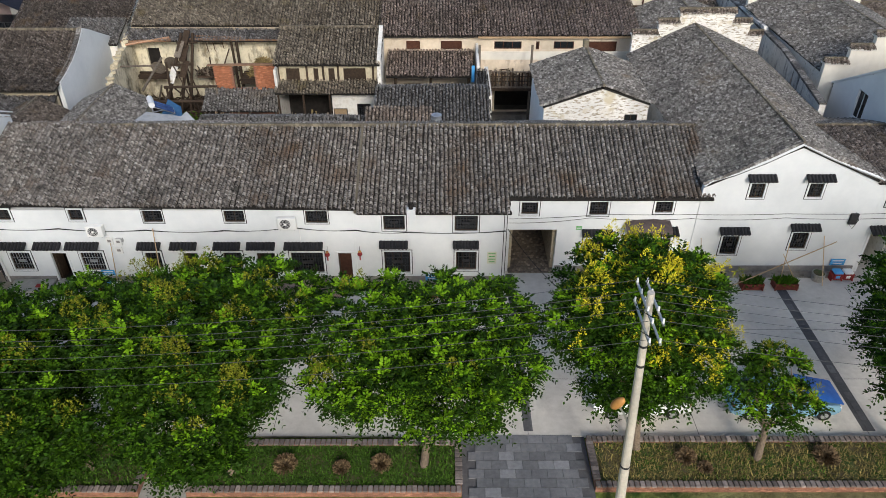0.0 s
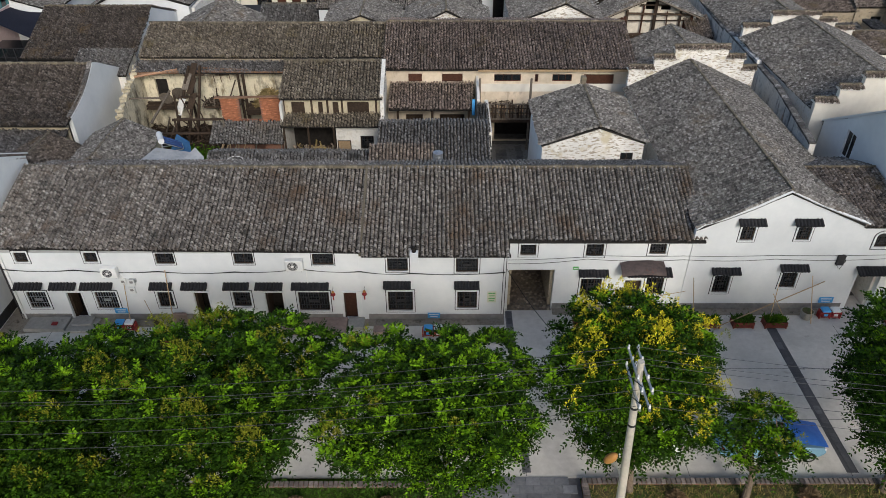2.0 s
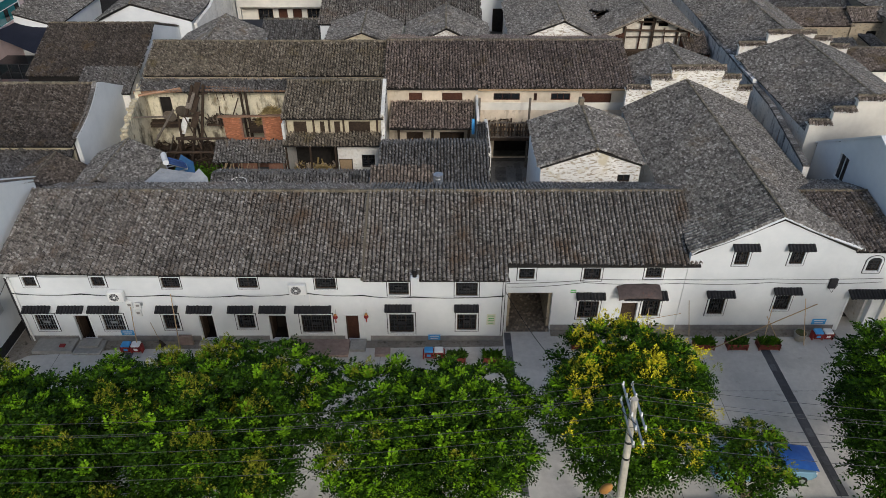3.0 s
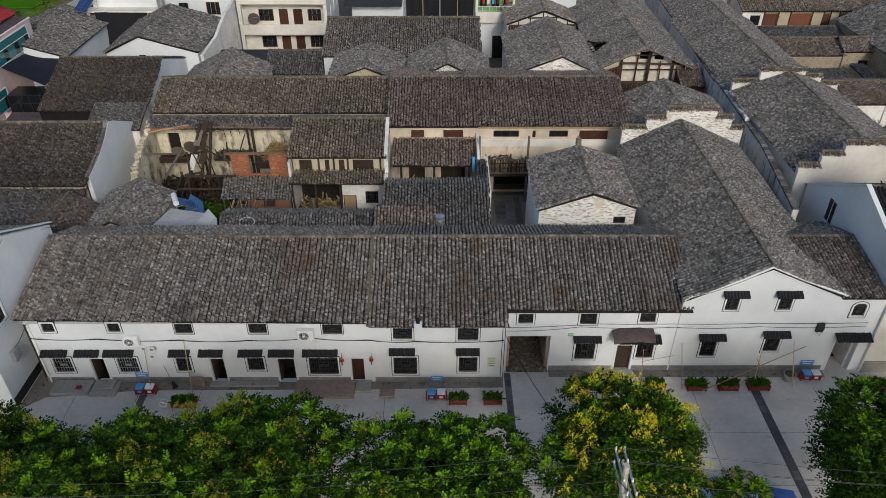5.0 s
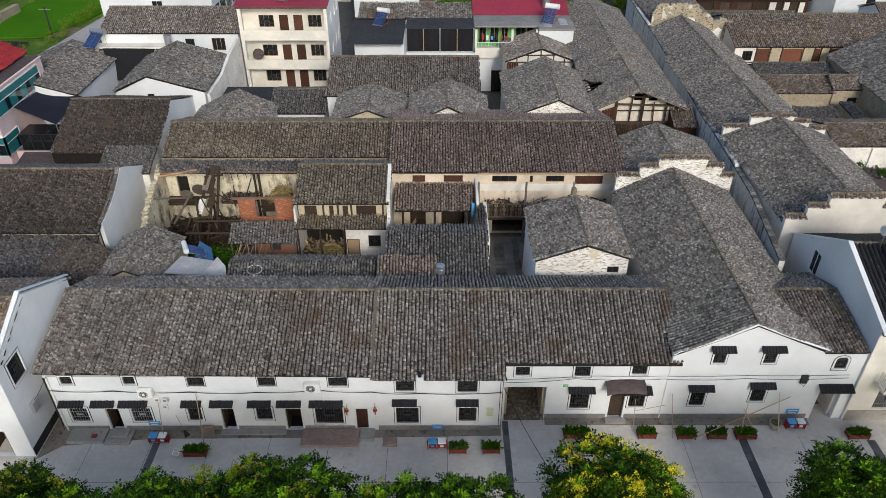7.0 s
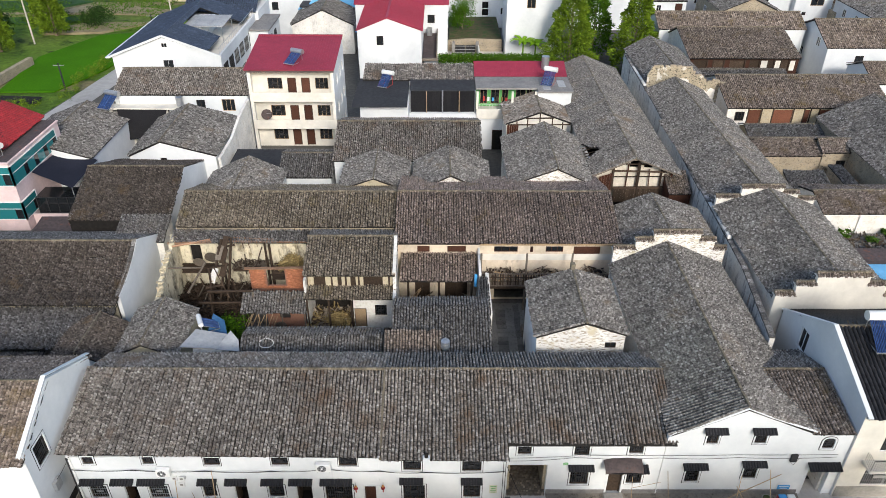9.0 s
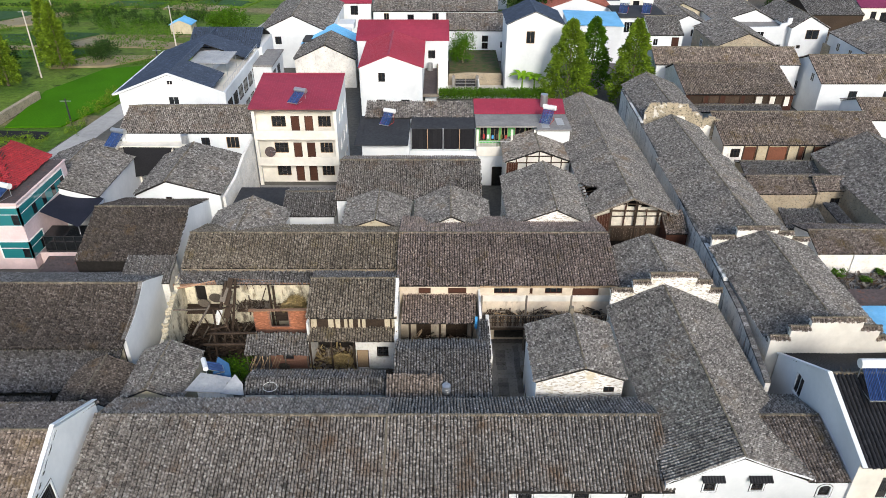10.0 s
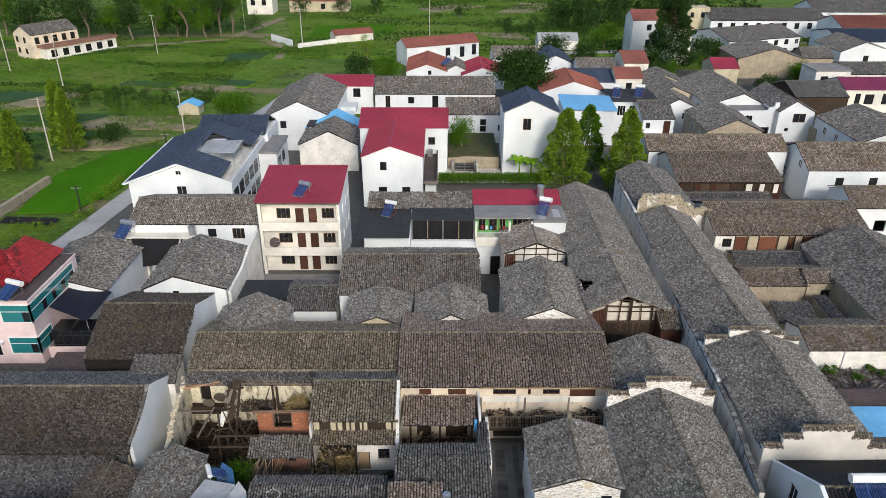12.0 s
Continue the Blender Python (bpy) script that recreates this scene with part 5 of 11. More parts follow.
def hall_house():
    """The long two-storey timber house behind the courtyard, with an open gallery."""
    holes = ((-3.1, -1.9, 5.6, 6.35), (-0.2, 1.6, 5.6, 6.35), (4.3, 6.6, 5.65, 6.3), (7.8, 8.1, 5.6, 6.3), (9.3, 11.0, 5.65, 6.3), (12.0, 14.6, 4.9, 6.3),
             (-3.4, -1.9, 0.05, 2.6), (-0.4, 1.8, 0.05, 2.6), (4.5, 14.5, 0.05, 2.9))
    h = house_x("timber_house", "long two-storey timber house with cream plaster and a brown tile roof", -5.3, 16.5, 58.25, 6.95, 65.5, 8.75, 72.4, 6.9, walls=HALL_WALL, tiles=TILE_HALL, over=0.6, side=0.2, front_holes=holes)
    for k, (a, b, c, d) in enumerate(holes[:6]):
        if k in (0, 1, 5):
            box("shutter", (a + 0.02, b - 0.02, 58.95, 59.02, c + 0.02, d - 0.02), WOOD_RED, h, "red-brown timber shutter", 0.01)
        else:
            window_unit(h, ((a + b) / 2, 58.85, c), b - a, d - c, UX, OUT, frame_mat=WOOD_RED, bars=3, depth=0.14)
    box("wall_band", (2.95, 16.0, 58.80, 58.846, 4.75, 5.45), CREAM, h, "paler painted band under the windows")
    for a, b in ((-3.4, -1.9), (-0.4, 1.8)):
        door_unit(h, ((a + b) / 2, 58.85, 0.05), b - a, 2.5, UX, OUT, WOOD_DARK, depth=0.2, leaves=2)
    # near-black sheet behind the wide lower opening, its shade put into colour
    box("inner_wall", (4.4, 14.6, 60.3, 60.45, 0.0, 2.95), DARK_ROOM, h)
    # gallery floor on beams with a plain rail, before the upper rooms
    gal = box("gallery_floor", (2.9, 15.9, 56.9, 58.84, 2.95, 3.12), WOOD_GREY, h, "weathered timber gallery floor", 0.01)
    beam("fascia", (2.9, 56.88, 2.86), (15.9, 56.88, 2.86), 0.10, WOOD_DARK, gal, h=0.24)
    beam("hand_rail", (2.9, 56.95, 4.0), (15.9, 56.95, 4.0), 0.07, WOOD_DARK, gal)
    beam("hand_rail", (2.9, 56.95, 3.55), (15.9, 56.95, 3.55), 0.05, WOOD_DARK, gal)
    for x in np.arange(3.1, 15.9, 0.62):
        box("baluster", (x - 0.025, x + 0.025, 56.93, 56.98, 3.12, 3.98), WOOD_DARK, gal)
    for x in (3.0, 7.3, 11.6, 15.8):
        rod("post", (x, 57.1, 0.0), (x, 57.1, 6.6), 0.10, WOOD_GREY, h)
    box("eaves_beam", (2.9, 16.2, 58.32, 58.46, 6.72, 6.88), WOOD_PALE, h, "pale eaves beam")
    # cross wall that ends the gallery
    wall("wall", (2.72, 59.0), (2.72, 55.2), 0, [(0, 6.2), (3.8, 5.6)], WHITE_OLD, h, 0.22)
    # pent roof over the hall doors
    slope(h, (-4.7, 55.4, 4.55), (1, 0, 0), (0, 3.4, 1.05), [(0, 0), (7.2, 0), (7.2, 3.56), (0, 3.56)], TILE_HALL)
    for x in (-3.9, -1.0, 2.1):
        rod("post", (x, 55.9, 0.0), (x, 55.9, 4.5), 0.11, WOOD_DARK, h)
    beam("lintel", (-4.6, 55.9, 4.38), (2.4, 55.9, 4.38), 0.14, WOOD_DARK, h, h=0.2)
    box("cloth", (2.30, 2.55, 55.12, 55.16, 4.2, 5.6), SIGN_BLUE, h, "pale blue cloth hung at the eaves")
    return h


hall_house()


def stack(name, label, x, y, z, n, ln, r, mat, spread=(0.8, 0.3), up=0.0, category="timber"):
    """Loose sticks or planks lying in a pile."""
    t = thing(name, (x, y, z), label, category)
    for i in range(n):
        a = Vector((x + random.uniform(-spread[0], spread[0]), y + random.uniform(-spread[1], spread[1]), z + r + random.random() * n * r * 0.25))
        th = random.uniform(-0.35, 0.35) + (math.pi / 2 if random.random() < 0.15 else 0)
        d = Vector((math.cos(th), math.sin(th) * 0.6, up * random.uniform(0.6, 1.2))).normalized() * ln * random.uniform(0.7, 1.1)
        rod("stick", a - d / 2 + Vector((0, 0, max(0, d.z / 2))), a + d / 2 + Vector((0, 0, max(0, d.z / 2))), r * random.uniform(0.7, 1.2), mat, t, n=6)
    return t


stack("firewood", "grey firewood stacked on the gallery", 4.2, 57.9, 3.13, 14, 1.3, 0.05, WOOD_GREY)
stack("firewood", "brown planks heaped on the gallery", 8.6, 58.0, 3.13, 12, 1.5, 0.05, WOOD_PALE, (1.0, 0.3), 0.3)
stack("firewood", "long grey sticks piled on the gallery", 10.6, 57.9, 3.13, 22, 2.0, 0.045, WOOD_GREY, (1.1, 0.35))
stack("bamboo_poles", "bamboo poles leaning in the hall corner", -3.7, 56.4, 0.0, 8, 3.4, 0.035, WOOD_PALE, (0.35, 0.3), 2.2, "poles")
box_ob = box("wooden_bench", (-1.8, 1.4, 56.1, 56.45, 0.42, 0.5), WOOD_GREY, None, "", 0.01)
tagged(box_ob, "long grey plank bench by the hall doors", "bench")
for x in (-1.6, 1.2):
    box("leg", (x - 0.04, x + 0.04, 56.15, 56.4, 0.0, 0.42), WOOD_DARK, box_ob)
def tyre(c, R, r, label, n=24, m=8):
    """A tyre standing upright: one closed ring."""
    V, F = [], []
    for i in range(n):
        a = 6.2832 * i / n
        for j in range(m):
            b = 6.2832 * j / m
            k = R + r * math.cos(b)
            V.append((c[0] + k * math.cos(a), c[1] + r * 1.1 * math.sin(b), c[2] + k * math.sin(a)))
            F.append((i * m + j, i * m + (j + 1) % m, (i + 1) % n * m + (j + 1) % m, (i + 1) % n * m + j))
    return tagged(raw("tyre", V, F, RUBBER, smooth=True), label, "tyre")


tyre((14.5, 58.3, 3.57), 0.33, 0.11, "old black tyre leaning on the gallery wall")

# courtyard paving
court = sheet("courtyard_floor", rect(2.9, 7.4, 45.1, 58.2), 0.0, COURT, "worn dark stone courtyard floor", 0.06, "floor")
flag_me = shared("flagstone", (-0.48, 0.48, -0.28, 0.28, -0.02, 0.025), COURT, 0.015)
for j in range(20):
    piece("flagstone", flag_me, pose(5.0 + random.uniform(-0.04, 0.04), 46.0 + 0.60 * j, 0.0, 0, 0, random.uniform(-2, 2)), court)
for j in range(12):
    piece("flagstone", flag_me, pose(6.6 + random.uniform(-0.05, 0.05), 46.3 + 1.0 * j, -0.002, 0, 0, 90 + random.uniform(-4, 4)), court)


def wood_house():
    """The two-storey timber house left of the hall, with a strip roof between its storeys."""
    h = thing("timber_house", (-9.3, 57, 0), "two-storey timber house with a mossy strip roof", "house")
    x0, x1 = -13.5, -4.95
    holes = [(a, b, 4.35, 5.45) for a, b in ((-12.6 - x0, -11.5 - x0), (-10.4 - x0, -10.0 - x0), (-9.2 - x0, -8.7 - x0), (-8.0 - x0, -6.2 - x0))]
    wall("wall", (x0 + 0.2, 54.95), (x1 - 0.3, 54.95), 4.0, 5.85, EARTH, h, 0.2, [(a - 0.2, b - 0.2, c, d) for a, b, c, d in holes])
    for a, b, c, d in holes:
        box("shutter", (x0 + a + 0.02, x0 + b - 0.02, 55.05, 55.1, c, d), WOOD_DARK, h)
    for x in (-13.2, -10.9, -9.6, -8.4, -5.6):
        box("post", (x - 0.08, x + 0.08, 54.86, 54.94, 3.9, 5.8), WOOD_DARK, h)
    wall("wall", (-9.0, 54.3), (x1 - 0.05, 54.3), 0, 3.75, WHITE_OLD, h, 0.25, [(2.0, 3.1, 1.5, 2.7), (0.05, 1.2, 0.02, 2.3)])
    window_unit(h, (-6.45, 54.3, 1.5), 1.1, 1.2, UX, OUT, grille=STEEL_DARK, sill=True)
    door_unit(h, (-8.4, 54.3, 0.02), 1.15, 2.25, UX, OUT, WOOD_PALE)
    wall("wall", (x0 + 0.1, 57.5), (x0 + 0.1, 54.1), 0, 5.6, WHITE_OLD, h, 0.2)
    # back of the open bay in room black: shade by colour
    wall("wall", (x0 + 0.3, 57.6), (-9.0, 57.6), 0, 4.0, DARK_ROOM, h, 0.2)
    # white cross wall at the right end, standing proud of the roof
    wall("wall", (x1 + 0.02, 53.3), (x1 + 0.02, 58.4), 0, [(0, 4.3), (1.2, 4.4), (1.25, 6.3), (5.1, 7.8)], WHITE_OLD, h, 0.3)
    up = Vector((0, 58.65 - 54.3, 7.6 - 5.95))
    slope(h, (x0, 54.3, 5.95), (1, 0, 0), up, [(0, 0), (x1 - x0, 0), (x1 - x0, up.length), (0, up.length)], TILE_OLIVE)
    ub = Vector((0, 58.65 - 61.5, 7.6 - 6.5))
    slope(h, (x0, 61.5, 6.5), (1, 0, 0), ub, [(0, 0), (x1 - x0, 0), (x1 - x0, ub.length), (0, ub.length)], TILE_GREY)
    ridge_cap(h, (x0, 58.65, 7.62), (x1, 58.65, 7.62))
    us = Vector((0, 1.5, 0.6))
    slope(h, (x0, 53.45, 3.9), (1, 0, 0), us, [(0, 0), (x1 - x0, 0), (x1 - x0, us.length), (0, us.length)], TILE_OLIVE)
    for x in (-13.2, -11.2, -9.1):
        rod("post", (x, 53.8, 0.0), (x, 53.8, 3.8), 0.09, WOOD_DARK, h)
    return h


wood_house()


def straw_heap(x, y, z, r, h, label, n=1400):
    t = thing("straw_heap", (x, y, z), label, "straw")
    th, u = rng.uniform(0, 6.283, n), rng.uniform(0, 1, n) ** 0.5
    P = np.column_stack([x + r * u * np.cos(th), y + 0.6 * r * u * np.sin(th), z + h * (1 - u ** 2) * rng.uniform(0.5, 1.05, n)])
    d = rng.normal(0, 1, (n, 3)) * [0.22, 0.22, 0.10]
    s = rng.normal(0, 1, (n, 3)) * 0.022
    V = np.stack([P - d - s, P - d + s, P + d + s, P + d - s], axis=1).reshape(-1, 3)
    arrays("straw_mass", V, np.arange(n)[:, None] * 4 + np.arange(4)[None], STRAW, t)
    return t


straw_heap(-10.6, 54.6, 0.0, 1.5, 1.5, "yellow dry straw heaped under the strip roof")
stack("firewood", "brushwood and sticks under the strip roof", -12.0, 54.3, 0.0, 26, 2.2, 0.03, WOOD_GREY, (0.9, 0.4), 0.2)
stack("brushwood", "dark brushwood heaped by the white wall", -5.9, 53.4, 0.0, 24, 1.2, 0.025, WOOD_DARK, (0.7, 0.3), 0.4)

# long narrow roof on the same ridge line, and the strip below its eaves
nh = house_x("long_house", "long narrow house with a brown tile roof", -27.2, -5.35, 61.6, 6.75, 66.0, 8.45, 71.0, 6.6, walls=STONE, tiles=TILE_OLIVE, over=0.2, side=0.1)
window_unit(nh, (-24.0, 61.79, 5.9), 1.5, 0.5, UX, OUT, bars=3)
lean_roof("strip_roof", "narrow strip roof of grey tiles above the ruin", -27.3, -13.6, 59.9, 6.0, 61.55, 6.5, tiles=TILE_GREY, posts=False)


RUIN_WALL = material("stained_inner_plaster", [(0.46, 0.41, 0.29), (0.68, 0.63, 0.48), (0.56, 0.51, 0.38)], grain=2.5, blotch=0.5, bump=0.3, stain=((0.12, 0.10, 0.075), 0.50, 0.66, 0.9, (1, 1, 0.5)), streak=((0.24, 0.20, 0.13), 0.58, 0.70, 2.0, (1, 1, 0.35)))


RAW_WOOD = material("bleached_red_brown_timber", [(0.22, 0.125, 0.075), (0.36, 0.225, 0.145)], grain=7, bump=0.3, vary="object", spread=0.25)


def ruin():
    """A roofless timber house: a stained back wall, leaning frames and boards, bare logs and a half brick partition."""
    h = thing("ruined_house", (-20.5, 57, 0), "roofless ruin with bare timbers and stained plaster walls", "ruin")
    wall("wall", (-27.2, 61.3), (-13.6, 61.3), 0, 5.95, RUIN_WALL, h, 0.25, [(1.2, 2.3, 3.0, 4.9), (6.7, 7.9, 5.2, 5.45)])
    # black sheet behind the wall opening, painted as the recess's shade
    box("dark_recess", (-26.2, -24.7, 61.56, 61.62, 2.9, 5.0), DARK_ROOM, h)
    wall("wall", (-27.3, 61.2), (-27.3, 52.2), 0, [(0, 6.1), (1.6, 6.0), (1.7, 5.6), (3.2, 5.4), (4.4, 4.7), (5.5, 4.5), (6.4, 3.7), (7.4, 3.4), (8.2, 2.6), (9.0, 2.2)], RUIN_WALL, h, 0.35)
    # mud blocks left along the broken wall top
    blk = shared("mud_block", (-0.19, 0.19, -0.3, 0.3, -0.12, 0.12), EARTH, 0.03)
    for i in range(46):
        y = 60.9 - 0.19 * i + random.uniform(-0.15, 0.15)
        if random.random() < 0.45:
            continue
        z = float(np.interp(61.2 - y, (0, 1.6, 3.2, 4.4, 5.5, 6.4, 7.4, 8.2, 9.0), (6.1, 6.0, 5.4, 4.7, 4.5, 3.7, 3.4, 2.6, 2.2)))
        piece("mud_block", blk, pose(-27.12 + random.uniform(-0.14, 0.14), y, z + random.uniform(-0.04, 0.06), random.uniform(-20, 20), random.uniform(-14, 14), random.uniform(-40, 40)), h)
    # floor of the upper storey, broken off
    for x0, x1, y0 in ((-26.9, -23.2, 59.3), (-21.6, -18.2, 59.6), (-17.7, -13.7, 58.2)):
        for k in range(int((61.2 - y0) / 0.24)):
            box("floor_board", (x0 + random.uniform(0, 0.5), x1 - random.uniform(0, 0.5), y0 + 0.24 * k, y0 + 0.24 * k + 0.21, 2.82, 2.88 + random.uniform(0, 0.03)), WOOD_DARK, h)
    # posts of the back bays
    for x, y, r in ((-18.05, 60.1, 0.13), (-17.55, 59.6, 0.15), (-14.0, 60.2, 0.11), (-22.6, 60.4, 0.12)):
        rod("post", (x, y, 0), (x + random.uniform(-0.1, 0.1), y, 6.0), r, WOOD_DARK, h, r1=r * 0.85)
    # bleached wall plates and logs under the strip roof
    for a, b, r in (((-27.5, 60.0, 5.85), (-23.2, 60.1, 6.0), 0.15), ((-27.0, 59.6, 5.75), (-23.4, 60.3, 6.15), 0.11), ((-22.3, 60.1, 6.05), (-13.6, 60.1, 6.0), 0.10), ((-21.9, 60.6, 6.2), (-17.2, 60.4, 6.1), 0.08)):
        rod("wall_plate", a, b, r, RAW_WOOD, h, "red-brown bare log", r1=r * 0.9)
    for x in (-20.6, -20.0, -19.2, -18.5):
        rod("lath", (x, 60.9, 6.0), (x + 0.1, 61.0, 4.6 + random.random()), 0.035, WOOD_RED, h, n=5)
    for a, b, r in (((-27.6, 57.5, 4.62), (-23.6, 57.5, 4.72), 0.09), ((-22.5, 54.6, 4.0), (-18.2, 54.6, 4.08), 0.12), ((-23.4, 54.4, 2.85), (-18.4, 54.4, 2.9), 0.12),
                    ((-24.5, 55.0, 3.5), (-23.1, 57.0, 5.6), 0.11), ((-23.1, 57.0, 0.0), (-22.7, 56.6, 5.3), 0.12), ((-22.4, 54.6, 0.0), (-22.3, 54.6, 4.1), 0.12), ((-18.3, 54.6, 0.0), (-18.3, 54.6, 4.2), 0.10),
                    ((-25.2, 58.6, 0.2), (-23.4, 56.4, 3.4), 0.08)):
        rod("beam", a, b, r, WOOD_GREY if r < 0.12 else WOOD_DARK, h, r1=r * 0.85)
    # tall plank frame that has tipped out of the cross wall
    lo, hi = Vector((-23.2, 55.8, 2.6)), Vector((-21.9, 59.2, 6.9))
    side = Vector((0.75, 0.5, -0.15))
    for k in (0.0, 1.0, 1.9):
        beam("frame_post", lo + side * k + Vector((0, 0, -2.4 if k else -1.2)), hi + side * k * 0.55, 0.20, WOOD_DARK, h, h=0.16)
    for f in (0.15, 0.5, 0.85):
        beam("frame_rail", lo.lerp(hi, f) - side * 0.2, lo.lerp(hi, f) + side * 1.7, 0.14, WOOD_DARK, h)
    for f, k, mat in ((0.22, 0.25, WHITE_OLD), (0.55, 0.75, WOOD_DARK), (0.62, 0.2, WOOD_GREY), (0.3, 1.15, WOOD_DARK), (0.78, 0.5, WOOD_DARK)):
        a = lo.lerp(hi, f) + side * k
        beam("panel", a, a + (hi - lo) * 0.26, 0.62, mat, h, h=0.05)
    for a, b in (((-22.4, 57.0, 5.2), (-20.9, 55.6, 2.6)), ((-21.2, 57.4, 1.0), (-22.4, 55.6, 3.9)), ((-22.9, 58.6, 1.6), (-21.2, 57.0, 4.6)), ((-20.6, 57.8, 0.4), (-21.6, 58.2, 4.2)), ((-20.0, 59.0, 2.9), (-20.3, 60.4, 4.4)), ((-19.3, 58.9, 2.9), (-18.6, 60.8, 5.0))):
        rod("rafter", a, b, 0.06, WOOD_DARK, h, n=6)
    for i in range(16):
        x, y, z = -26.6 + random.random() * 7.0, 55.2 + random.random() * 4.0, random.random() * 1.2
        rod("rafter", (x, y, z), (x + random.uniform(-1.6, 1.6), y + random.uniform(-1.2, 1.2), z + random.uniform(0.3, 1.7)), 0.05, random.choice((WOOD_DARK, WOOD_DARK, WOOD_GREY)), h, n=6)
    # partition of orange bricks with an opening under a plank, piece by piece
    part_wall = wall("brick_partition", (-19.1, 57.1), (-13.7, 57.1), 0, 4.82, BRICKWALL, h, 0.18, [(1.6, 3.35, 2.9, 5.1)], "half-built orange brick partition")
    beam("lintel_plank", (-19.5, 57.05, 4.92), (-13.8, 57.05, 5.02), 0.34, RAW_WOOD, h, "pale plank laid on the bricks", h=0.10)
    bme = shared("brick", (-0.12, 0.12, -0.012, 0.05, -0.032, 0.032), BRICK, 0)
    for r in range(30):
        z = 2.62 + r * 0.075
        for i in range(22):
            x = -19.0 + 0.255 * i + (0.127 if r % 2 else 0)
            if x < -13.85 and z < 4.80 and not (-17.60 < x < -15.65 and z > 2.86):
                piece("brick", bme, pose(x, 57.095, z), part_wall)
    # low tiled lean-to before the bricks
    up = Vector((0, 1.95, 1.15))
    slope(h, (-19.4, 53.2, 2.5), (1, 0, 0), up, [(0, 0), (6.1, 0), (6.1, up.length), (0, up.length)], TILE_GREY)
    for x in (-19.2, -17.3, -15.6, -13.5):
        rod("post", (x, 53.5, 0), (x, 53.5, 2.4), 0.06, WOOD_GREY, h)
    wall("wall", (-17.2, 54.3), (-13.6, 54.3), 0, 2.6, BRICKWALL, h, 0.15, [(1.2, 2.2, 1.1, 1.9)])
    return h


ruin()
straw_heap(-15.7, 60.2, 2.9, 1.2, 1.5, "old straw heaped on the upper floor of the ruin")
for x, y, r in ((-23.9, 61.0, 0.7), (-24.9, 60.2, 0.62), (-15.9, 53.9, 0.55)):
    bm = bmesh.new()
    zc = (2.88 if y > 58 else 0.0) + r
    add_rod(bm, (x, y, zc), (x, y + 0.07, zc + 0.02), r, r * 0.94, n=24)
    tagged(part("woven_tray", bm, WOOD_GREY), "round woven bamboo tray leaning on a wall", "tray")
def debris(name, label, x0, x1, y0, y1, z0, h, n, mats, size=0.5, category="rubble"):
    """Heaped broken boards, laths and tiles, too many to tell apart."""
    for k, mat in enumerate(mats):
        P = np.column_stack([rng.uniform(x0, x1, n), rng.uniform(y0, y1, n), np.zeros(n)])
        bump = np.array([0.5 + 0.5 * noise.noise((p[0] * 0.7, p[1] * 0.7, z0 + 2)) for p in P])
        P[:, 2] = z0 + h * bump * rng.uniform(0.2, 1.0, n)
        d = rng.normal(0, 1, (n, 3)) * [1, 1, 0.45]
        d /= np.linalg.norm(d, axis=1)[:, None]
        s = np.cross(d, rng.normal(0, 1, (n, 3)))
        s /= np.linalg.norm(s, axis=1)[:, None] + 1e-9
        l, w = rng.uniform(0.3, 1.0, n) * size, rng.uniform(0.03, 0.10, n)
        V = np.stack([P - d * l[:, None] - s * w[:, None], P - d * l[:, None] + s * w[:, None], P + d * l[:, None] + s * w[:, None], P + d * l[:, None] - s * w[:, None]], axis=1).reshape(-1, 3)
        tagged(arrays(name, V, np.arange(n)[:, None] * 4 + np.arange(4)[None], mat), label, category, kind="stuff")


debris("rubble", "dark broken laths and boards covering the ruin floor", -27.0, -19.4, 54.8, 61.0, 0.0, 1.2, 520, (WOOD_DARK, WOOD_DARK), 0.8)
debris("rubble", "broken boards on the ruin's upper floor", -21.6, -18.2, 59.8, 61.1, 2.88, 0.7, 130, (WOOD_DARK, WOOD_GREY), 0.5)
debris("rubble", "litter and broken tiles before the lean-to", -22.4, -13.8, 50.6, 53.2, 0.0, 0.8, 400, (WOOD_GREY, TILE_GREY, WOOD_DARK), 0.5)
debris("clutter", "farm clutter lying along the gallery floor", 3.2, 15.4, 57.3, 58.7, 3.13, 0.6, 120, (WOOD_GREY, WOOD_PALE), 0.5)
debris("clutter", "sticks and baskets heaped against the gallery wall", 3.6, 15.2, 58.2, 58.78, 3.13, 1.5, 110, (WOOD_GREY, WOOD_DARK), 0.5)
rail_g = thing("gallery_rail", (9.4, 57.0, 3.12), "weathered grey timber rail of close-set boards", "rail")
for z in (3.25, 4.35):
    beam("rail_bar", (3.0, 57.0, z), (15.8, 57.0, z), 0.09, WOOD_GREY, rail_g)
for i in range(52):
    x = 3.1 + 0.245 * i
    box("rail_board", (x, x + 0.15, 56.93, 56.97, 3.125, 4.3 + random.uniform(-0.06, 0.1)), WOOD_DARK if i % 3 else WOOD_GREY, rail_g)
debris("clutter", "sticks and baskets under the strip roof", -13.2, -9.2, 53.8, 56.8, 0.0, 1.1, 300, (WOOD_DARK, WOOD_GREY, STRAW), 0.8)
debris("clutter", "tools and boards in the hall porch", -4.4, 2.2, 56.6, 58.5, 0.0, 1.3, 160, (WOOD_DARK, WOOD_GREY), 0.7)
debris("clutter", "rubbish and timber in the low back yard", -40.0, -33.0, 45.8, 48.6, 0.0, 1.6, 240, (WOOD_PALE, WOOD_DARK, BRICK), 0.6)
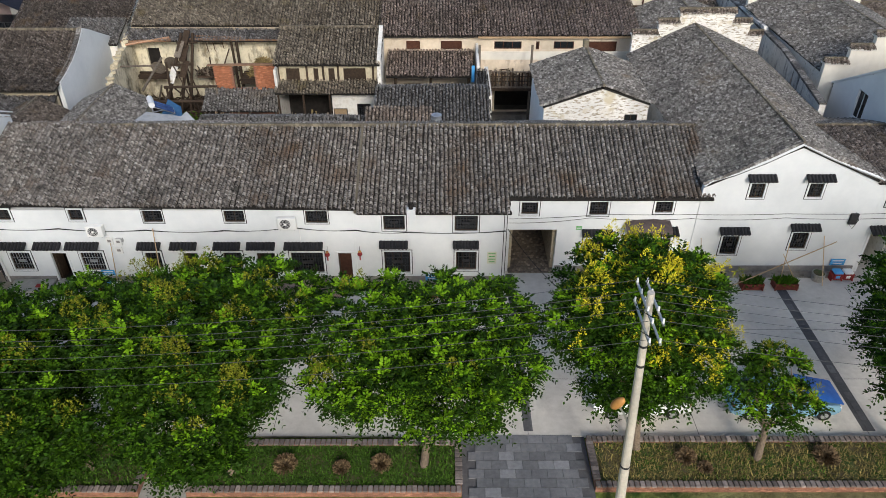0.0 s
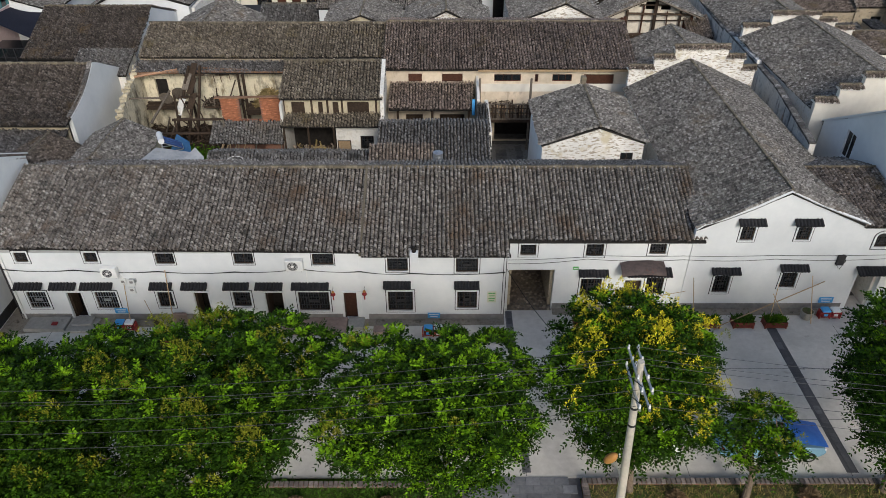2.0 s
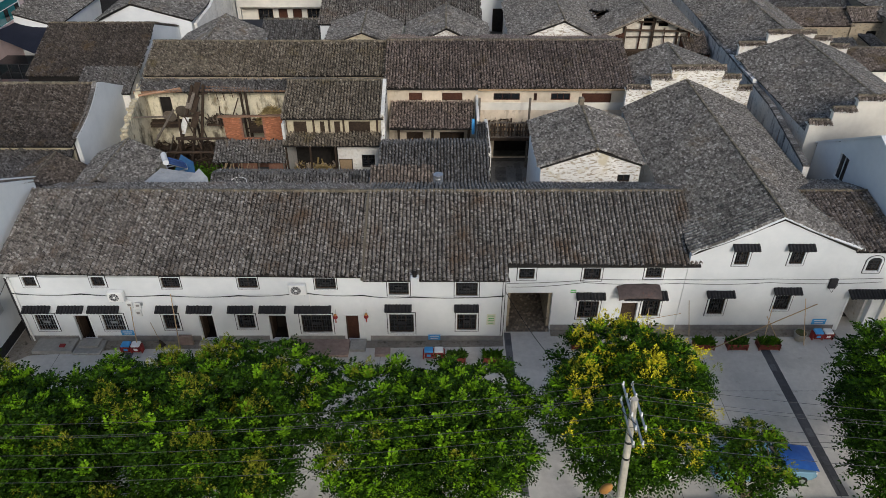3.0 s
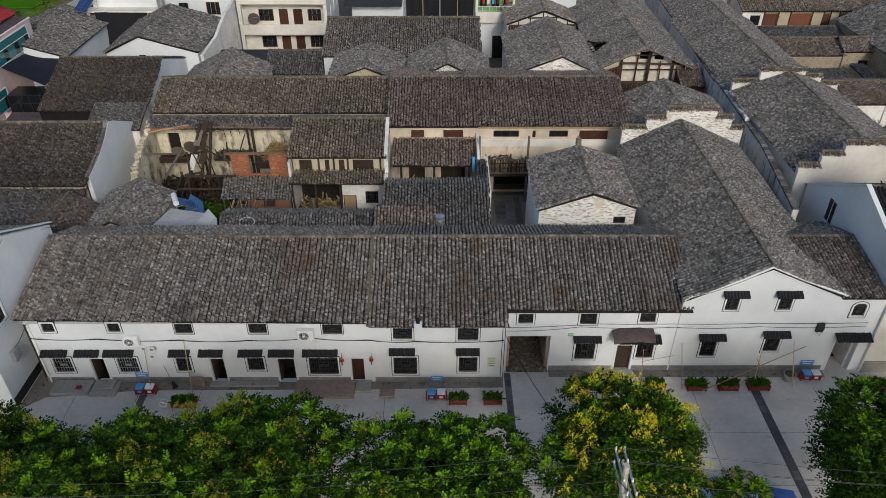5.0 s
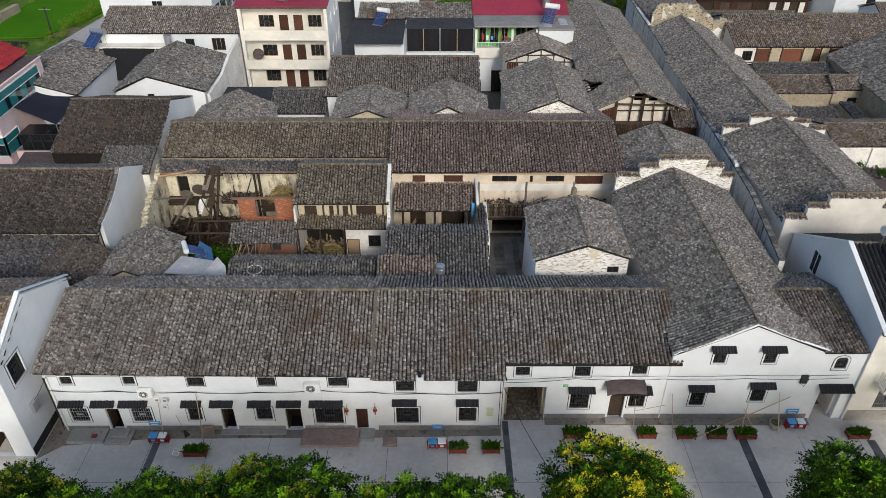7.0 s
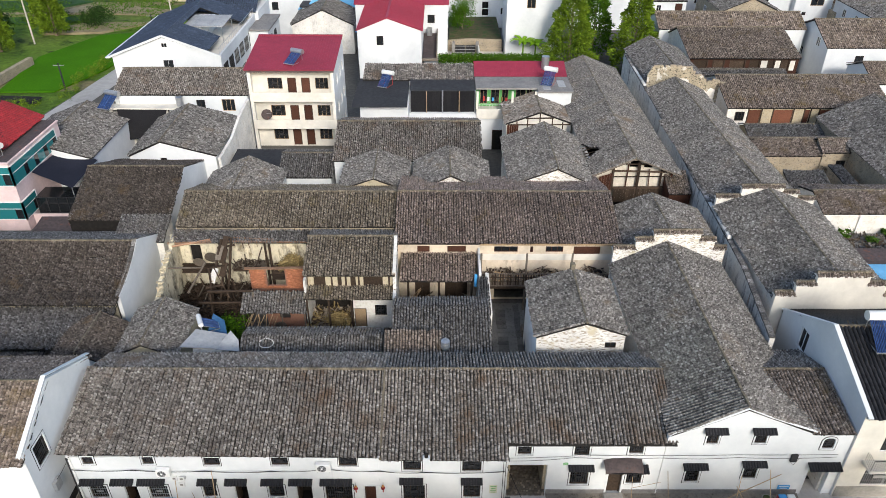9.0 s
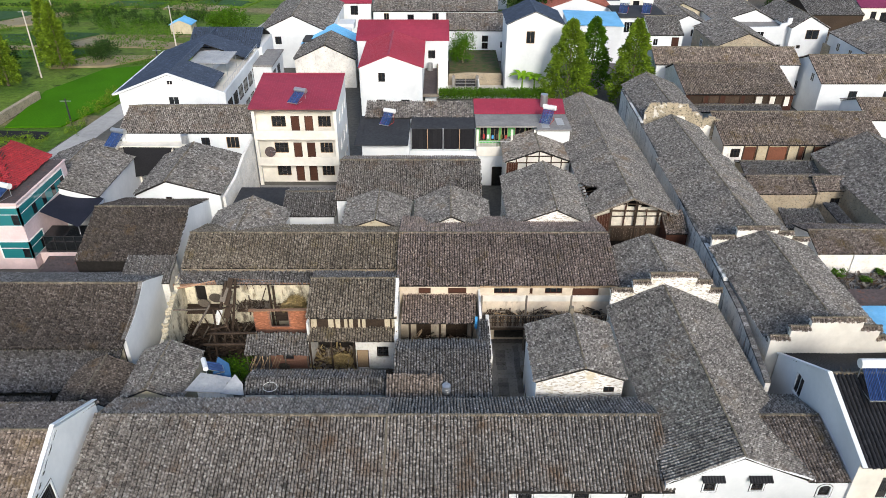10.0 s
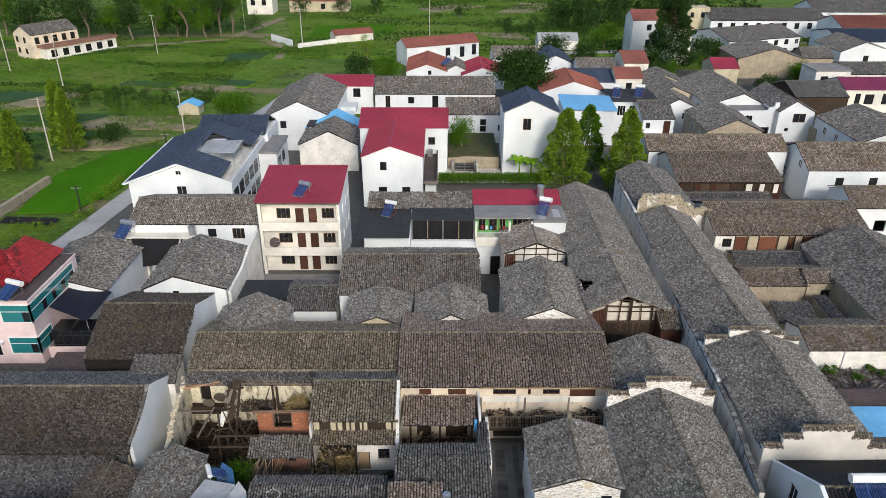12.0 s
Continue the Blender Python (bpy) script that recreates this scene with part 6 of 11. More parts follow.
stack("rubble_timber", "fallen grey rafters lying in the ruin", -20.8, 57.0, 0.0, 22, 2.8, 0.05, WOOD_DARK, (2.0, 1.2), 0.3)
stack("rubble_timber", "broken dark rafters on the ruin floor", -24.8, 57.4, 0.0, 26, 2.4, 0.05, WOOD_DARK, (1.6, 1.5), 0.3)
stack("timber_poles", "pale poles leaning before the lean-to", -17.6, 53.0, 0.0, 18, 2.5, 0.04, WOOD_PALE, (1.4, 0.2), 2.5, "poles")


def bush(name, label, x, y, z, r, h, n, mat, size=0.12, category="bush"):
    """A leafy bush: many small leaves in uneven clumps."""
    t = thing(name, (x, y, z), label, category)
    k = max(5, n // 90)
    c = rng.normal(0, 0.45, (k, 3)) * [r, r, h * 0.5] + [x, y, z + h * 0.55]
    c[:, 2] = np.maximum(c[:, 2], z + 0.15)
    P = c[rng.integers(0, k, n)] + rng.normal(0, 0.22, (n, 3)) * [r, r, h * 0.6]
    P[:, 2] = np.maximum(P[:, 2], z + 0.03)
    a = rng.normal(0, 1, (n, 3))
    a[:, 2] *= 0.5
    a *= size / np.linalg.norm(a, axis=1)[:, None]
    b = np.cross(a, rng.normal(0, 1, (n, 3)))
    b *= 0.5 * size / (np.linalg.norm(b, axis=1)[:, None] + 1e-9)
    V = np.stack([P - a, P - b, P + a, P + b], axis=1).reshape(-1, 3)
    arrays("leaves", V, np.arange(n)[:, None] * 4 + np.arange(4)[None], mat, t)
    return t


bush("bush", "dark green bush grown up beside the lean-to", -20.3, 52.4, 0.0, 1.5, 2.4, 2200, LEAF_MID)

# ---- small roofs right behind the row ----
lean_roof("kitchen_roof", "low kitchen annex with a grey tile roof", -5.5, -0.75, 44.75, 4.55, 47.0, 5.65, tiles=TILE_BROWN, walls=WHITE_OLD)
lean_roof("annex_roof", "long low annex with a dark grey tile roof", -5.0, 3.4, 45.3, 4.6, 49.9, 5.95, tiles=TILE_GREY, walls=WHITE_OLD)
lean_roof("annex_back", "back slope of the low annex roof", -5.0, 3.4, 52.3, 5.1, 49.9, 5.95, tiles=TILE_GREY, posts=False)
lean_roof("gate_roof", "small tiled coping roof beside the courtyard", 2.6, 3.5, 49.9, 5.3, 55.0, 5.35, tiles=TILE_GREY, posts=False)
wall_ob = wall("courtyard_wall", (3.35, 56.0), (3.35, 49.9), 0, 5.2, WHITE_OLD, None, 0.3)
tagged(wall_ob, "old white courtyard wall under a tiled coping", "wall", kind="structure")
lean_roof("shed_roof", "low shed with a dark grey tile roof", -17.6, -5.7, 46.3, 3.9, 47.6, 4.6, tiles=TILE_GREY, walls=WHITE_OLD)
lean_roof("shed_back", "back slope of a low shed roof", -17.6, -5.7, 49.6, 3.8, 47.62, 4.6, tiles=TILE_GREY, posts=False)
rod_t = thing("water_tank", (-0.45, 45.6, 4.9), "ribbed grey steel water tank on a roof", "tank")
bm = bmesh.new()
for i in range(6):
    add_rod(bm, (-0.45, 45.6, 4.9 + 0.13 * i), (-0.45, 45.6, 5.03 + 0.13 * i), 0.36 if i % 2 else 0.33, n=16)
add_rod(bm, (-0.45, 45.6, 5.68), (-0.45, 45.6, 5.78), 0.3, 0.1, n=16)
part("drum", bm, STEEL, rod_t)

# white house with patched plaster in the courtyard
gh = house_y("courtyard_house", "small white house with patched plaster gable and grey tile roof", 45.0, 52.6, 6.6, 6.55, 14.2, 6.75, 10.7, 8.0, walls=WHITE, tiles=TILE_GREY, front_mat=RUBBLE_PATCH, over=0.25, front=0.15, front_holes=((12.4, 13.3, 5.3, 5.9),))
window_unit(gh, (12.85, 45.15, 5.3), 0.9, 0.6, UX, OUT, bars=2)
box("ridge_finial", (10.5, 10.9, 52.3, 52.8, 8.0, 8.6), MORTAR, gh, "", 0.05)
for x, y, z in ((7.2, 49.5, 0), (7.25, 51.2, 0), (7.15, 53.4, 0)):
    t = box("storage_crate", (x - 0.4, x + 0.05, y - 0.5, y + 0.5, z, z + 0.8), BLUE_PAINT if y > 51 and y < 52 else WOOD_GREY, None, "", 0.02)
    tagged(t, "blue plastic crate against the house wall" if 51 < y < 52 else "grey wooden crate against the house wall", "crate")
hip = house_y("hip_house", "small house with a grey hipped tile roof behind the stepped wall", 58.3, 66.0, 16.3, 6.4, 26.0, 6.4, 20.9, 8.3, walls=WHITE_OLD, tiles=TILE_GREY, **GREY3)
stepped_wall("stepped_gable", "stepped horse-head gable wall of peeling plaster", 15.05, 25.3, 56.02, 0.0, ((15.05, 17.0, 7.75), (17.0, 18.55, 8.65), (18.55, 22.8, 9.45), (22.8, 24.2, 8.65), (24.2, 25.3, 7.75)), RUBBLE_PATCH)

# ---- houses on the left ----
def curved_gable_house():
    """An old house whose front roof sags between eaves and ridge, with a white gable wall that follows the curve."""
    x0, x1 = -62.0, -29.3
    h = thing("farm_house", (-45, 57, 0), "old house with a brown tile roof and a white curved gable", "house")
    line = ((50.75, 5.28), (52.4, 5.58), (54.2, 6.08), (56.0, 6.82), (57.6, 7.66))
    for (ya, za), (yb, zb) in zip(line, line[1:]):
        l = math.hypot(yb - ya, zb - za) + 0.02
        slope(h, (x0, ya, za), (1, 0, 0), (0, yb - ya, zb - za), [(0, 0), (x1 - x0, 0), (x1 - x0, l), (0, l)], TILE_DARK)
    l = math.hypot(6.2, 2.9)
    slope(h, (x0, 63.8, 4.82), (1, 0, 0), (0, -6.2, 2.9), [(0, 0), (x1 - x0, 0), (x1 - x0, l), (0, l)], TILE_GREY, row=0.25, channels=False)
    ridge_cap(h, (x0, 57.6, 7.74), (x1, 57.6, 7.74))
    wall("wall", (x0 + 0.1, 51.6), (x1 - 0.4, 51.6), 0, 5.25, EARTH, h, 0.3)
    wall("wall", (x1 - 0.4, 63.5), (x0 + 0.1, 63.5), 0, 4.6, WHITE_OLD, h, 0.3)
    wall("wall", (x0 + 0.4, 63.2), (x0 + 0.4, 51.9), 0, [(0, 4.6), (5.6, 7.3), (11.3, 5.2)], WHITE_OLD, h, 0.3)
    # rough blocks of the eaves course, mortared under the tiles
    block = shared("eaves_block", (-0.36, 0.36, -0.10, 0.12, -0.17, 0.17), EARTH, 0.03)
    for i in range(40):
        piece("eaves_block", block, pose(x1 - 0.9 - 0.80 * i, 51.5 + random.uniform(-0.04, 0.03), 4.98 + random.uniform(-0.03, 0.03), 0, random.uniform(-3, 3), random.uniform(-3, 3)), h)
    prof = [(0, 5.5), (0.6, 5.62), (1.6, 5.85), (2.6, 6.15), (3.6, 6.58), (4.4, 7.0), (5.1, 7.42), (5.7, 7.82), (6.5, 7.5), (8.1, 6.7), (11.2, 5.2)]
    wall("gable_wall", (-29.25, 51.9), (-29.25, 63.1), 0, prof, WHITE, h, 0.35, label="white gable wall with a curved coping")
    bm = bmesh.new()
    for (a, za), (b, zb) in zip(prof, prof[1:]):
        add_beam(bm, (-29.46, 51.9 + a, za + 0.05), (-29.46, 51.9 + b, zb + 0.05), 0.34, 0.10)
    tagged(part("coping", bm, TILE_GREY, h), kind="stuff")
    slope(h, (x0, 47.6, 3.0), (1, 0, 0), (0, 3.9, 1.6), [(0, 0), (32.4, 0), (32.4, 4.2), (0, 4.2)], TILE_SLATE)
    return h


curved_gable_house()
house_y("low_wing", "low wing with a dark grey tile roof", 44.9, 50.4, -33.2, 3.7, -28.0, 3.7, -30.4, 4.95, walls=WHITE_OLD, tiles=TILE_DARK)
house_y("low_house", "low house with sagging grey tile roof beside the ruin", 45.6, 52.1, -27.9, 4.0, -22.4, 4.0, -25.3, 5.25, walls=EARTH, tiles=TILE_GREY)
lean_roof("lower_roof", "long low back roof of grey tiles", -46.0, -33.4, 42.6, 3.6, 45.6, 4.4, tiles=TILE_DARK, walls=WHITE_OLD)
# Front wall takes the room black: shade below the eaves is painted on.
ph = house_x("brown_roof_house", "house with a brown tile roof and a white end gable", -40.0, -29.3, 65.5, 5.15, 72.6, 8.05, 80.0, 5.3, walls=WHITE, tiles=TILE_DARK, front_mat=DARK_ROOM, over=0.3, side=0.05, parapet=0.12)
lean_roof("side_roof", "small grey tile roof beside the white gable", -33.6, -28.5, 61.2, 5.2, 64.6, 6.5, tiles=TILE_GREY, walls=WHITE_OLD)
qh = house_y("white_gable_house", "white house with a grey tile roof and a crumbling side wall", 79.0, 91.0, -38.5, 6.2, -27.6, 6.3, -34.2, 8.15, walls=WHITE, tiles=TILE_GREY, front_holes=((-34.6, -33.8, 5.4, 5.9),), **FAR)
window_unit(qh, (-34.2, 79.2, 5.4), 0.8, 0.5, UX, OUT)
w = wall("crumbling_wall", (-27.3, 79.2), (-26.6, 92.5), 0, [(0, 5.9), (5, 6.3), (9, 7.6), (13.2, 8.2)], WHITE_OLD, None, 0.35)
tagged(w, "tall weathered party wall streaked with moss", "wall", kind="structure")
house_y("grey_roof_house", "low house with a dark grey tile roof", 80.5, 95.0, -55.0, 4.9, -43.4, 5.2, -49.6, 7.0, walls=WHITE, tiles=TILE_GREY, **FAR)
house_y("small_hip_house", "small house with a grey tile roof", 66.8, 75.0, -27.0, 6.2, -18.4, 6.3, -22.6, 8.2, walls=WHITE_OLD, tiles=TILE_GREY, **GREY3)
house_x("low_back_house", "low white back house with grey tiles", -20.2, -13.6, 76.5, 4.6, 80.5, 6.0, 84.0, 4.8, walls=WHITE, tiles=TILE_GREY, front_holes=((-16.6, -15.6, 0.02, 2.4),), **GREY3)
fr = box("flat_roof", (-26.6, -20.4, 77.0, 84.0, 4.6, 4.85), BLACK_SHEET, None, "", 0.02)
tagged(fr, "dark felt flat roof over a shed", "roof")
box("wall", (-26.4, -20.6, 77.2, 83.8, 0.0, 4.595), WHITE_OLD, fr)
t = thing("washing_place", (-17.8, 75.5, 0), "low white tiled wash basin wall", "basin")
bm = bmesh.new()
for e in ((-18.6, -17.0, 74.6, 74.8, 0, 1.1), (-18.6, -18.4, 74.8, 76.2, 0, 1.1), (-17.2, -17.0, 74.8, 76.2, 0, 1.1)):
    add_box(bm, *e)
part("basin_wall", bm, WHITE, t)
t = rod("water_vat", (-19.4, 75.2, 0), (-19.4, 75.2, 0.9), 0.42, WOOD_GREY, None, r1=0.5, n=16)
tagged(t, "brown earthenware water vat", "vat")
t = rod("blue_barrel", (-14.6, 75.6, 0), (-14.6, 75.6, 0.9), 0.4, BLUE_PAINT, None, n=16)
tagged(t, "blue plastic barrel by the low house", "barrel")

# ---- houses behind the hall ----
bb = house_x("middle_house", "house with a brown-grey tile roof and white eaves wall", -13.7, 4.1, 77.3, 6.4, 84.1, 8.65, 90.0, 6.6, walls=WHITE, tiles=TILE, front_holes=((-9.8, -8.4, 4.6, 5.6), (-3.6, -2.4, 4.6, 5.6)), **GREY3)
for x, ww in ((-9.1, 1.4), (-3.0, 1.2)):
    window_unit(bb, (x, 77.6, 4.6), ww, 1.0, UX, OUT)
house_y("gable_annex", "small house with a cream stone gable and grey tiles", 69.3, 77.0, -4.0, 6.6, 4.7, 6.6, 0.2, 8.65, walls=RUBBLE_PATCH, tiles=TILE_GREY, **GREY3)
house_y("gable_annex", "small house with an earth gable and grey tiles", 69.6, 77.0, -12.0, 6.75, -4.4, 6.6, -8.1, 8.15, walls=EARTH, tiles=TILE_GREY, **GREY3)
house_y("stone_gable_house", "house with a patched stone gable and grey tile roof", 69.8, 82.5, 6.5, 7.2, 15.8, 7.3, 11.75, 9.2, walls=RUBBLE_PATCH, tiles=TILE_GREY, **GREY3)


def timber_gable_house():
    """The long roof beside the lane, its front gable an open timber frame."""
    h = thing("long_lane_house", (21, 92, 0), "long grey tile roof with an open timber-framed gable", "house")
    xl, xr, xt, zt = 16.2, 26.3, 20.9, 8.9
    y0, y1 = 73.0, 109.5
    L = y1 - y0
    ll = math.hypot(xt - xl, zt - 6.7)
    # the slope away from the lane has a hole near its eaves, broken through to the rafters
    slope(h, (xl, y0, 6.7), (0, 1, 0), (xt - xl, 0, zt - 6.7), [(0, 0), (4.2, 0), (4.4, 0.7), (4.9, 1.3), (5.3, 2.1), (6.2, 1.7), (6.9, 0.9), (8.3, 0.5), (8.6, 0), (L, 0), (L, ll), (0, ll)], TILE_GREY)
    for k in range(5):
        y = 77.5 + 0.75 * k
        beam("bare_rafter", (xl + 0.1, y, 6.55), (xl + 2.4, y + random.uniform(-0.15, 0.5), 7.5 - 0.25 * (k % 3)), 0.09, WOOD_DARK, h)
    # black sheet added under the roof hole as the loft's shade
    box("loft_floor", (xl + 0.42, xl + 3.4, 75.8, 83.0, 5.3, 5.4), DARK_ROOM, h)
    ll = math.hypot(xr - xt, zt - 6.8)
    slope(h, (xr, y0, 6.8), (0, 1, 0), (xt - xr, 0, zt - 6.8), [(0, 0), (L, 0), (L, ll), (0, ll)], TILE_GREY)
    ridge_cap(h, (xt, y0, zt), (xt, y1, zt))
    wall("wall", (xr - 0.4, y0 + 0.8), (xr - 0.4, y1), 0, 6.6, WHITE_OLD, h, 0.3)
    wall("wall", (xl + 0.4, y1), (xl + 0.4, y0 + 0.8), 0, 6.5, WHITE_OLD, h, 0.3)
    wall("wall", (xr, y1), (xl, y1), 0, [(0, 6.6), (xr - xt, 8.7), (xr - xl, 6.5)], WHITE_OLD, h, 0.3)
    wall("wall", (xl + 0.4, 74.0), (xr - 0.4, 74.0), 3.2, [(0, 6.5), (xt - xl - 0.4, 8.6), (xr - xl - 0.8, 6.5)], GABLE_PLASTER, h, 0.15, [(4.0, 5.0, 7.3, 8.1), (5.6, 6.6, 7.25, 7.75), (7.2, 8.2, 3.5, 4.6)])
    # second wall in room black paints the shade behind the open frame
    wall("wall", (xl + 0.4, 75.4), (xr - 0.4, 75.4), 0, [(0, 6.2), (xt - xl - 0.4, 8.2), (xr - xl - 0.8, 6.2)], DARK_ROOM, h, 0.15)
    # uneven frame: a stout middle post, thin studs, sagging rails
    for x, z0, z1, w, m in ((18.75, 3.0, 7.3, 0.22, WOOD_DARK), (20.3, 4.9, 7.9, 0.12, WOOD_RED), (21.6, 2.2, 8.7, 0.28, WOOD_DARK), (22.95, 4.9, 7.2, 0.11, WOOD_RED), (24.2, 3.3, 7.2, 0.17, WOOD_DARK), (25.45, 3.2, 6.9, 0.2, WOOD_RED)):
        beam("stud", (x, 73.7, z0), (x + random.uniform(-0.12, 0.12), 73.75, z1), w, m, h)
    for xa, za, xb, zb, w in ((18.7, 7.0, 25.5, 6.85, 0.17), (20.0, 7.85, 22.9, 7.8, 0.12), (18.9, 6.25, 25.4, 6.3, 0.10), (18.8, 4.85, 25.7, 4.9, 0.22), (18.9, 3.1, 25.8, 3.2, 0.18)):
        beam("rail", (xa, 73.68, za), (xb, 73.68, zb), w, WOOD_DARK, h)
    for i in range(22):
        x = 19.0 + 0.3 * i
        box("skirt_board", (x, x + 0.285, 73.60, 73.64, 3.2 + random.uniform(-0.12, 0.12), 4.75), WOOD_DARK, h)
    for i in range(5):
        x = 17.2 + 0.3 * i
        box("wing_board", (x, x + 0.27, 73.62, 73.66, 2.6 + random.uniform(-0.3, 0.3), 6.3 + 0.1 * i), WOOD_RED, h)
    for i in range(4):
        x = 25.6 + 0.24 * i
        box("loose_board", (x, x + 0.2, 73.5, 73.54, 3.4 + random.uniform(-0.2, 0.4), 6.2 - 0.35 * i), WOOD_PALE if i % 2 else WOOD_RED, h)
    for s, x in ((-1, xl), (1, xr)):
        beam("barge_rafter", (x, 73.05, 6.62), (xt, 73.05, 8.8), 0.12, WOOD_GREY, h)
    return h


timber_gable_house()
lean_roof("side_lean_to", "small brown lean-to roof beside the timber gable", 24.6, 27.2, 71.0, 5.4, 74.5, 6.6, tiles=TILE_BROWN, walls=WOOD_RED)
sg = house_y("small_timber_gable", "small house with a cream timber-framed gable", 88.5, 96.0, 7.5, 6.4, 16.6, 6.5, 12.2, 8.1, walls=CREAM, tiles=TILE, **FAR)
for x, z1 in ((9.2, 6.7), (10.5, 7.2), (12.2, 7.8), (13.8, 7.2), (15.2, 6.7)):
    beam("stud", (x, 88.62, 3.6), (x + random.uniform(-0.08, 0.08), 88.62, z1), 0.13, WOOD_DARK if x > 9.5 else WOOD_RED, sg)
for xa, xb, z in ((8.0, 16.2, 6.25), (8.2, 16.0, 5.1), (10.3, 14.0, 7.15)):
    beam("rail", (xa, 88.6, z), (xb, 88.6, z + 0.06), 0.13, WOOD_DARK, sg)
for i in range(5):
    box("board", (7.9 + 0.3 * i, 8.17 + 0.3 * i, 88.52, 88.56, 3.4, 6.2), WOOD_RED, sg)


def lane_wall():
    """The tall rain-stained wall along the lane."""
    pts = [(25.15, 44.5), (26.2, 54.0), (27.25, 69.3), (28.5, 94.3), (29.3, 117.0)]
    h = thing("lane_wall", (27, 80, 0), "tall white lane wall streaked black by rain", "wall", kind="structure")
    for (a, b), (za, zb) in zip(zip(pts, pts[1:]), ((6.9, 7.3), (7.3, 6.9), (6.7, 6.9), (6.9, 6.8))):
        n = math.hypot(b[0] - a[0], b[1] - a[1])
        wall("wall", a, b, 0, [(0, za), (n * 0.3, za - 0.1), (n * 0.32, za + 0.25), (n, zb)], LANE_WALL, h, -0.4)
        # broken tile coping
        ridge_cap(h, (a[0] + 0.2, a[1], za + 0.05), (b[0] + 0.2, b[1], zb + 0.05), TILE_GREY, w=0.46, h=0.07, seg=0.5)
    return h


lane_wall()

# ---- houses right of the lane ----
def step_house():
    h = house_y("stepped_house", "large house with grey tiles between two stepped gables", 48.7, 64.6, 26.9, 7.5, 37.3, 7.6, 32.2, 9.6, walls=WHITE_OLD, tiles=TILE_GREY, over=0.2, **GREY3)
    return h


step_house()
stepped_wall("stepped_gable", "cream stepped horse-head gable wall with tiled caps", 26.7, 37.6, 48.2, 0.0, ((26.7, 28.2, 8.3), (28.2, 29.7, 9.3), (29.7, 34.0, 10.2), (34.0, 35.6, 9.3), (35.6, 37.6, 8.3)), CREAM)
stepped_wall("stepped_gable", "low stepped gable wall of weathered plaster", 27.2, 37.2, 64.7, 0.0, ((27.2, 29.6, 8.4), (29.6, 33.8, 9.5), (33.8, 35.4, 8.9), (35.4, 37.2, 8.2)), WHITE_OLD)
house_y("lane_house", "long old house with a grey tile roof along the lane", 65.3, 88.5, 27.6, 6.9, 37.2, 7.0, 32.4, 9.0, walls=WHITE_OLD, tiles=TILE_GREY, **GREY3)
house_y("lane_house", "old house with a grey tile roof and a broken end wall", 89.2, 100.0, 28.6, 6.9, 37.0, 6.8, 32.6, 8.8, walls=STONE, tiles=TILE_GREY, **GREY3)
house_y("end_house", "house with a mossy grey tile roof at the lane's end", 103.2, 119.0, 29.6, 7.0, 38.6, 7.2, 33.6, 9.2, walls=WHITE_OLD, tiles=TILE_GREY, **FAR)
bw = thing("broken_end_wall", (33.5, 101, 0), "broken gable wall of bare stone with a plaster patch", "wall", kind="structure")


def ragged(n, pts, rough=0.18):
    """A broken wall top through the given (s, z) pairs."""
    out = []
    for k in range(n + 1):
        s = pts[0][0] + (pts[-1][0] - pts[0][0]) * k / n
        out.append((s, float(np.interp(s, [p[0] for p in pts], [p[1] for p in pts])) + random.uniform(-rough, rough)))
    return out


wall("stone_wall", (29.4, 102.35), (40.2, 100.4), 0, ragged(44, [(0, 8.4), (0.5, 9.4), (3.0, 9.7), (6.2, 9.6), (6.6, 8.4), (7.6, 8.7), (8.4, 7.5), (9.4, 8.0), (11.0, 7.8)]), RUIN_STONE, bw, 0.5)
wall("plaster_patch", (33.2, 101.63), (35.9, 101.14), 4.6, ragged(20, [(0, 6.4), (0.5, 8.1), (1.9, 8.0), (2.2, 6.9), (2.75, 6.2)], 0.12), WHITE_OLD, bw, 0.05, label="old white plaster patch")
wall("plaster_patch", (36.2, 101.09), (39.0, 100.58), 3.6, ragged(20, [(0, 6.0), (0.6, 6.6), (1.7, 6.3), (2.1, 7.0), (2.8, 6.7)], 0.15), WHITE_OLD, bw, 0.05)
for k in range(40):
    s = random.uniform(0.3, 10.4)
    x, y = 29.4 + s * 0.984, 102.5 - s * 0.178
    z = float(np.interp(s, (0, 0.5, 3.0, 6.2, 6.6, 7.6, 8.4, 9.4, 11.0), (8.4, 9.4, 9.7, 9.6, 8.4, 8.7, 7.5, 8.0, 7.8)))
    w = random.uniform(0.14, 0.34)
    box("stone", (x - w, x + w, y - 0.02, y + 0.34, z - 0.25, z + random.uniform(0.1, 0.26)), STONE, bw, "", 0.05)
rd = house_x("front_lean_to", "narrow grey tile roof below the dark timber front", 39.3, 54.4, 109.9, 4.6, 112.6, 5.7, 113.6, 5.5, walls=STONE, tiles=TILE_GREY, **GREY3)
wl = wall("garden_wall", (40.6, 67.4), (62.0, 67.4), 0, 4.7, WHITE_OLD, None, 0.3)
tagged(wl, "old cream courtyard wall with peeling plaster", "wall", kind="structure")
house_x("wall_house", "low house with a brown tile roof behind the courtyard wall", 40.2, 64.0, 67.2, 5.1, 70.6, 6.2, 74.0, 5.1, walls=WHITE_OLD, tiles=TILE_BROWN, **GREY3)
lean_roof("dark_shed", "low dark tiled shed roof", 37.8, 39.2, 50.0, 4.0, 66.0, 4.8, tiles=TILE_DARK, walls=WHITE_OLD)
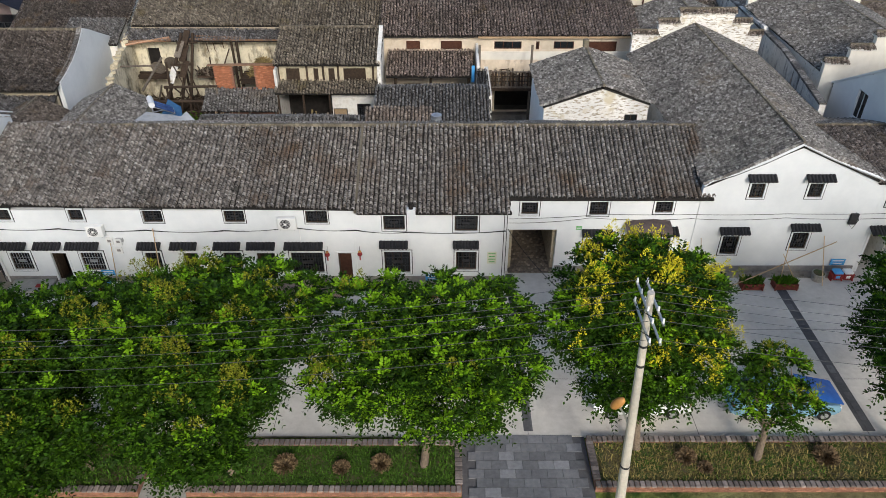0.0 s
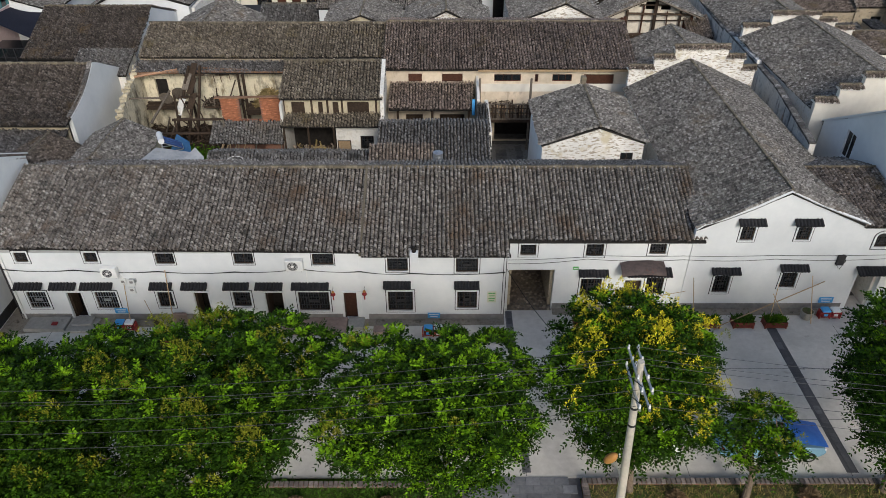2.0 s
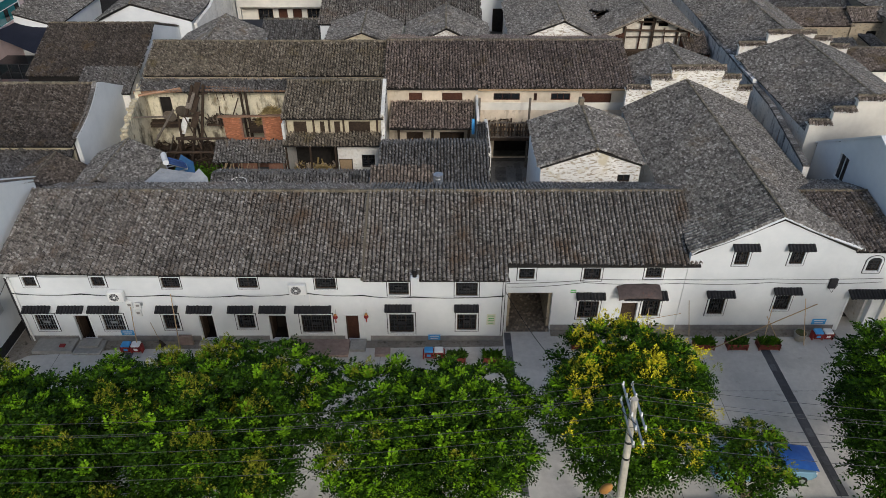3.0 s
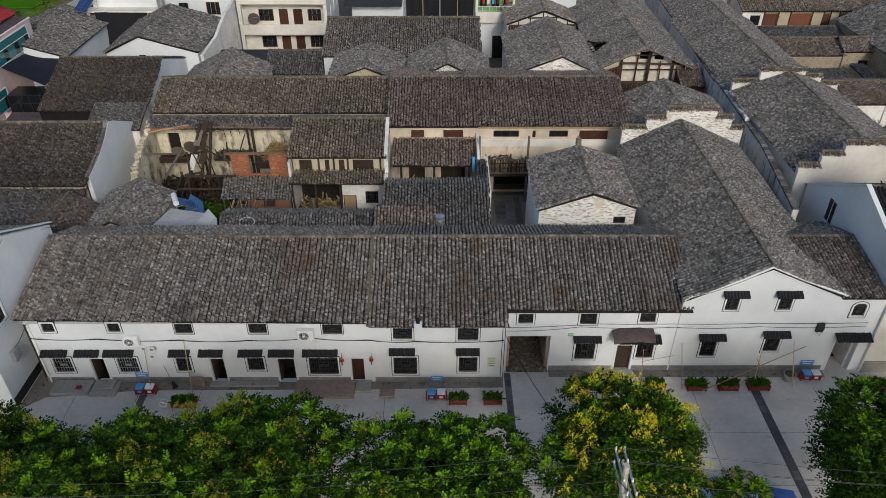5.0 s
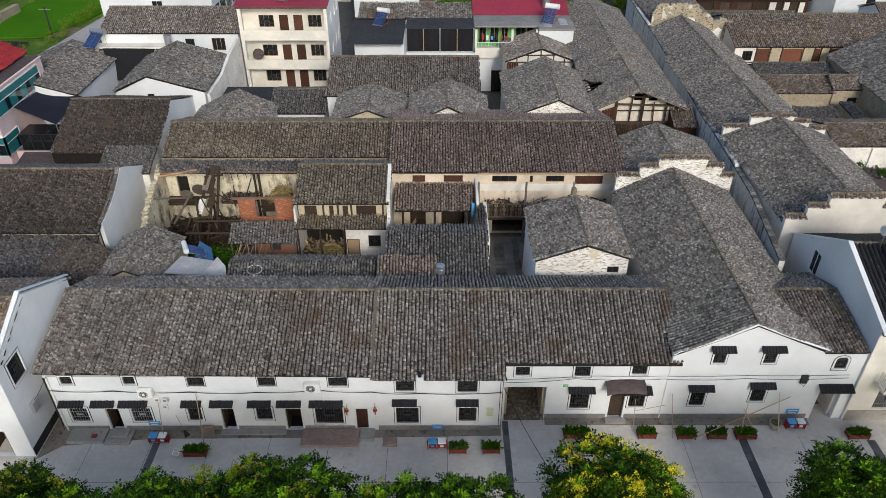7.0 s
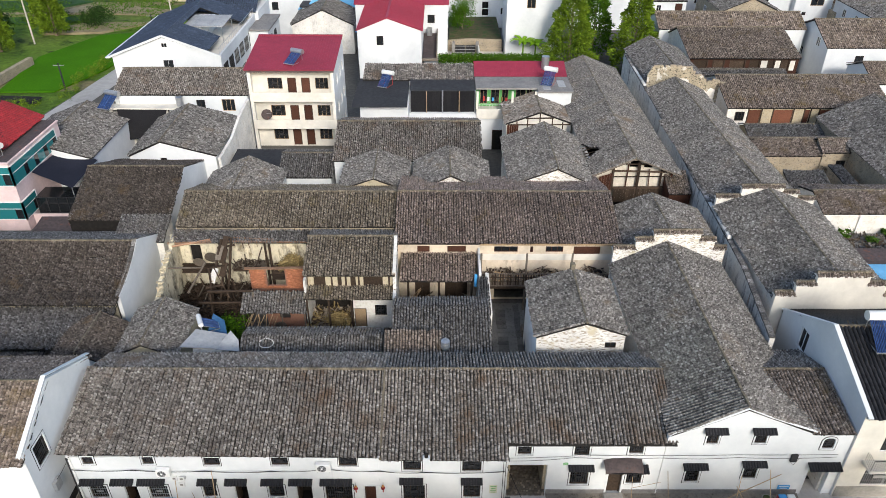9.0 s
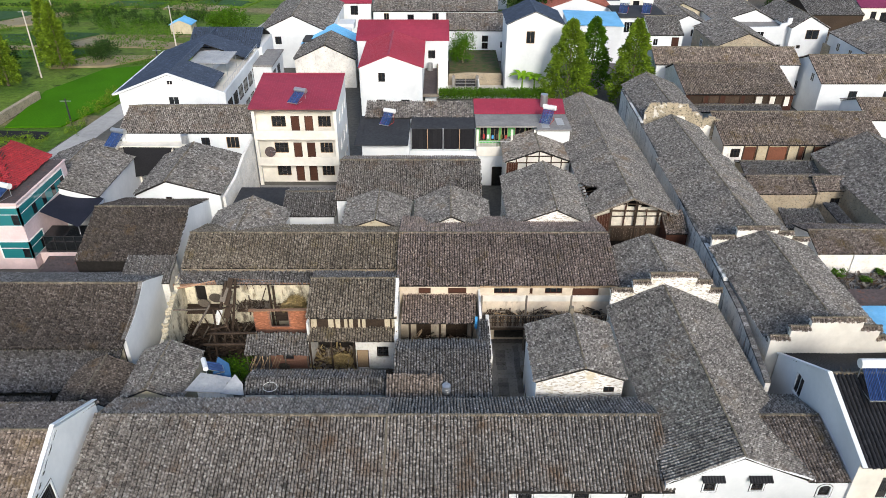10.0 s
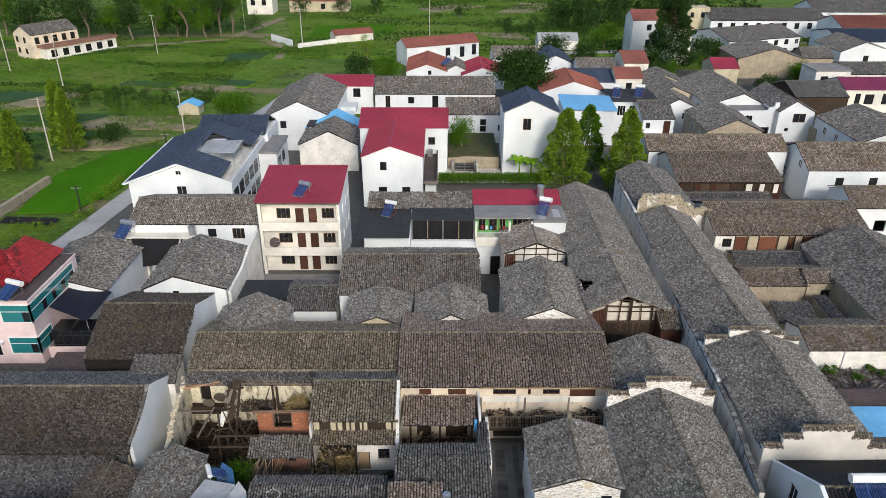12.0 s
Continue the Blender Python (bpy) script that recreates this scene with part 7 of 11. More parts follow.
t = raw("blue_shed_roof", [(39.3, 53.8, 4.6), (52, 53.8, 4.6), (52, 57.9, 4.9), (39.9, 57.9, 4.9), (39.3, 53.8, 4.55), (52, 53.8, 4.55), (52, 57.9, 4.85), (39.9, 57.9, 4.85)],
        [(0, 1, 2, 3), (7, 6, 5, 4), (0, 4, 5, 1), (1, 5, 6, 2), (2, 6, 7, 3), (3, 7, 4, 0)], ROOF_BLUE)
tagged(t, "bright blue steel sheet shed roof", "roof")
for x in (40.0, 45.6, 51.8):
    for y, z in ((54.0, 4.57), (57.7, 4.85)):
        rod("post", (x, y, 0), (x, y, z), 0.06, STEEL, t)
t = raw("purple_shed_roof", [(39.9, 58.0, 4.5), (46.5, 58.0, 4.5), (46.5, 60.9, 4.8), (40.0, 60.9, 4.8), (39.9, 58.0, 4.45), (46.5, 58.0, 4.45), (46.5, 60.9, 4.75), (40.0, 60.9, 4.75)],
        [(0, 1, 2, 3), (7, 6, 5, 4), (0, 4, 5, 1), (1, 5, 6, 2), (2, 6, 7, 3), (3, 7, 4, 0)], RUST_SHEET)
tagged(t, "dark rusty sheet roof of a lean-to", "roof")
for x in (40.2, 43.2, 46.2):
    rod("post", (x, 60.7, 0), (x, 60.7, 4.73), 0.06, STEEL, t)


def timber_row(name, label, x0, x1, ye, ze, yr, zr, yb, doors, mat=CREAM, opening=2.3, **kw):
    """An old timber-fronted house: plaster panels and red-brown doors under deep eaves."""
    holes = [(a, b, ze - opening - 0.5, ze - 0.45) for a, b in doors]
    h = house_x(name, label, x0, x1, ye, ze, yr, zr, yb, ze, walls=WHITE_OLD, front_mat=mat, front_holes=holes, over=0.5, **kw)
    for a, b, c, d in holes:
        box("door_panel", (a, b, ye + 0.62, ye + 0.68, c, d), DOOR_RED if mat is not WOOD_RED else WOOD_DARK, h, "timber door panel")
    for a, b, c, d in holes:
        for x in (a - 0.1, b + 0.1):
            box("post", (x - 0.09, x + 0.09, ye + 0.44, ye + 0.498, c - 0.3, d + 0.2), WOOD_DARK, h)
    return h


yt = box("yard_terrace", (39.9, 62.0, 61.0, 67.38, 0.0, 2.6), PLINTH, None, "", 0.03)
tagged(yt, "stained grey concrete terrace in a narrow yard", "terrace")
debris("clutter", "pots, boards and wire heaped in a yard", 40.4, 52.0, 62.4, 67.0, 2.6, 0.9, 200, (WOOD_GREY, WOOD_DARK, TILE_GREY), 0.6)
for x, y in ((42.4, 66.4), (44.8, 65.2), (47.6, 66.6)):
    bush("bush", "low green bush growing in the yard", x, y, 2.6, 0.8, 0.9, 500, GRASS)
tagged(rod("drain_pipe", (44.3, 67.3, 2.6), (44.3, 67.3, 4.9), 0.07, WHITE_METAL, None), "pale drain pipe on the yard wall", "pipe")
th = timber_row("timber_house", "timber-fronted house with a brown tile roof", 39.2, 62.4, 95.2, 6.0, 102.4, 8.35, 109.0, ((42.5, 44.2), (46.0, 48.7), (50.4, 51.1), (52.5, 54.4), (56.2, 57.6), (59.0, 60.6)), mat=STONE_PANEL, tiles=TILE_BROWN, **FAR)
wall("plaster_bay", (39.5, 95.66), (42.3, 95.66), 0, 5.8, WHITE_OLD, th, 0.035, [(1.1, 2.4, 4.0, 5.3)], "white plastered bay")
window_unit(th, (41.25, 95.66, 4.0), 1.3, 1.3, UX, OUT, frame_mat=WOOD_DARK, bars=3, depth=-0.02)
td = timber_row("timber_house", "timber-fronted house with deep dark eaves", 39.2, 57.4, 114.0, 7.0, 123.2, 9.5, 128.5, ((40.3, 42.3), (43.4, 45.0), (46.2, 48.4), (49.4, 50.8), (52.3, 53.2), (54.4, 55.6)), mat=WOOD_RED, tiles=TILE_BROWN, **FAR)
for a, b in ((51.1, 52.2), (53.3, 54.3), (55.8, 56.6)):
    box("pale_panel", (a, b, 114.45, 114.49, 4.9, 6.5), CREAM, td, "cream panel between dark posts")
house_x("front_shed", "low roof of grey tiles before the timber house", 40.5, 55.0, 89.2, 4.1, 92.0, 5.0, 94.0, 4.2, walls=EARTH, tiles=TILE_GREY, **GREY3)
house_x("stone_house", "small stone house with brown tiles", 39.0, 47.8, 83.0, 4.4, 86.0, 5.6, 88.8, 4.5, walls=STONE, tiles=TILE_BROWN, **GREY3)
sh = house_x("stone_house", "small yellow stone house with one window", 47.2, 55.3, 82.8, 4.9, 85.0, 6.0, 88.0, 4.9, walls=STONE, tiles=TILE_BROWN, front_holes=((49.4, 50.6, 2.6, 3.8),), **GREY3)
window_unit(sh, (50.0, 83.1, 2.6), 1.2, 1.2, UX, OUT)
house_y("grey_roof_house", "house with a wide grey tile roof", 72.5, 93.0, 50.5, 5.6, 66.0, 5.6, 57.5, 9.0, walls=STONE, tiles=TILE_GREY, **FAR)
lean_roof("low_lean_to", "low grey tile roof in a sunken yard", 41.0, 46.0, 76.0, 3.2, 79.5, 4.2, tiles=TILE_GREY, walls=STONE)
lean_roof("low_lean_to", "narrow grey tile roof across a yard", 47.5, 49.2, 74.4, 3.6, 81.5, 4.0, tiles=TILE_GREY, walls=STONE)

# ---- newer houses behind the old ones ----
def sheet_roof(parent, o, along, up, w, l, mat, ribs=0.35, name="roof"):
    """A ribbed steel roof slope."""
    o, a, d = Vector(o), Vector(along).normalized(), Vector(up).normalized()
    n = a.cross(d)
    n = n if n.z > 0 else -n
    V = [o + a * s + d * r - n * k for k in (0.0, 0.10) for s, r in ((0, 0), (w, 0), (w, l), (0, l))]
    base = raw(name, V, [(0, 1, 2, 3), (7, 6, 5, 4), (0, 4, 5, 1), (1, 5, 6, 2), (2, 6, 7, 3), (3, 7, 4, 0)], mat, parent)
    bm = bmesh.new()
    k = int(w / ribs)
    for i in range(k + 1):
        s = w * i / k
        add_beam(bm, o + a * s + n * 0.015, o + a * s + d * l + n * 0.015, 0.05, 0.05)
    tagged(part("ribs", bm, mat, base), kind="stuff")
    return base


def gable_sheet_x(name, label, x0, x1, ye, ze, yr, zr, yb, mat, walls=WHITE, fronts=(), z0=0.0, over=0.3, category="house", side=0.2):
    """A plain plastered house with a ribbed sheet roof, its ridge along x. fronts: windows (x, z, w, h)."""
    h = thing(name, ((x0 + x1) / 2, (ye + yb) / 2, z0), label, category)
    wf, wb = ye + over, yb - over
    k = (zr - ze) / (yr - ye)
    kb = (zr - ze) / (yb - yr)
    zf, zb = ze + k * over - 0.14, ze + kb * over - 0.14
    a, b = x0 + side, x1 - side
    wall("wall", (a + 0.003, wf), (b - 0.003, wf), z0, zf, walls, h, 0.25, [(x - w / 2 - a - 0.003, x + w / 2 - a - 0.003, z, z + hh) for x, z, w, hh in fronts])
    wall("wall", (b - 0.003, wb), (a + 0.003, wb), z0, zb, walls, h, 0.25)
    tz = [(0, zf), (yr - wf, zr - 0.13), (wb - wf, zb)]
    wall("wall", (b, wf + 0.003), (b, wb - 0.003), z0, tz, walls, h, 0.25)
    wall("wall", (a, wb - 0.003), (a, wf + 0.003), z0, [(wb - wf - s, z) for s, z in reversed(tz)], walls, h, 0.25)
    sheet_roof(h, (x0, ye, ze), (1, 0, 0), (0, yr - ye, zr - ze), x1 - x0, math.hypot(yr - ye, zr - ze), mat)
    sheet_roof(h, (x0, yb, ze), (1, 0, 0), (0, yr - yb, zr - ze), x1 - x0, math.hypot(yb - yr, zr - ze), mat)
    beam("ridge", (x0, yr, zr + 0.03), (x1, yr, zr + 0.03), 0.3, mat, h, h=0.08)
    for x, z, w, hh in fronts:
        window_unit(h, (x, wf, z), w, hh, UX, OUT, frame_mat=GREEN_GLASS_FRAME if w < 1.3 else WOOD_DARK, bars=2)
    return h


def gable_sheet_y(name, label, y0, y1, xl, xr, ze, xt, zt, mat, walls=WHITE, fronts=(), z0=0.0, over=0.25, tiles=False, sides=()):
    h = thing(name, ((xl + xr) / 2, (y0 + y1) / 2, z0), label, "house")
    wl, wr = xl + over, xr - over
    kl, kr = (zt - ze) / (xt - xl), (zt - ze) / (xr - xt)
    prof = [(0, ze + kl * over - 0.14), (xt - wl, zt - 0.13), (wr - wl - 0.006, ze + kr * over - 0.14)]
    wall("wall", (wl + 0.003, y0 + 0.15), (wr - 0.003, y0 + 0.15), z0, prof, walls, h, 0.25, [(x - w / 2 - wl - 0.003, x + w / 2 - wl - 0.003, z, z + hh) for x, z, w, hh in fronts])
    wall("wall", (wr - 0.003, y1 - 0.15), (wl + 0.003, y1 - 0.15), z0, [(wr - wl - 0.006 - s, z) for s, z in reversed(prof)], walls, h, 0.25)
    wall("wall", (wr, y0 + 0.153), (wr, y1 - 0.153), z0, prof[2][1], walls, h, 0.25, [(a - y0 - 0.153, b - y0 - 0.153, c, d) for a, b, c, d in sides])
    wall("wall", (wl, y1 - 0.153), (wl, y0 + 0.153), z0, prof[0][1], walls, h, 0.25)
    for x in (xl, xr):
        l = math.hypot(xt - x, zt - ze)
        if tiles:
            slope(h, (x, y0, ze), (0, 1, 0), (xt - x, 0, zt - ze), [(0, 0), (y1 - y0, 0), (y1 - y0, l), (0, l)], mat, 0.42, 0.5, channels=False)
        else:
            sheet_roof(h, (x, y0, ze), (0, 1, 0), (xt - x, 0, zt - ze), y1 - y0, l, mat)
    beam("ridge", (xt, y0, zt + 0.03), (xt, y1, zt + 0.03), 0.3, mat, h, h=0.1)
    for x, z, w, hh in fronts:
        window_unit(h, (x, y0 + 0.15, z), w, hh, UX, OUT, frame_mat=WOOD_DARK, bars=2, rows=1)
    for a, b, c, d in sides:
        window_unit(h, (wr, (a + b) / 2, c), b - a, d - c, (0, 1, 0), (1, 0, 0), frame_mat=GREEN_GLASS_FRAME, bars=2)
    return h


def dish_aerial(base, label):
    """A shallow dish with a thin rim, tipped back on a short stand."""
    h = thing("satellite_dish", base, label, "dish")
    q = pose(base[0], base[1], base[2] + 0.55, 55, 0, 15)
    V, F = [], []
    for k in range(6):
        r = 0.75 * k / 5
        for j in range(20):
            a = 6.2832 * j / 20
            V.append(q @ Vector((r * math.cos(a), r * math.sin(a), 0.28 * (r / 0.75) ** 2)))
    for k in range(5):
        F += [(k * 20 + j, k * 20 + (j + 1) % 20, k * 20 + 20 + (j + 1) % 20, k * 20 + 20 + j) for j in range(20)]
    raw("bowl", V, F, RUST_SHEET, h, smooth=True)
    rod("arm", q @ Vector((0.7, 0, 0.28)), q @ Vector((0, 0, 0.85)), 0.025, STEEL, h)
    rod("stand", Vector(base), q @ Vector((0, 0, 0)), 0.05, STEEL_DARK, h)
    return h


def three_storey():
    """A three-storey cream house with open balconies and a crimson sheet roof."""
    x0, x1, y0, y1 = -26.9, -15.3, 94.2, 105.5
    h = thing("apartment_house", (-21, 100, 0), "three-storey cream house with balconies and a crimson sheet roof", "house")
    fl = (0.0, 3.55, 7.5)
    inner = y0 + 1.5
    win = []
    for z in fl:
        win += [(2.3, 4.3, z + 1.0, z + 2.6), (9.0 - 0.2, 10.8 - 0.2, z + 1.0, z + 2.6), (5.0, 6.2, z + 0.1, z + 2.6), (6.9, 8.1, z + 0.1, z + 2.6)]
    wall("wall", (x0, inner), (x1, inner), 0, 11.4, CREAM, h, 0.2, win)
    for a, b, c, d in win:
        cx = x0 + (a + b) / 2
        if d - c > 2:
            door_unit(h, (cx, inner, c), b - a, d - c, UX, OUT, WOOD_RED)
        else:
            window_unit(h, (cx, inner, c), b - a, d - c, UX, OUT, frame_mat=WOOD_PALE, bars=3, grille=STEEL_DARK)
    sd = [(y, y + 1.2, z + 1.0, z + 2.5) for y in (2.6, 6.0, 8.6) for z in fl]
    wall("wall", (x1, y0), (x1, y1), 0, [(0, 11.6), (y1 - y0 - 0.6, 12.9), (y1 - y0, 12.6)], WHITE, h, 0.2, sd)
    for a, b, c, d in sd:
        window_unit(h, (x1, y0 + (a + b) / 2, c), b - a, d - c, (0, 1, 0), (1, 0, 0), frame_mat=GREEN_GLASS_FRAME)
    wall("wall", (x0, y1), (x0, y0), 0, [(0, 12.6), (0.6, 12.9), (y1 - y0, 11.6)], WHITE, h, 0.2)
    wall("wall", (x1 - 0.21, y1), (x0 + 0.21, y1), 0, 12.6, CREAM, h, 0.2)
    for z in (3.45, 7.4):
        s = box("balcony_slab", (x0 + 0.205, x1 - 0.205, y0, inner - 0.005, z - 0.15, z + 0.1), CREAM, h)
        box("parapet", (x0 + 0.02, x1 - 0.02, y0 - 0.12, y0 - 0.002, z - 0.2, z + 1.15), CREAM, s, "", 0.02)
    for x in (x0 + 0.25, x1 - 0.25):
        box("pillar", (x - 0.2, x + 0.2, y0 - 0.01, y0 + 0.35, 0, 11.5), CREAM, h, "", 0.02)
    l = math.hypot(10.8, 1.5)
    sheet_roof(h, (x0 - 0.3, y0 - 0.2, 11.75), (1, 0, 0), (0, 10.8, 1.5), x1 - x0 + 0.5, l, ROOF_RED)
    beam("ridge", (x0 - 0.3, y0 + 10.6, 13.28), (x1 + 0.2, y0 + 10.6, 13.28), 0.35, ROOF_RED, h, h=0.14)
    box("fascia", (x0 - 0.2, x1 + 0.1, y0 - 0.1, y0 + 0.02, 11.35, 11.62), RUST_SHEET, h)
    box("terrace", (x0 - 0.5, x1 + 0.8, y0 - 2.6, y0 - 0.13, -0.02, 0.25), PLINTH, h)
    dish_aerial((-25.0, 94.5, 4.62), "old brown dish aerial standing on the balcony")
    for k in range(2):
        b = box("air_conditioner", (-19.6 + 1.1 * k, -18.7 + 1.1 * k, 94.5, 94.85, 7.55, 8.25), WHITE_METAL, None, "", 0.03)
        tagged(b, "white air conditioner unit standing on a balcony", "air conditioner")
        rod("fan_ring", (-19.2 + 1.1 * k, 94.49, 7.9), (-19.2 + 1.1 * k, 94.47, 7.9), 0.28, STEEL_DARK, b, n=16)
    return h


three_storey()
solar_heater(-20.9, 96.2, 12.05, 1.6, tilt=25, turn=-25, tank=STEEL, label="grey solar water heater on a crimson roof", s=1.4)


def white_two_storey():
    """The white house left of the three-storey one, with a shaded yard before it."""
    h = house_x("white_house", "white two-storey house with a grey tile roof", -46.0, -27.2, 94.6, 8.0, 100.2, 9.9, 106.0, 8.0, walls=WHITE, tiles=TILE, over=0.3,
                front_holes=((-34.6, -33.4, 5.9, 7.2), (-31.1, -29.3, 5.6, 7.3), (-44.0, -42.4, 4.4, 6.2), (-40.8, -38.6, 4.4, 6.6)), **FAR)
    window_unit(h, (-34.0, 94.9, 5.9), 1.2, 1.3, UX, OUT, frame_mat=WOOD_DARK)
    window_unit(h, (-30.2, 94.9, 5.6), 1.8, 1.7, UX, OUT, frame_mat=WOOD_PALE, bars=3)
    window_unit(h, (-43.2, 94.9, 4.4), 1.6, 1.8, UX, OUT, frame_mat=CREAM, bars=2)
    window_unit(h, (-39.7, 94.9, 4.4), 2.2, 2.2, UX, OUT, frame_mat=WOOD_RED, bars=3)
    box("sun_porch", (-46.2, -36.2, 93.2, 94.88, 6.4, 6.65), CREAM, h, "cream concrete porch roof")
    for x in (-46.0, -43.6, -38.4, -36.4):
        box("pillar", (x - 0.18, x + 0.18, 93.3, 93.65, 0, 6.4), CREAM, h)
    return h


white_two_storey()
solar_heater(-46.2, 93.6, 6.66, 2.0, tilt=32, turn=-20, tank=STEEL, label="grey solar water heater with blue tubes on a porch", s=1.5)
t = rod("water_tank", (-36.6, 94.2, 6.66), (-36.6, 94.2, 7.9), 0.5, STEEL, None, n=18)
tagged(t, "steel water tank on a porch roof", "tank")


def net(name, label, corners, mat, sag=0.6, n=10):
    """A hung cloth: a thin sheet that sags between four corners."""
    A, B, C, D = [Vector(c) for c in corners]
    V, F = [], []
    for k in (0, 0.02):
        for j in range(n + 1):
            for i in range(n + 1):
                u, v = i / n, j / n
                p = A.lerp(B, u).lerp(D.lerp(C, u), v)
                V.append(p - Vector((0, 0, sag * 16 * u * (1 - u) * v * (1 - v) + k + 0.05 * noise.noise(p * 0.9))))
    m = (n + 1) ** 2
    for j in range(n):
        for i in range(n):
            q = [j * (n + 1) + i, j * (n + 1) + i + 1, (j + 1) * (n + 1) + i + 1, (j + 1) * (n + 1) + i]
            F += [q, [v + m for v in reversed(q)]]
    return tagged(raw(name, V, F, mat, smooth=True), label, "shade net")


net("shade_net", "black shade net hung before a white house", ((-44.4, 92.0, 2.4), (-39.4, 92.4, 3.0), (-38.2, 93.15, 6.45), (-45.0, 93.15, 6.5)), NET, 0.5)
net("shade_net", "blue-black shade net strung over a yard", ((-48.3, 75.4, 5.9), (-44.0, 75.2, 3.9), (-42.9, 80.5, 5.0), (-48.3, 83.0, 5.4)), BLUE_BLACK, 0.35)
for x, y, z in ((-44.0, 75.2, 3.9), (-42.9, 80.5, 5.0)):
    tagged(rod("net_pole", (x, y, 0), (x, y, z + 0.05), 0.05, STEEL, None), "steel pole holding a shade net", "pole")


def pink_house():
    """The pink tiled house at the edge, with teal glazed bays and a red roof set back from the walls."""
    h = thing("pink_house", (-58, 78, 0), "pink tiled house with teal glazed bays and a red roof", "house")
    x1, y0, y1 = -48.4, 72.0, 84.0
    z = 8.55
    box("body", (-75, x1, y0, y1, 0, z), PINK, h, "", 0.03)
    box("roof_edge", (-75.1, x1 + 0.12, y0 - 0.12, y1 + 0.1, z + 0.002, z + 0.16), PINK, h, "pink roof edge", 0.03)
    box("flat_roof", (-74.9, x1 - 0.1, y0 + 0.1, y1 - 0.1, z + 0.162, z + 0.22), RUST_SHEET, h, "dark weathered flat roof strip")
    kw = dict(col=0.36, row=0.40, tile_h=0.06)
    slope(h, (-75, y0 + 2.6, z + 0.5), (1, 0, 0), (0, 6.0, 2.0), [(0, 0), (25.0, 0), (21, 6.3), (0, 6.3)], TILE_RED, **kw)
    slope(h, (x1 - 1.5, y0 + 2.6, z + 0.5), (0, 1, 0), (-4.6, 0, 2.0), [(0, 0), (10, 0), (10, 5.0), (5.2, 5.0)], TILE_RED, **kw)
    # teal glazing round the corner, on both floors, in white frames
    for zz, hh, ye in ((1.6, 2.2, y0 + 3.0), (5.9, 2.3, y0 + 10.6)):
        for (ax, ay), (bx, by) in (((x1 - 3.4, y0 - 0.06), (x1 + 0.06, y0 - 0.06)), ((x1 + 0.06, y0 - 0.06), (x1 + 0.06, ye))):
            a, b = Vector((ax, ay, 0)), Vector((bx, by, 0))
            win = beam("window", a + Vector((0, 0, zz + hh / 2)), b + Vector((0, 0, zz + hh / 2)), 0.12, PANE_TEAL, h, "teal tinted glazing", h=hh)
            n = max(3, round((b - a).length / 1.25))
            for i in range(n + 1):
                p = a.lerp(b, i / n)
                w = 0.09 if i in (0, n) else 0.055
                box("mullion", (p.x - w, p.x + w, p.y - w, p.y + w, zz, zz + hh), WHITE_METAL, win)
                if 0 < i < n and i % 2 == 0:
                    c = a.lerp(b, (i + 0.5) / n)
                    box("dark_pane", (c.x - 0.085 if bx == ax else c.x - 0.4, c.x + 0.085 if bx == ax else c.x + 0.4, c.y - 0.4 if bx == ax else c.y - 0.085, c.y + 0.4 if bx == ax else c.y + 0.085, zz + 0.1, zz + hh * 0.6), PANE, win, "open sash showing a dark room")
            for k in (0.0, 0.62, 1.0):
                beam("transom", a + Vector((0, 0, zz + hh * k)), b + Vector((0, 0, zz + hh * k)), 0.17, WHITE_METAL, win, h=0.08)
    for x in (-53.6, -56.6):
        window_unit(h, (x, y0, 1.2), 1.3, 1.6, UX, OUT, frame_mat=WHITE_METAL, depth=-0.02)
        window_unit(h, (x, y0, 5.4), 1.3, 1.6, UX, OUT, frame_mat=WHITE_METAL, depth=-0.02)
    box("hood", (-57.6, -52.4, y0 - 0.8, y0 - 0.002, 3.2, 3.3), WHITE_METAL, h)
    box("yard_wall", (x1 + 0.1, x1 + 7.0, 73.2, 73.45, 0, 1.5), PINK, h)
    # dark glazed lean-to under the net
    g0 = box("glazed_porch", (x1 + 0.1, x1 + 6.2, 74.6, 77.2, 0, 3.0), PANE, h, "dark glazed porch")
    for i in range(6):
        box("porch_post", (x1 + 0.12 + 1.2 * i, x1 + 0.2 + 1.2 * i, 74.52, 74.598, 0, 3.05), STEEL_DARK, g0)
    for zz in (1.0, 2.95):
        box("porch_rail", (x1 + 0.12, x1 + 6.2, 74.50, 74.518, zz, zz + 0.08), STEEL_DARK, g0)
    return h


pink_house()
solar_heater(-51.0, 73.0, 8.77, 2.0, tilt=24, turn=-20, tank=WHITE_METAL, label="solar water heater with a white tank on the pink house", s=1.4)
t = raw("rusty_shed_roof", [(-45.0, 66.3, 2.8), (-40.2, 66.6, 2.7), (-41.6, 70.0, 3.1), (-45.2, 69.8, 3.2), (-45.0, 66.3, 2.75), (-40.2, 66.6, 2.65), (-41.6, 70.0, 3.05), (-45.2, 69.8, 3.15)],
        [(0, 1, 2, 3), (7, 6, 5, 4), (0, 4, 5, 1), (1, 5, 6, 2), (2, 6, 7, 3), (3, 7, 4, 0)], RUST_SHEET)
tagged(t, "rusty corrugated sheet roof of a small shed", "roof")
for x, y in ((-44.8, 66.5), (-40.8, 66.8), (-41.9, 69.7), (-45.0, 69.6)):
    rod("post", (x, y, 0), (x, y, 2.55), 0.06, WOOD_DARK, t)


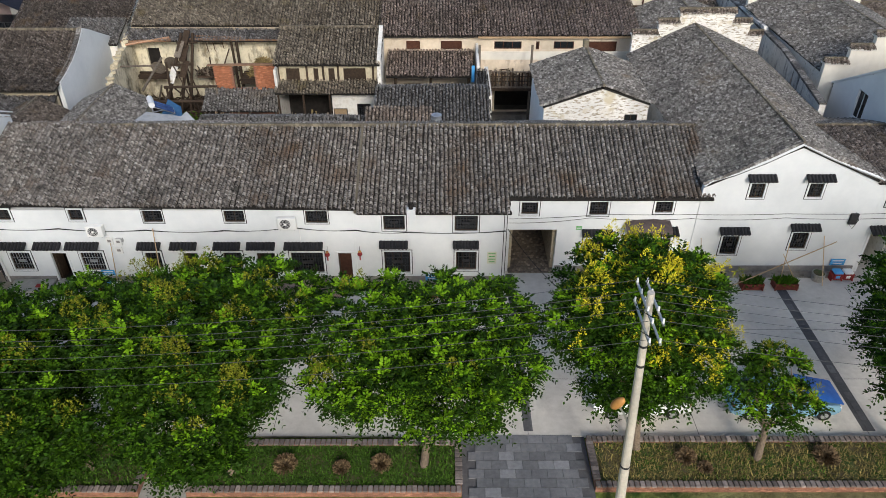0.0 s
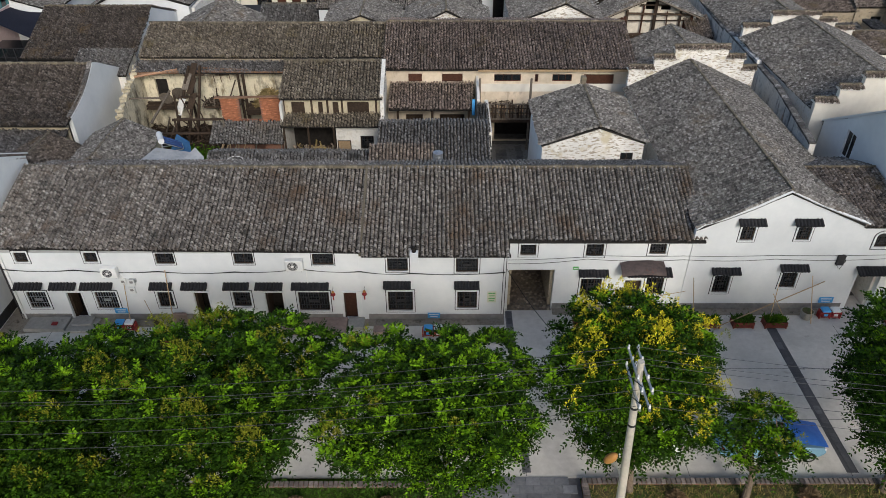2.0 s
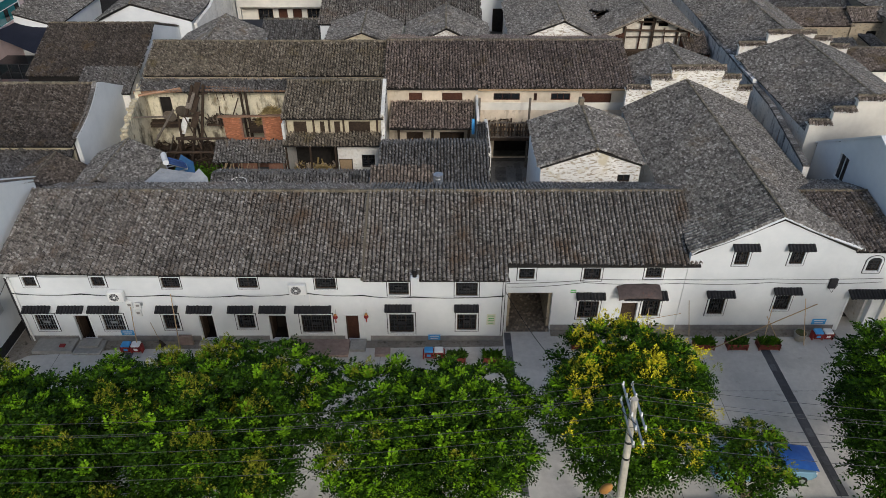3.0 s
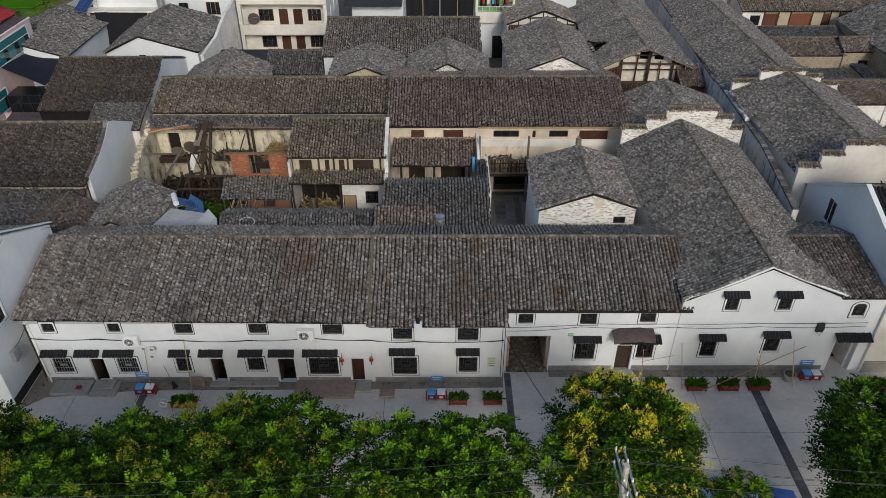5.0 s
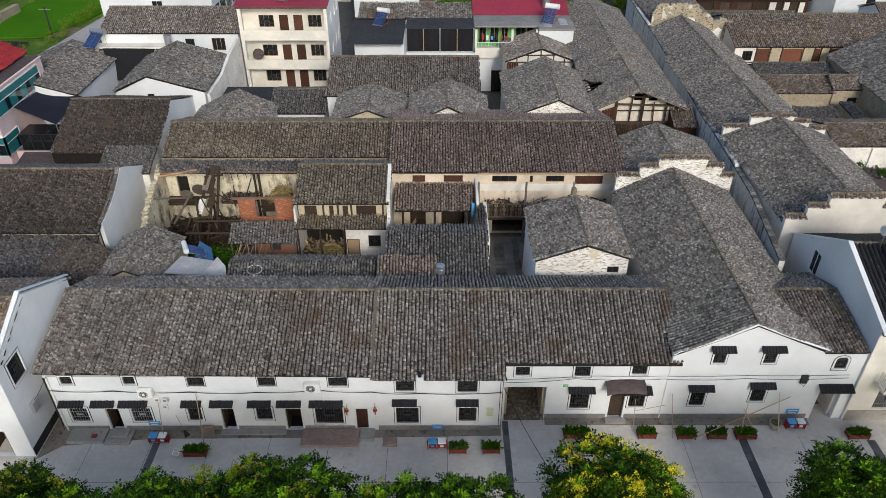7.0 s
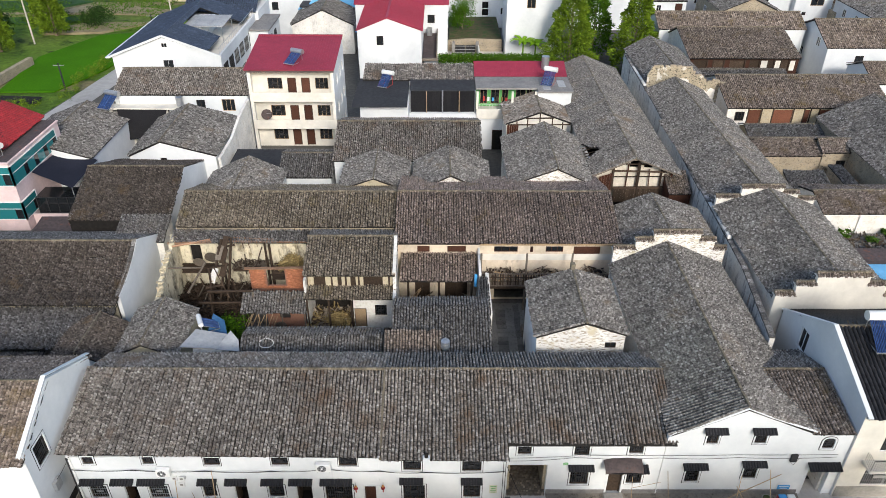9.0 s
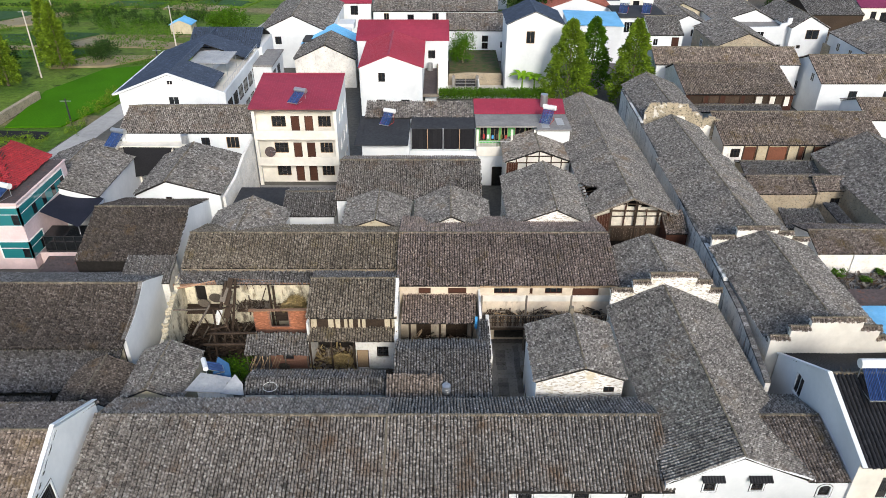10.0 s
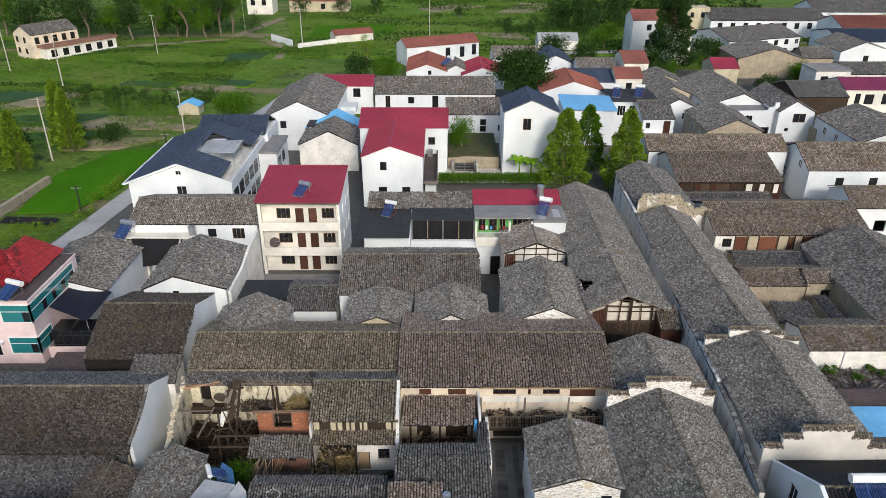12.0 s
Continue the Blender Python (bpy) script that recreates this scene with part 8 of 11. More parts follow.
def flat_roof_block():
    """A long flat-roofed house with sheet roofs, a dark net screen and a green-backed balcony."""
    h = thing("flat_roof_house", (3, 96, 0), "long flat-roofed house with a green balcony and dark sheet roofs", "house")
    box("body", (-11.6, 17.0, 94.5, 103.0, 0, 5.4), WHITE, h)
    box("left_wing", (-11.6, -5.2, 91.0, 99.0, 5.402, 7.9), WHITE, h)
    sheet_roof(h, (-12.5, 89.8, 8.25), (1, 0, 0), (0, 10.2, 0.25), 7.2, 10.2, BLACK_SHEET, 0.8)
    sheet_roof(h, (-5.1, 95.0, 8.55), (1, 0, 0), (0, 4.8, 0.2), 9.0, 4.8, BLACK_SHEET, 0.8)
    for x in (-5.1, -0.6, 3.9):
        rod("post", (x, 94.9, 0), (x, 94.9, 8.6), 0.10, STEEL, h)
    for x in (-2.8, 1.7):
        rod("post", (x, 94.85, 0), (x, 94.85, 8.5), 0.06, WOOD_PALE, h)
    for i in range(18):
        x = -5.0 + i * 0.5
        beam("net_panel", (x + 0.01, 95.15 + 0.09 * (i % 2), 6.0), (x + 0.52, 95.15 + 0.09 * ((i + 1) % 2), 6.0), 0.03, NET, h, h=4.9)
    # balcony bay with a green back wall
    box("bay_back", (4.1, 12.2, 97.2, 97.35, 5.402, 8.6), GREEN_PAINT, h, "green painted balcony wall")
    box("bay_floor", (4.1, 12.2, 94.5, 97.19, 5.402, 5.5), CREAM, h)
    box("parapet", (4.1, 12.4, 94.1, 94.3, 4.8, 6.2), CREAM, h, "", 0.02)
    box("bay_end", (12.42, 17.0, 94.1, 99.0, 5.402, 8.58), WHITE, h, "white plastered end bay")
    box("bay_roof", (4.0, 17.2, 95.2, 99.8, 8.6, 8.85), PLINTH, h, "grey concrete roof slab", 0.02)
    box("bay_roof_end", (12.4, 17.2, 93.9, 95.19, 8.6, 8.85), PLINTH, h, "", 0.02)
    for x in (4.2, 9.0, 12.2):
        box("pillar", (x - 0.15, x + 0.15, 94.32, 94.6, 6.2, 8.6), CREAM, h)
    rl = box("rail", (4.3, 12.1, 94.18, 94.23, 6.9, 6.95), WHITE_METAL, h)
    for x in np.arange(4.5, 12.1, 0.45):
        box("baluster", (x - 0.015, x + 0.015, 94.19, 94.22, 6.2, 6.9), WHITE_METAL, rl)
    for k, (x, w) in enumerate(((5.2, 1.0), (6.8, 1.2), (8.2, 0.9), (10.4, 1.4), (11.6, 0.8))):
        window_unit(h, (x, 97.2, 5.9), w, 2.2, UX, OUT, frame_mat=WOOD_PALE, depth=-0.02)
    for k in range(6):
        box("cloth", (5.0 + 0.62 * k, 5.3 + 0.62 * k, 95.4, 95.44, 6.9, 7.6 - 0.1 * (k % 3)), (RED_PAINT, WHITE, SIGN_BLUE, WOOD_DARK, DRYGRASS)[k % 5], h, "washing hung on the balcony")
    for k, x in enumerate((13.2, 15.4)):
        box("roof_sheet", (x, x + 1.0, 94.6 + k, 98.2, 8.852, 8.90), GREY_SHEET, h, "pale sheet laid on the roof")
    slope(h, (-11.9, 98.9, 8.65), (1, 0, 0), (0, 4.3, 1.0), [(0, 0), (15.7, 0), (15.7, 4.4), (0, 4.4)], TILE, 0.32, 0.36, channels=False)
    sheet_roof(h, (3.95, 100.0, 8.9), (1, 0, 0), (0, 3.6, 1.0), 13.2, 3.75, ROOF_RED)
    # door leaf in room black, a shaded doorway put into colour
    door_unit(h, (7.4, 94.5, 0.0), 2.0, 3.0, UX, OUT, DARK_ROOM, depth=-0.05)
    return h


flat_roof_block()
solar_heater(-8.6, 97.0, 8.5, 1.5, tilt=38, turn=-25, tank=WHITE_METAL, legs=RED_PAINT, label="solar water heater on a red stand", s=1.3)
solar_heater(14.0, 96.6, 8.9, 1.6, tilt=38, turn=-25, tank=WHITE_METAL, legs=RED_PAINT, label="solar water heater on a red stand", s=1.5)
t = rod("water_tank", (14.2, 101.8, 9.4), (14.2, 101.8, 11.2), 0.55, STEEL, None, n=18)
tagged(t, "steel water tank on a crimson roof", "tank")
t = box("corner_shop", (-11.9, -5.4, 91.1, 94.45, 0, 5.38), WHITE, None, "", 0.02)
tagged(t, "white plastered annex with a flat top", "annex")

# villa with slate blue roofs
def villa():
    """White villa: a slate blue gable to the front, a railed terrace cut into one slope, a cross wing behind."""
    h = thing("villa", (-43, 122, 0), "white villa with slate blue roofs and a railed roof terrace", "house")
    y0, y1 = 109.0, 133.0
    xl, xt, xr = -51.2, -43.0, -34.6
    prof = [(0, 8.7), (xt - xl, 11.75), (xr - xl, 8.75)]
    wall("wall", (xl, y0), (xr, y0), 0, prof, WHITE, h, 0.3, [(7.8, 8.7, 10.1, 10.8), (7.6, 9.2, 6.3, 8.2)])
    wall("wall", (xr, y0 + 0.303), (xr, y1), 0, 8.55, WHITE, h, 0.3)
    wall("wall", (xl, y1), (xl, y0 + 0.303), 0, 8.6, WHITE, h, 0.3)
    window_unit(h, (-42.95, y0, 10.1), 0.9, 0.7, UX, OUT, frame_mat=WHITE_METAL)
    window_unit(h, (-42.8, y0, 6.3), 1.6, 1.9, UX, OUT, frame_mat=WHITE_METAL, bars=2)
    L = y1 - y0
    kw = dict(col=0.4, row=0.45, channels=False)
    ll = math.hypot(xt - xl + 0.5, 3.2)
    slope(h, (xl - 0.5, y0 - 0.3, 8.75), (0, 1, 0), (xt - xl + 0.5, 0, 3.2), [(0, 0), (L, 0), (L, ll), (0, ll)], TILE_BLUE, **kw)
    # the other slope stops short for the terrace, and comes down again beside the street gable
    lr = math.hypot(xr - xt + 0.2, 3.1)
    slope(h, (xr + 0.2, y0 - 0.3, 8.85), (0, 1, 0), (xt - xr - 0.2, 0, 3.1), [(0, 2.2), (8.0, 2.2), (8.0, lr), (0, lr)], TILE_BLUE, **kw)
    slope(h, (xr + 0.2, y0 - 0.3, 8.85), (0, 1, 0), (xt - xr - 0.2, 0, 3.1), [(18.0, 1.0), (L, 1.0), (L, lr), (18.0, lr)], TILE_BLUE, **kw)
    slope(h, (xr + 0.2, y0 - 0.3, 8.85), (0, 1, 0), (xt - xr - 0.2, 0, 3.1), [(8.05, lr - 0.9), (17.95, lr - 0.9), (17.95, lr), (8.05, lr)], TILE_BLUE, **kw)
    for x, z in ((xl - 0.5, 8.7), (xr + 0.2, 8.8)):
        beam("verge", (x, y0 - 0.25, z), (xt, y0 - 0.25, 11.95), 0.22, WHITE, h, h=0.3)
    ridge_cap(h, (xt, y0 - 0.3, 11.95), (xt, y1 + 4, 11.95), TILE_BLUE)
    box("gutter", (xl - 0.95, xl - 0.45, y0 - 0.3, y1, 8.55, 8.75), WHITE, h, "white concrete eaves gutter")
    box("terrace_floor", (-42.6, xr - 0.31, y0 + 0.5, y1 - 0.4, 8.2, 8.4), CREAM, h, "pale terrace floor")
    box("terrace_kerb", (xr - 0.3, xr + 0.05, y0, y1 - 0.3, 8.56, 9.0), WHITE, h, "", 0.02)
    rail = box("rail", (xr - 0.16, xr - 0.10, y0 + 0.1, y1 - 0.3, 9.98, 10.04), STEEL, h, "steel terrace railing")
    for y in np.arange(y0 + 0.2, y1 - 0.3, 1.1):
        box("baluster", (xr - 0.15, xr - 0.11, y - 0.02, y + 0.02, 9.0, 9.98), STEEL, rail)
    box("stair_house", (-42.4, -39.8, y0 + 8.2, y0 + 17.4, 8.4, 10.6), WHITE, h, "white stair house on the terrace")
    sheet_roof(h, (-42.5, 117.6, 11.0), (1, 0, 0), (0, 6.4, 0.15), 6.4, 6.4, GREY_SHEET, 0.7, "terrace_canopy")
    for x, y in ((-36.4, 117.8), (-36.4, 123.8), (-38.6, 117.8)):
        rod("canopy_post", (x, y, 8.4), (x, y, 10.98), 0.05, STEEL, h)
    for y in np.arange(y0 + 2.0, y1 - 2, 3.4):
        for z in (1.4, 5.0):
            window_unit(h, (xr, y, z), 2.4, 2.2, (0, 1, 0), (1, 0, 0), frame_mat=STEEL_DARK, depth=-0.02, bars=3)
    box("rear_wing", (-47.0, -34.0, y1 + 0.05, y1 + 9.5, 0, 9.35), WHITE, h)
    for ye, d in ((y1 - 0.4, 1), (y1 + 10.0, -1)):
        slope(h, (-47.5, ye, 9.4), (1, 0, 0), (0, 5.2 * d, 2.4), [(0, 0), (13.2, 0), (13.2, 5.73), (0, 5.73)], TILE_BLUE, **kw)
    box("side_wing", (-34.55, -31.2, y1 - 6, y1 + 4, 0, 7.6), WHITE, h, "white side wing with a flat roof", 0.03)
    box("side_roof", (-34.4, -30.9, y1 - 6.3, y1 + 4.2, 7.602, 7.9), PLINTH, h)
    for y in (y1 - 4, y1 - 0.5):
        window_unit(h, (-31.2, y, 4.4), 2.0, 2.0, (0, 1, 0), (1, 0, 0), frame_mat=STEEL_DARK, depth=-0.02)
    return h


villa()

# crimson-roofed pair
gable_sheet_y("crimson_roof_house", "white house with a crimson sheet roof and gable", 115.2, 131.0, -14.4, -3.7, 11.0, -9.4, 13.0, ROOF_RED, fronts=((-10.6, 8.6, 1.1, 1.5), (-10.8, 3.6, 1.4, 2.0), (-6.8, 3.6, 1.4, 2.0)), sides=((122, 123.6, 7.5, 9),))
gable_sheet_x("crimson_roof_house", "white house with a long crimson sheet roof", -16.4, 0.6, 131.8, 11.0, 138.6, 13.0, 146.0, ROOF_RED, fronts=((-2.6, 7.6, 1.3, 1.5),))
st = thing("side_terrace", (-2.4, 122, 0), "dark concrete terrace beside a white house", "terrace")
box("wall", (-3.6, -1.7, 118.0, 131.9, 0, 5.6), WHITE, st)
box("floor_slab", (-3.9, -1.4, 117.4, 131.9, 5.602, 5.85), RUST_SHEET, st, "dark stained terrace slab", 0.02)
box("parapet", (-1.6, -1.4, 117.4, 131.9, 5.852, 6.7), WOOD_GREY, st, "", 0.02)
box("front_edge", (-4.4, -1.3, 116.9, 117.38, 5.5, 5.95), WOOD_GREY, st, "", 0.02)
t = rod("water_tank", (-2.9, 130.6, 5.86), (-2.9, 130.6, 7.2), 0.5, STEEL, None, n=18)
tagged(t, "steel water tank on a terrace", "tank")
FRAME_OAK = WOOD_PALE
kk = gable_sheet_y("tall_white_house", "tall white house with a slate blue gable roof", 136.0, 146.5, 11.2, 22.2, 12.9, 16.6, 15.3, TILE_BLUE, tiles=True)
window_unit(kk, (15.9, 136.15, 9.3), 1.6, 2.3, UX, OUT, frame_mat=FRAME_OAK, depth=-0.02, bars=2, surround=0.0)
be = house_y("blue_edge_house", "old house with a pale gable, grey tiles and blue sheet edges", 138.0, 153.0, -29.5, 5.6, -17.2, 5.6, -23.2, 8.5, walls=WHITE_OLD, tiles=TILE_GREY, **VFAR)
for a, b in ((-29.7, -23.2), (-17.0, -23.2)):
    sheet_roof(be, (a, 148.2, 5.85), (0, 1, 0), (b - a, 0, 2.95), 5.0, math.hypot(b - a, 2.95), ROOF_BLUE, name="blue_sheet")
t = raw("blue_shed_roof", [(-17.0, 136.5, 4.8), (-14.4, 136.5, 3.6), (-14.4, 149, 3.6), (-17.0, 149, 4.8), (-17.0, 136.5, 4.7), (-14.4, 136.5, 3.5), (-14.4, 149, 3.5), (-17.0, 149, 4.7)],
        [(0, 1, 2, 3), (7, 6, 5, 4), (0, 4, 5, 1), (1, 5, 6, 2), (2, 6, 7, 3), (3, 7, 4, 0)], ROOF_BLUE)
tagged(t, "bright blue steel sheet roof against a house", "roof")
for y in (136.8, 148.7):
    rod("post", (-14.6, y, 0), (-14.6, y, 3.6), 0.08, STEEL, t)
wg = house_y("white_grey_house", "white house with a grey tile roof and side balconies", 151.0, 178.0, -39.0, 7.6, -24.0, 7.6, -31.4, 11.0, walls=WHITE, tiles=TILE_GREY, front_holes=((-35.5, -34.2, 5.0, 6.6),), **VFAR)
window_unit(wg, (-34.85, 151.2, 5.0), 1.3, 1.6, UX, OUT, frame_mat=WOOD_DARK)
box("annex", (-28.6, -21.6, 147.2, 151.15, 0, 6.6), WHITE, wg)
box("annex_roof", (-29.0, -21.0, 146.8, 151.1, 6.602, 6.95), BLACK_SHEET, wg, "dark flat annex roof")
window_unit(wg, (-26.2, 147.2, 4.2), 1.5, 1.4, UX, OUT, frame_mat=WOOD_DARK, depth=-0.02)
for k, y in enumerate((154.0, 159.5, 165.0)):
    box("balcony", (-24.25, -21.2 + 0.3 * k, y, y + 4.6, 3.6 + 0.5 * k, 4.8 + 0.5 * k), WHITE, wg, "", 0.03)
    window_unit(wg, (-24.3, y + 2.3, 5.0), 1.5, 1.8, (0, 1, 0), (1, 0, 0), frame_mat=WHITE_METAL, depth=-0.02)
c3 = gable_sheet_x("crimson_roof_house", "white house with a crimson roof by the road", -34.4, -17.7, 179.6, 7.2, 184.2, 9.0, 189.0, ROOF_RED, fronts=((-22.0, 4.4, 1.8, 2.2),))
lh = house_x("long_white_house", "long white house with a grey tile roof and doors", -17.4, 12.9, 176.6, 6.0, 185.0, 8.5, 192.0, 6.0, walls=WHITE, tiles=TILE, **VFAR)
for x, z, w_, hh, m in ((-14.0, 0.9, 1.2, 4.6, WOOD_PALE), (-8.2, 3.6, 1.5, 1.6, WOOD_RED), (-2.2, 0.9, 1.5, 4.6, WOOD_RED), (3.8, 4.0, 1.3, 1.3, WOOD_DARK), (6.2, 4.0, 1.3, 1.3, WOOD_DARK), (9.8, 3.6, 1.5, 1.5, WHITE_METAL)):
    window_unit(lh, (x, 176.9, z), w_, hh, UX, OUT, frame_mat=m, depth=-0.02)
lh = house_x("white_wing_house", "white house with a grey tile roof above a garden", 0.2, 14.0, 156.2, 6.6, 162.6, 8.8, 169.0, 6.6, walls=WHITE, tiles=TILE, **VFAR)
for x, z in ((8.6, 4.2), (8.6, 2.7), (12.6, 2.9)):
    window_unit(lh, (x, 156.5, z), 1.3, 1.3, UX, OUT, frame_mat=WOOD_DARK, depth=-0.02)

# terraced kitchen garden, yard and gate between the houses
gd = sheet("garden_terrace", [(0.8, 140.0), (11.0, 140.0), (11.0, 156.4), (0.8, 156.4)], 2.4, SOIL, "raised kitchen garden with bare earth and weeds", 2.4, "garden")
garden = wall("garden_wall", (0.6, 139.6), (11.1, 139.6), 0, [(0, 2.3), (4, 2.6), (10.5, 2.4)], STONE, None, 0.38)
tagged(garden, "dry stone wall of a kitchen garden", "wall", kind="structure")
sheet("yard", [(-1.2, 131.6), (21.0, 131.6), (21.0, 139.5), (-1.2, 139.5)], 0.12, CONCRETE, "grey concrete yard before the garden wall", 0.2, "yard")
gt = thing("yard_gate", (3.6, 138.4, 0.12), "dark steel gate between white gate posts", "gate")
for x in (1.6, 6.2):
    box("gate_post", (x - 0.3, x + 0.3, 137.6, 138.2, 0.1, 2.5), PLINTH, gt, "", 0.03)
for x in (2.9, 4.9):
    box("gate_leaf", (x - 0.95, x + 0.95, 137.85, 137.93, 0.25, 1.9), STEEL_DARK, gt)
for k in range(3):
    box("gate_rail", (1.95, 5.85, 137.78, 137.848, 0.4 + 0.62 * k, 0.5 + 0.62 * k), STEEL, gt)
wl = wall("yard_wall", (6.5, 133.0), (6.5, 138.2), 0, 2.0, WHITE_OLD, None, 0.25)
tagged(wl, "low plastered yard wall beside the gate", "wall", kind="structure")

# farther houses across the middle
DULL_RED = material("dull_red_roof", [(0.21, 0.075, 0.058), (0.28, 0.105, 0.08)], grain=2, blotch=0.15, rough=0.75, bump=0.2, stain=((0.12, 0.07, 0.05), 0.55, 0.75, 0.7, (1, 1, 1)))
rh = gable_sheet_x("red_roof_house", "white house with a long dull red roof", -11.8, 14.6, 235.0, 6.0, 240.0, 8.2, 245.0, DULL_RED, fronts=((3.0, 1.6, 1.7, 3.4), (8.2, 1.6, 1.7, 3.4), (12.6, 2.0, 1.6, 3.4)))
turn_thing(rh, (-11.6, 235.0, 0), 24.0)
gable_sheet_y("red_gable_house", "white house with a dull red and grey gable roof", 208.0, 228.0, -11.0, 1.2, 4.5, -4.8, 6.6, DULL_RED, fronts=((-4.0, 3.6, 1.0, 1.2),))
gable_sheet_y("white_gable", "small white gabled wing among far roofs", 209.5, 222.0, 0.4, 6.8, 4.4, 3.6, 6.0, TILE_GREY)
solar_heater(0.8, 213.0, 5.6, 2.2, 30, -60, WHITE_METAL, label="solar water heater on a far gable roof", s=1.8)
gable_sheet_y("crimson_roof_house", "low white house with a crimson roof", 205.5, 222.0, 5.0, 17.6, 4.0, 11.0, 6.2, ROOF_RED)
house_x("tile_roof_house", "white house with a grey tile roof among the trees", 14.8, 29.4, 222.0, 5.2, 228.5, 8.0, 235.0, 5.2, walls=WHITE, tiles=TILE, front_holes=((17, 18.6, 2.2, 4.0),), **VFAR)
gable_sheet_x("grey_shed", "open grey sheet roofed shed beyond the houses", 34.0, 48.5, 261.5, 3.6, 266.5, 5.6, 271.5, GREY_SHEET, walls=WHITE_OLD)
gable_sheet_y("blue_roof_house", "white house with a slate blue gable roof", 213.0, 229.0, 27.6, 38.0, 6.0, 33.0, 8.2, TILE_BLUE, tiles=True)
gable_sheet_x("blue_roof_house", "long house with a slate blue roof", 32.4, 46.5, 190.0, 5.8, 197.0, 8.0, 204.0, TILE_BLUE)
rg = gable_sheet_y("red_gable_house", "white house with a dull red tile roof", 174.5, 190.0, 23.6, 40.0, 7.0, 31.6, 9.7, DULL_RED)
t = raw("blue_shed_roof", [(26.0, 154.5, 8.4), (38, 154.5, 8.0), (38.4, 166.0, 8.4), (26.4, 166.0, 8.8), (26.0, 154.5, 8.3), (38, 154.5, 7.9), (38.4, 166.0, 8.3), (26.4, 166.0, 8.7)],
        [(0, 1, 2, 3), (7, 6, 5, 4), (0, 4, 5, 1), (1, 5, 6, 2), (2, 6, 7, 3), (3, 7, 4, 0)], ROOF_BLUE)
tagged(t, "sky blue steel sheet roof on a terrace", "roof")
box("wall", (26.6, 37.6, 154.9, 165.6, 0, 7.895), WHITE, t)
t = box("white_flat_house", (38.7, 49.2, 163.5, 174.0, 0, 7.7), WHITE, None, "", 0.05)
tagged(t, "white flat-roofed house with wide windows", "house")
box("roof_slab", (38.3, 49.6, 163.1, 174.4, 7.702, 8.0), BLACK_SHEET, t)
for x in (41.0, 43.8, 46.8):
    window_unit(t, (x, 163.5, 4.4), 1.9, 2.4, UX, OUT, frame_mat=WHITE_METAL, bars=3, depth=-0.02)
solar_heater(40.4, 167.0, 8.0, 2.0, 38, -20, WHITE_METAL, RED_PAINT, "solar water heater on a red stand", 1.8)
solar_heater(45.6, 167.0, 8.0, 2.0, 38, -20, WHITE_METAL, RED_PAINT, "solar water heater on a red stand", 1.8)
house_x("tile_top_house", "low white house with a grey tile roof", 38.0, 49.5, 205.0, 5.6, 211.0, 8.0, 217.0, 5.6, walls=WHITE, tiles=TILE, **VFAR)
gable_sheet_x("red_roof_house", "cream house with a red tile roof", 45.2, 52.6, 189.2, 7.0, 194.0, 9.0, 199.0, DULL_RED, walls=CREAM, fronts=((49, 3.8, 1.6, 2.0),))
gable_sheet_x("red_roof_house", "cream block with a red tile roof", 50.6, 57.8, 203.3, 8.0, 210.5, 10.2, 216.0, DULL_RED, walls=CREAM)


# the denser quarter beyond the lane
def far_row(label, x0, x1, ye, ze, yr, zr, yb, walls, tiles, wins=(), turn=0.0):
    """A house with its ridge along the street; wins: (x, z, width, height, frame)."""
    h = house_x("far_house", label, x0, x1, ye, ze, yr, zr, yb, ze, walls=walls, tiles=tiles, **VFAR)
    for x, z, w_, hh, m in wins:
        window_unit(h, (x, ye + 0.3, z), w_, hh, UX, OUT, frame_mat=m, depth=-0.02)
    return turn_thing(h, (x0, ye, 0), turn) if turn else h


def far_gable(label, y0, y1, xl, xr, ze, xt, zt, walls, tiles, wins=(), side=()):
    """A house with its gable to the front; wins on the gable, side windows (y, z) on the wall towards the lane."""
    h = house_y("far_house", label, y0, y1, xl, ze, xr, ze, xt, zt, walls=walls, tiles=tiles, **VFAR)
    for x, z, w_, hh, m in wins:
        window_unit(h, (x, y0 + 0.2, z), w_, hh, UX, OUT, frame_mat=m, depth=-0.02)
    for y, z in side:
        window_unit(h, (xl + 0.3, y, z), 1.3, 1.6, (0, -1, 0), (-1, 0, 0), frame_mat=WHITE_METAL, depth=-0.02)
    return h


WD, WM, WP = WOOD_DARK, WHITE_METAL, WOOD_PALE
far_gable("old house with a grey tile gable roof", 189.0, 199.0, 52.8, 63.6, 6.0, 58.2, 8.1, EARTH, TILE_GREY)
far_gable("old house with a grey gable roof and pale verge", 177.0, 188.0, 51.8, 61.8, 6.0, 57.0, 8.0, EARTH, TILE_GREY)
far_gable("white house with a grey gable roof", 164.0, 176.0, 50.0, 59.4, 6.0, 54.4, 8.2, WHITE, TILE_GREY, ((56.0, 3.4, 1.0, 1.6, WM),))
wq = far_row("white two-storey house with grey tiles and a red door", 43.8, 51.2, 155.0, 6.0, 161.8, 8.5, 168.0, WHITE, TILE_GREY, ((45.2, 3.8, 1.0, 1.4, WM),))
door_unit(wq, (49.4, 155.28, 2.6), 1.5, 2.9, UX, OUT, WOOD_RED, depth=-0.05)
box("balcony", (43.9, 51.1, 153.6, 155.28, 2.2, 2.6), WHITE, wq, "", 0.03)
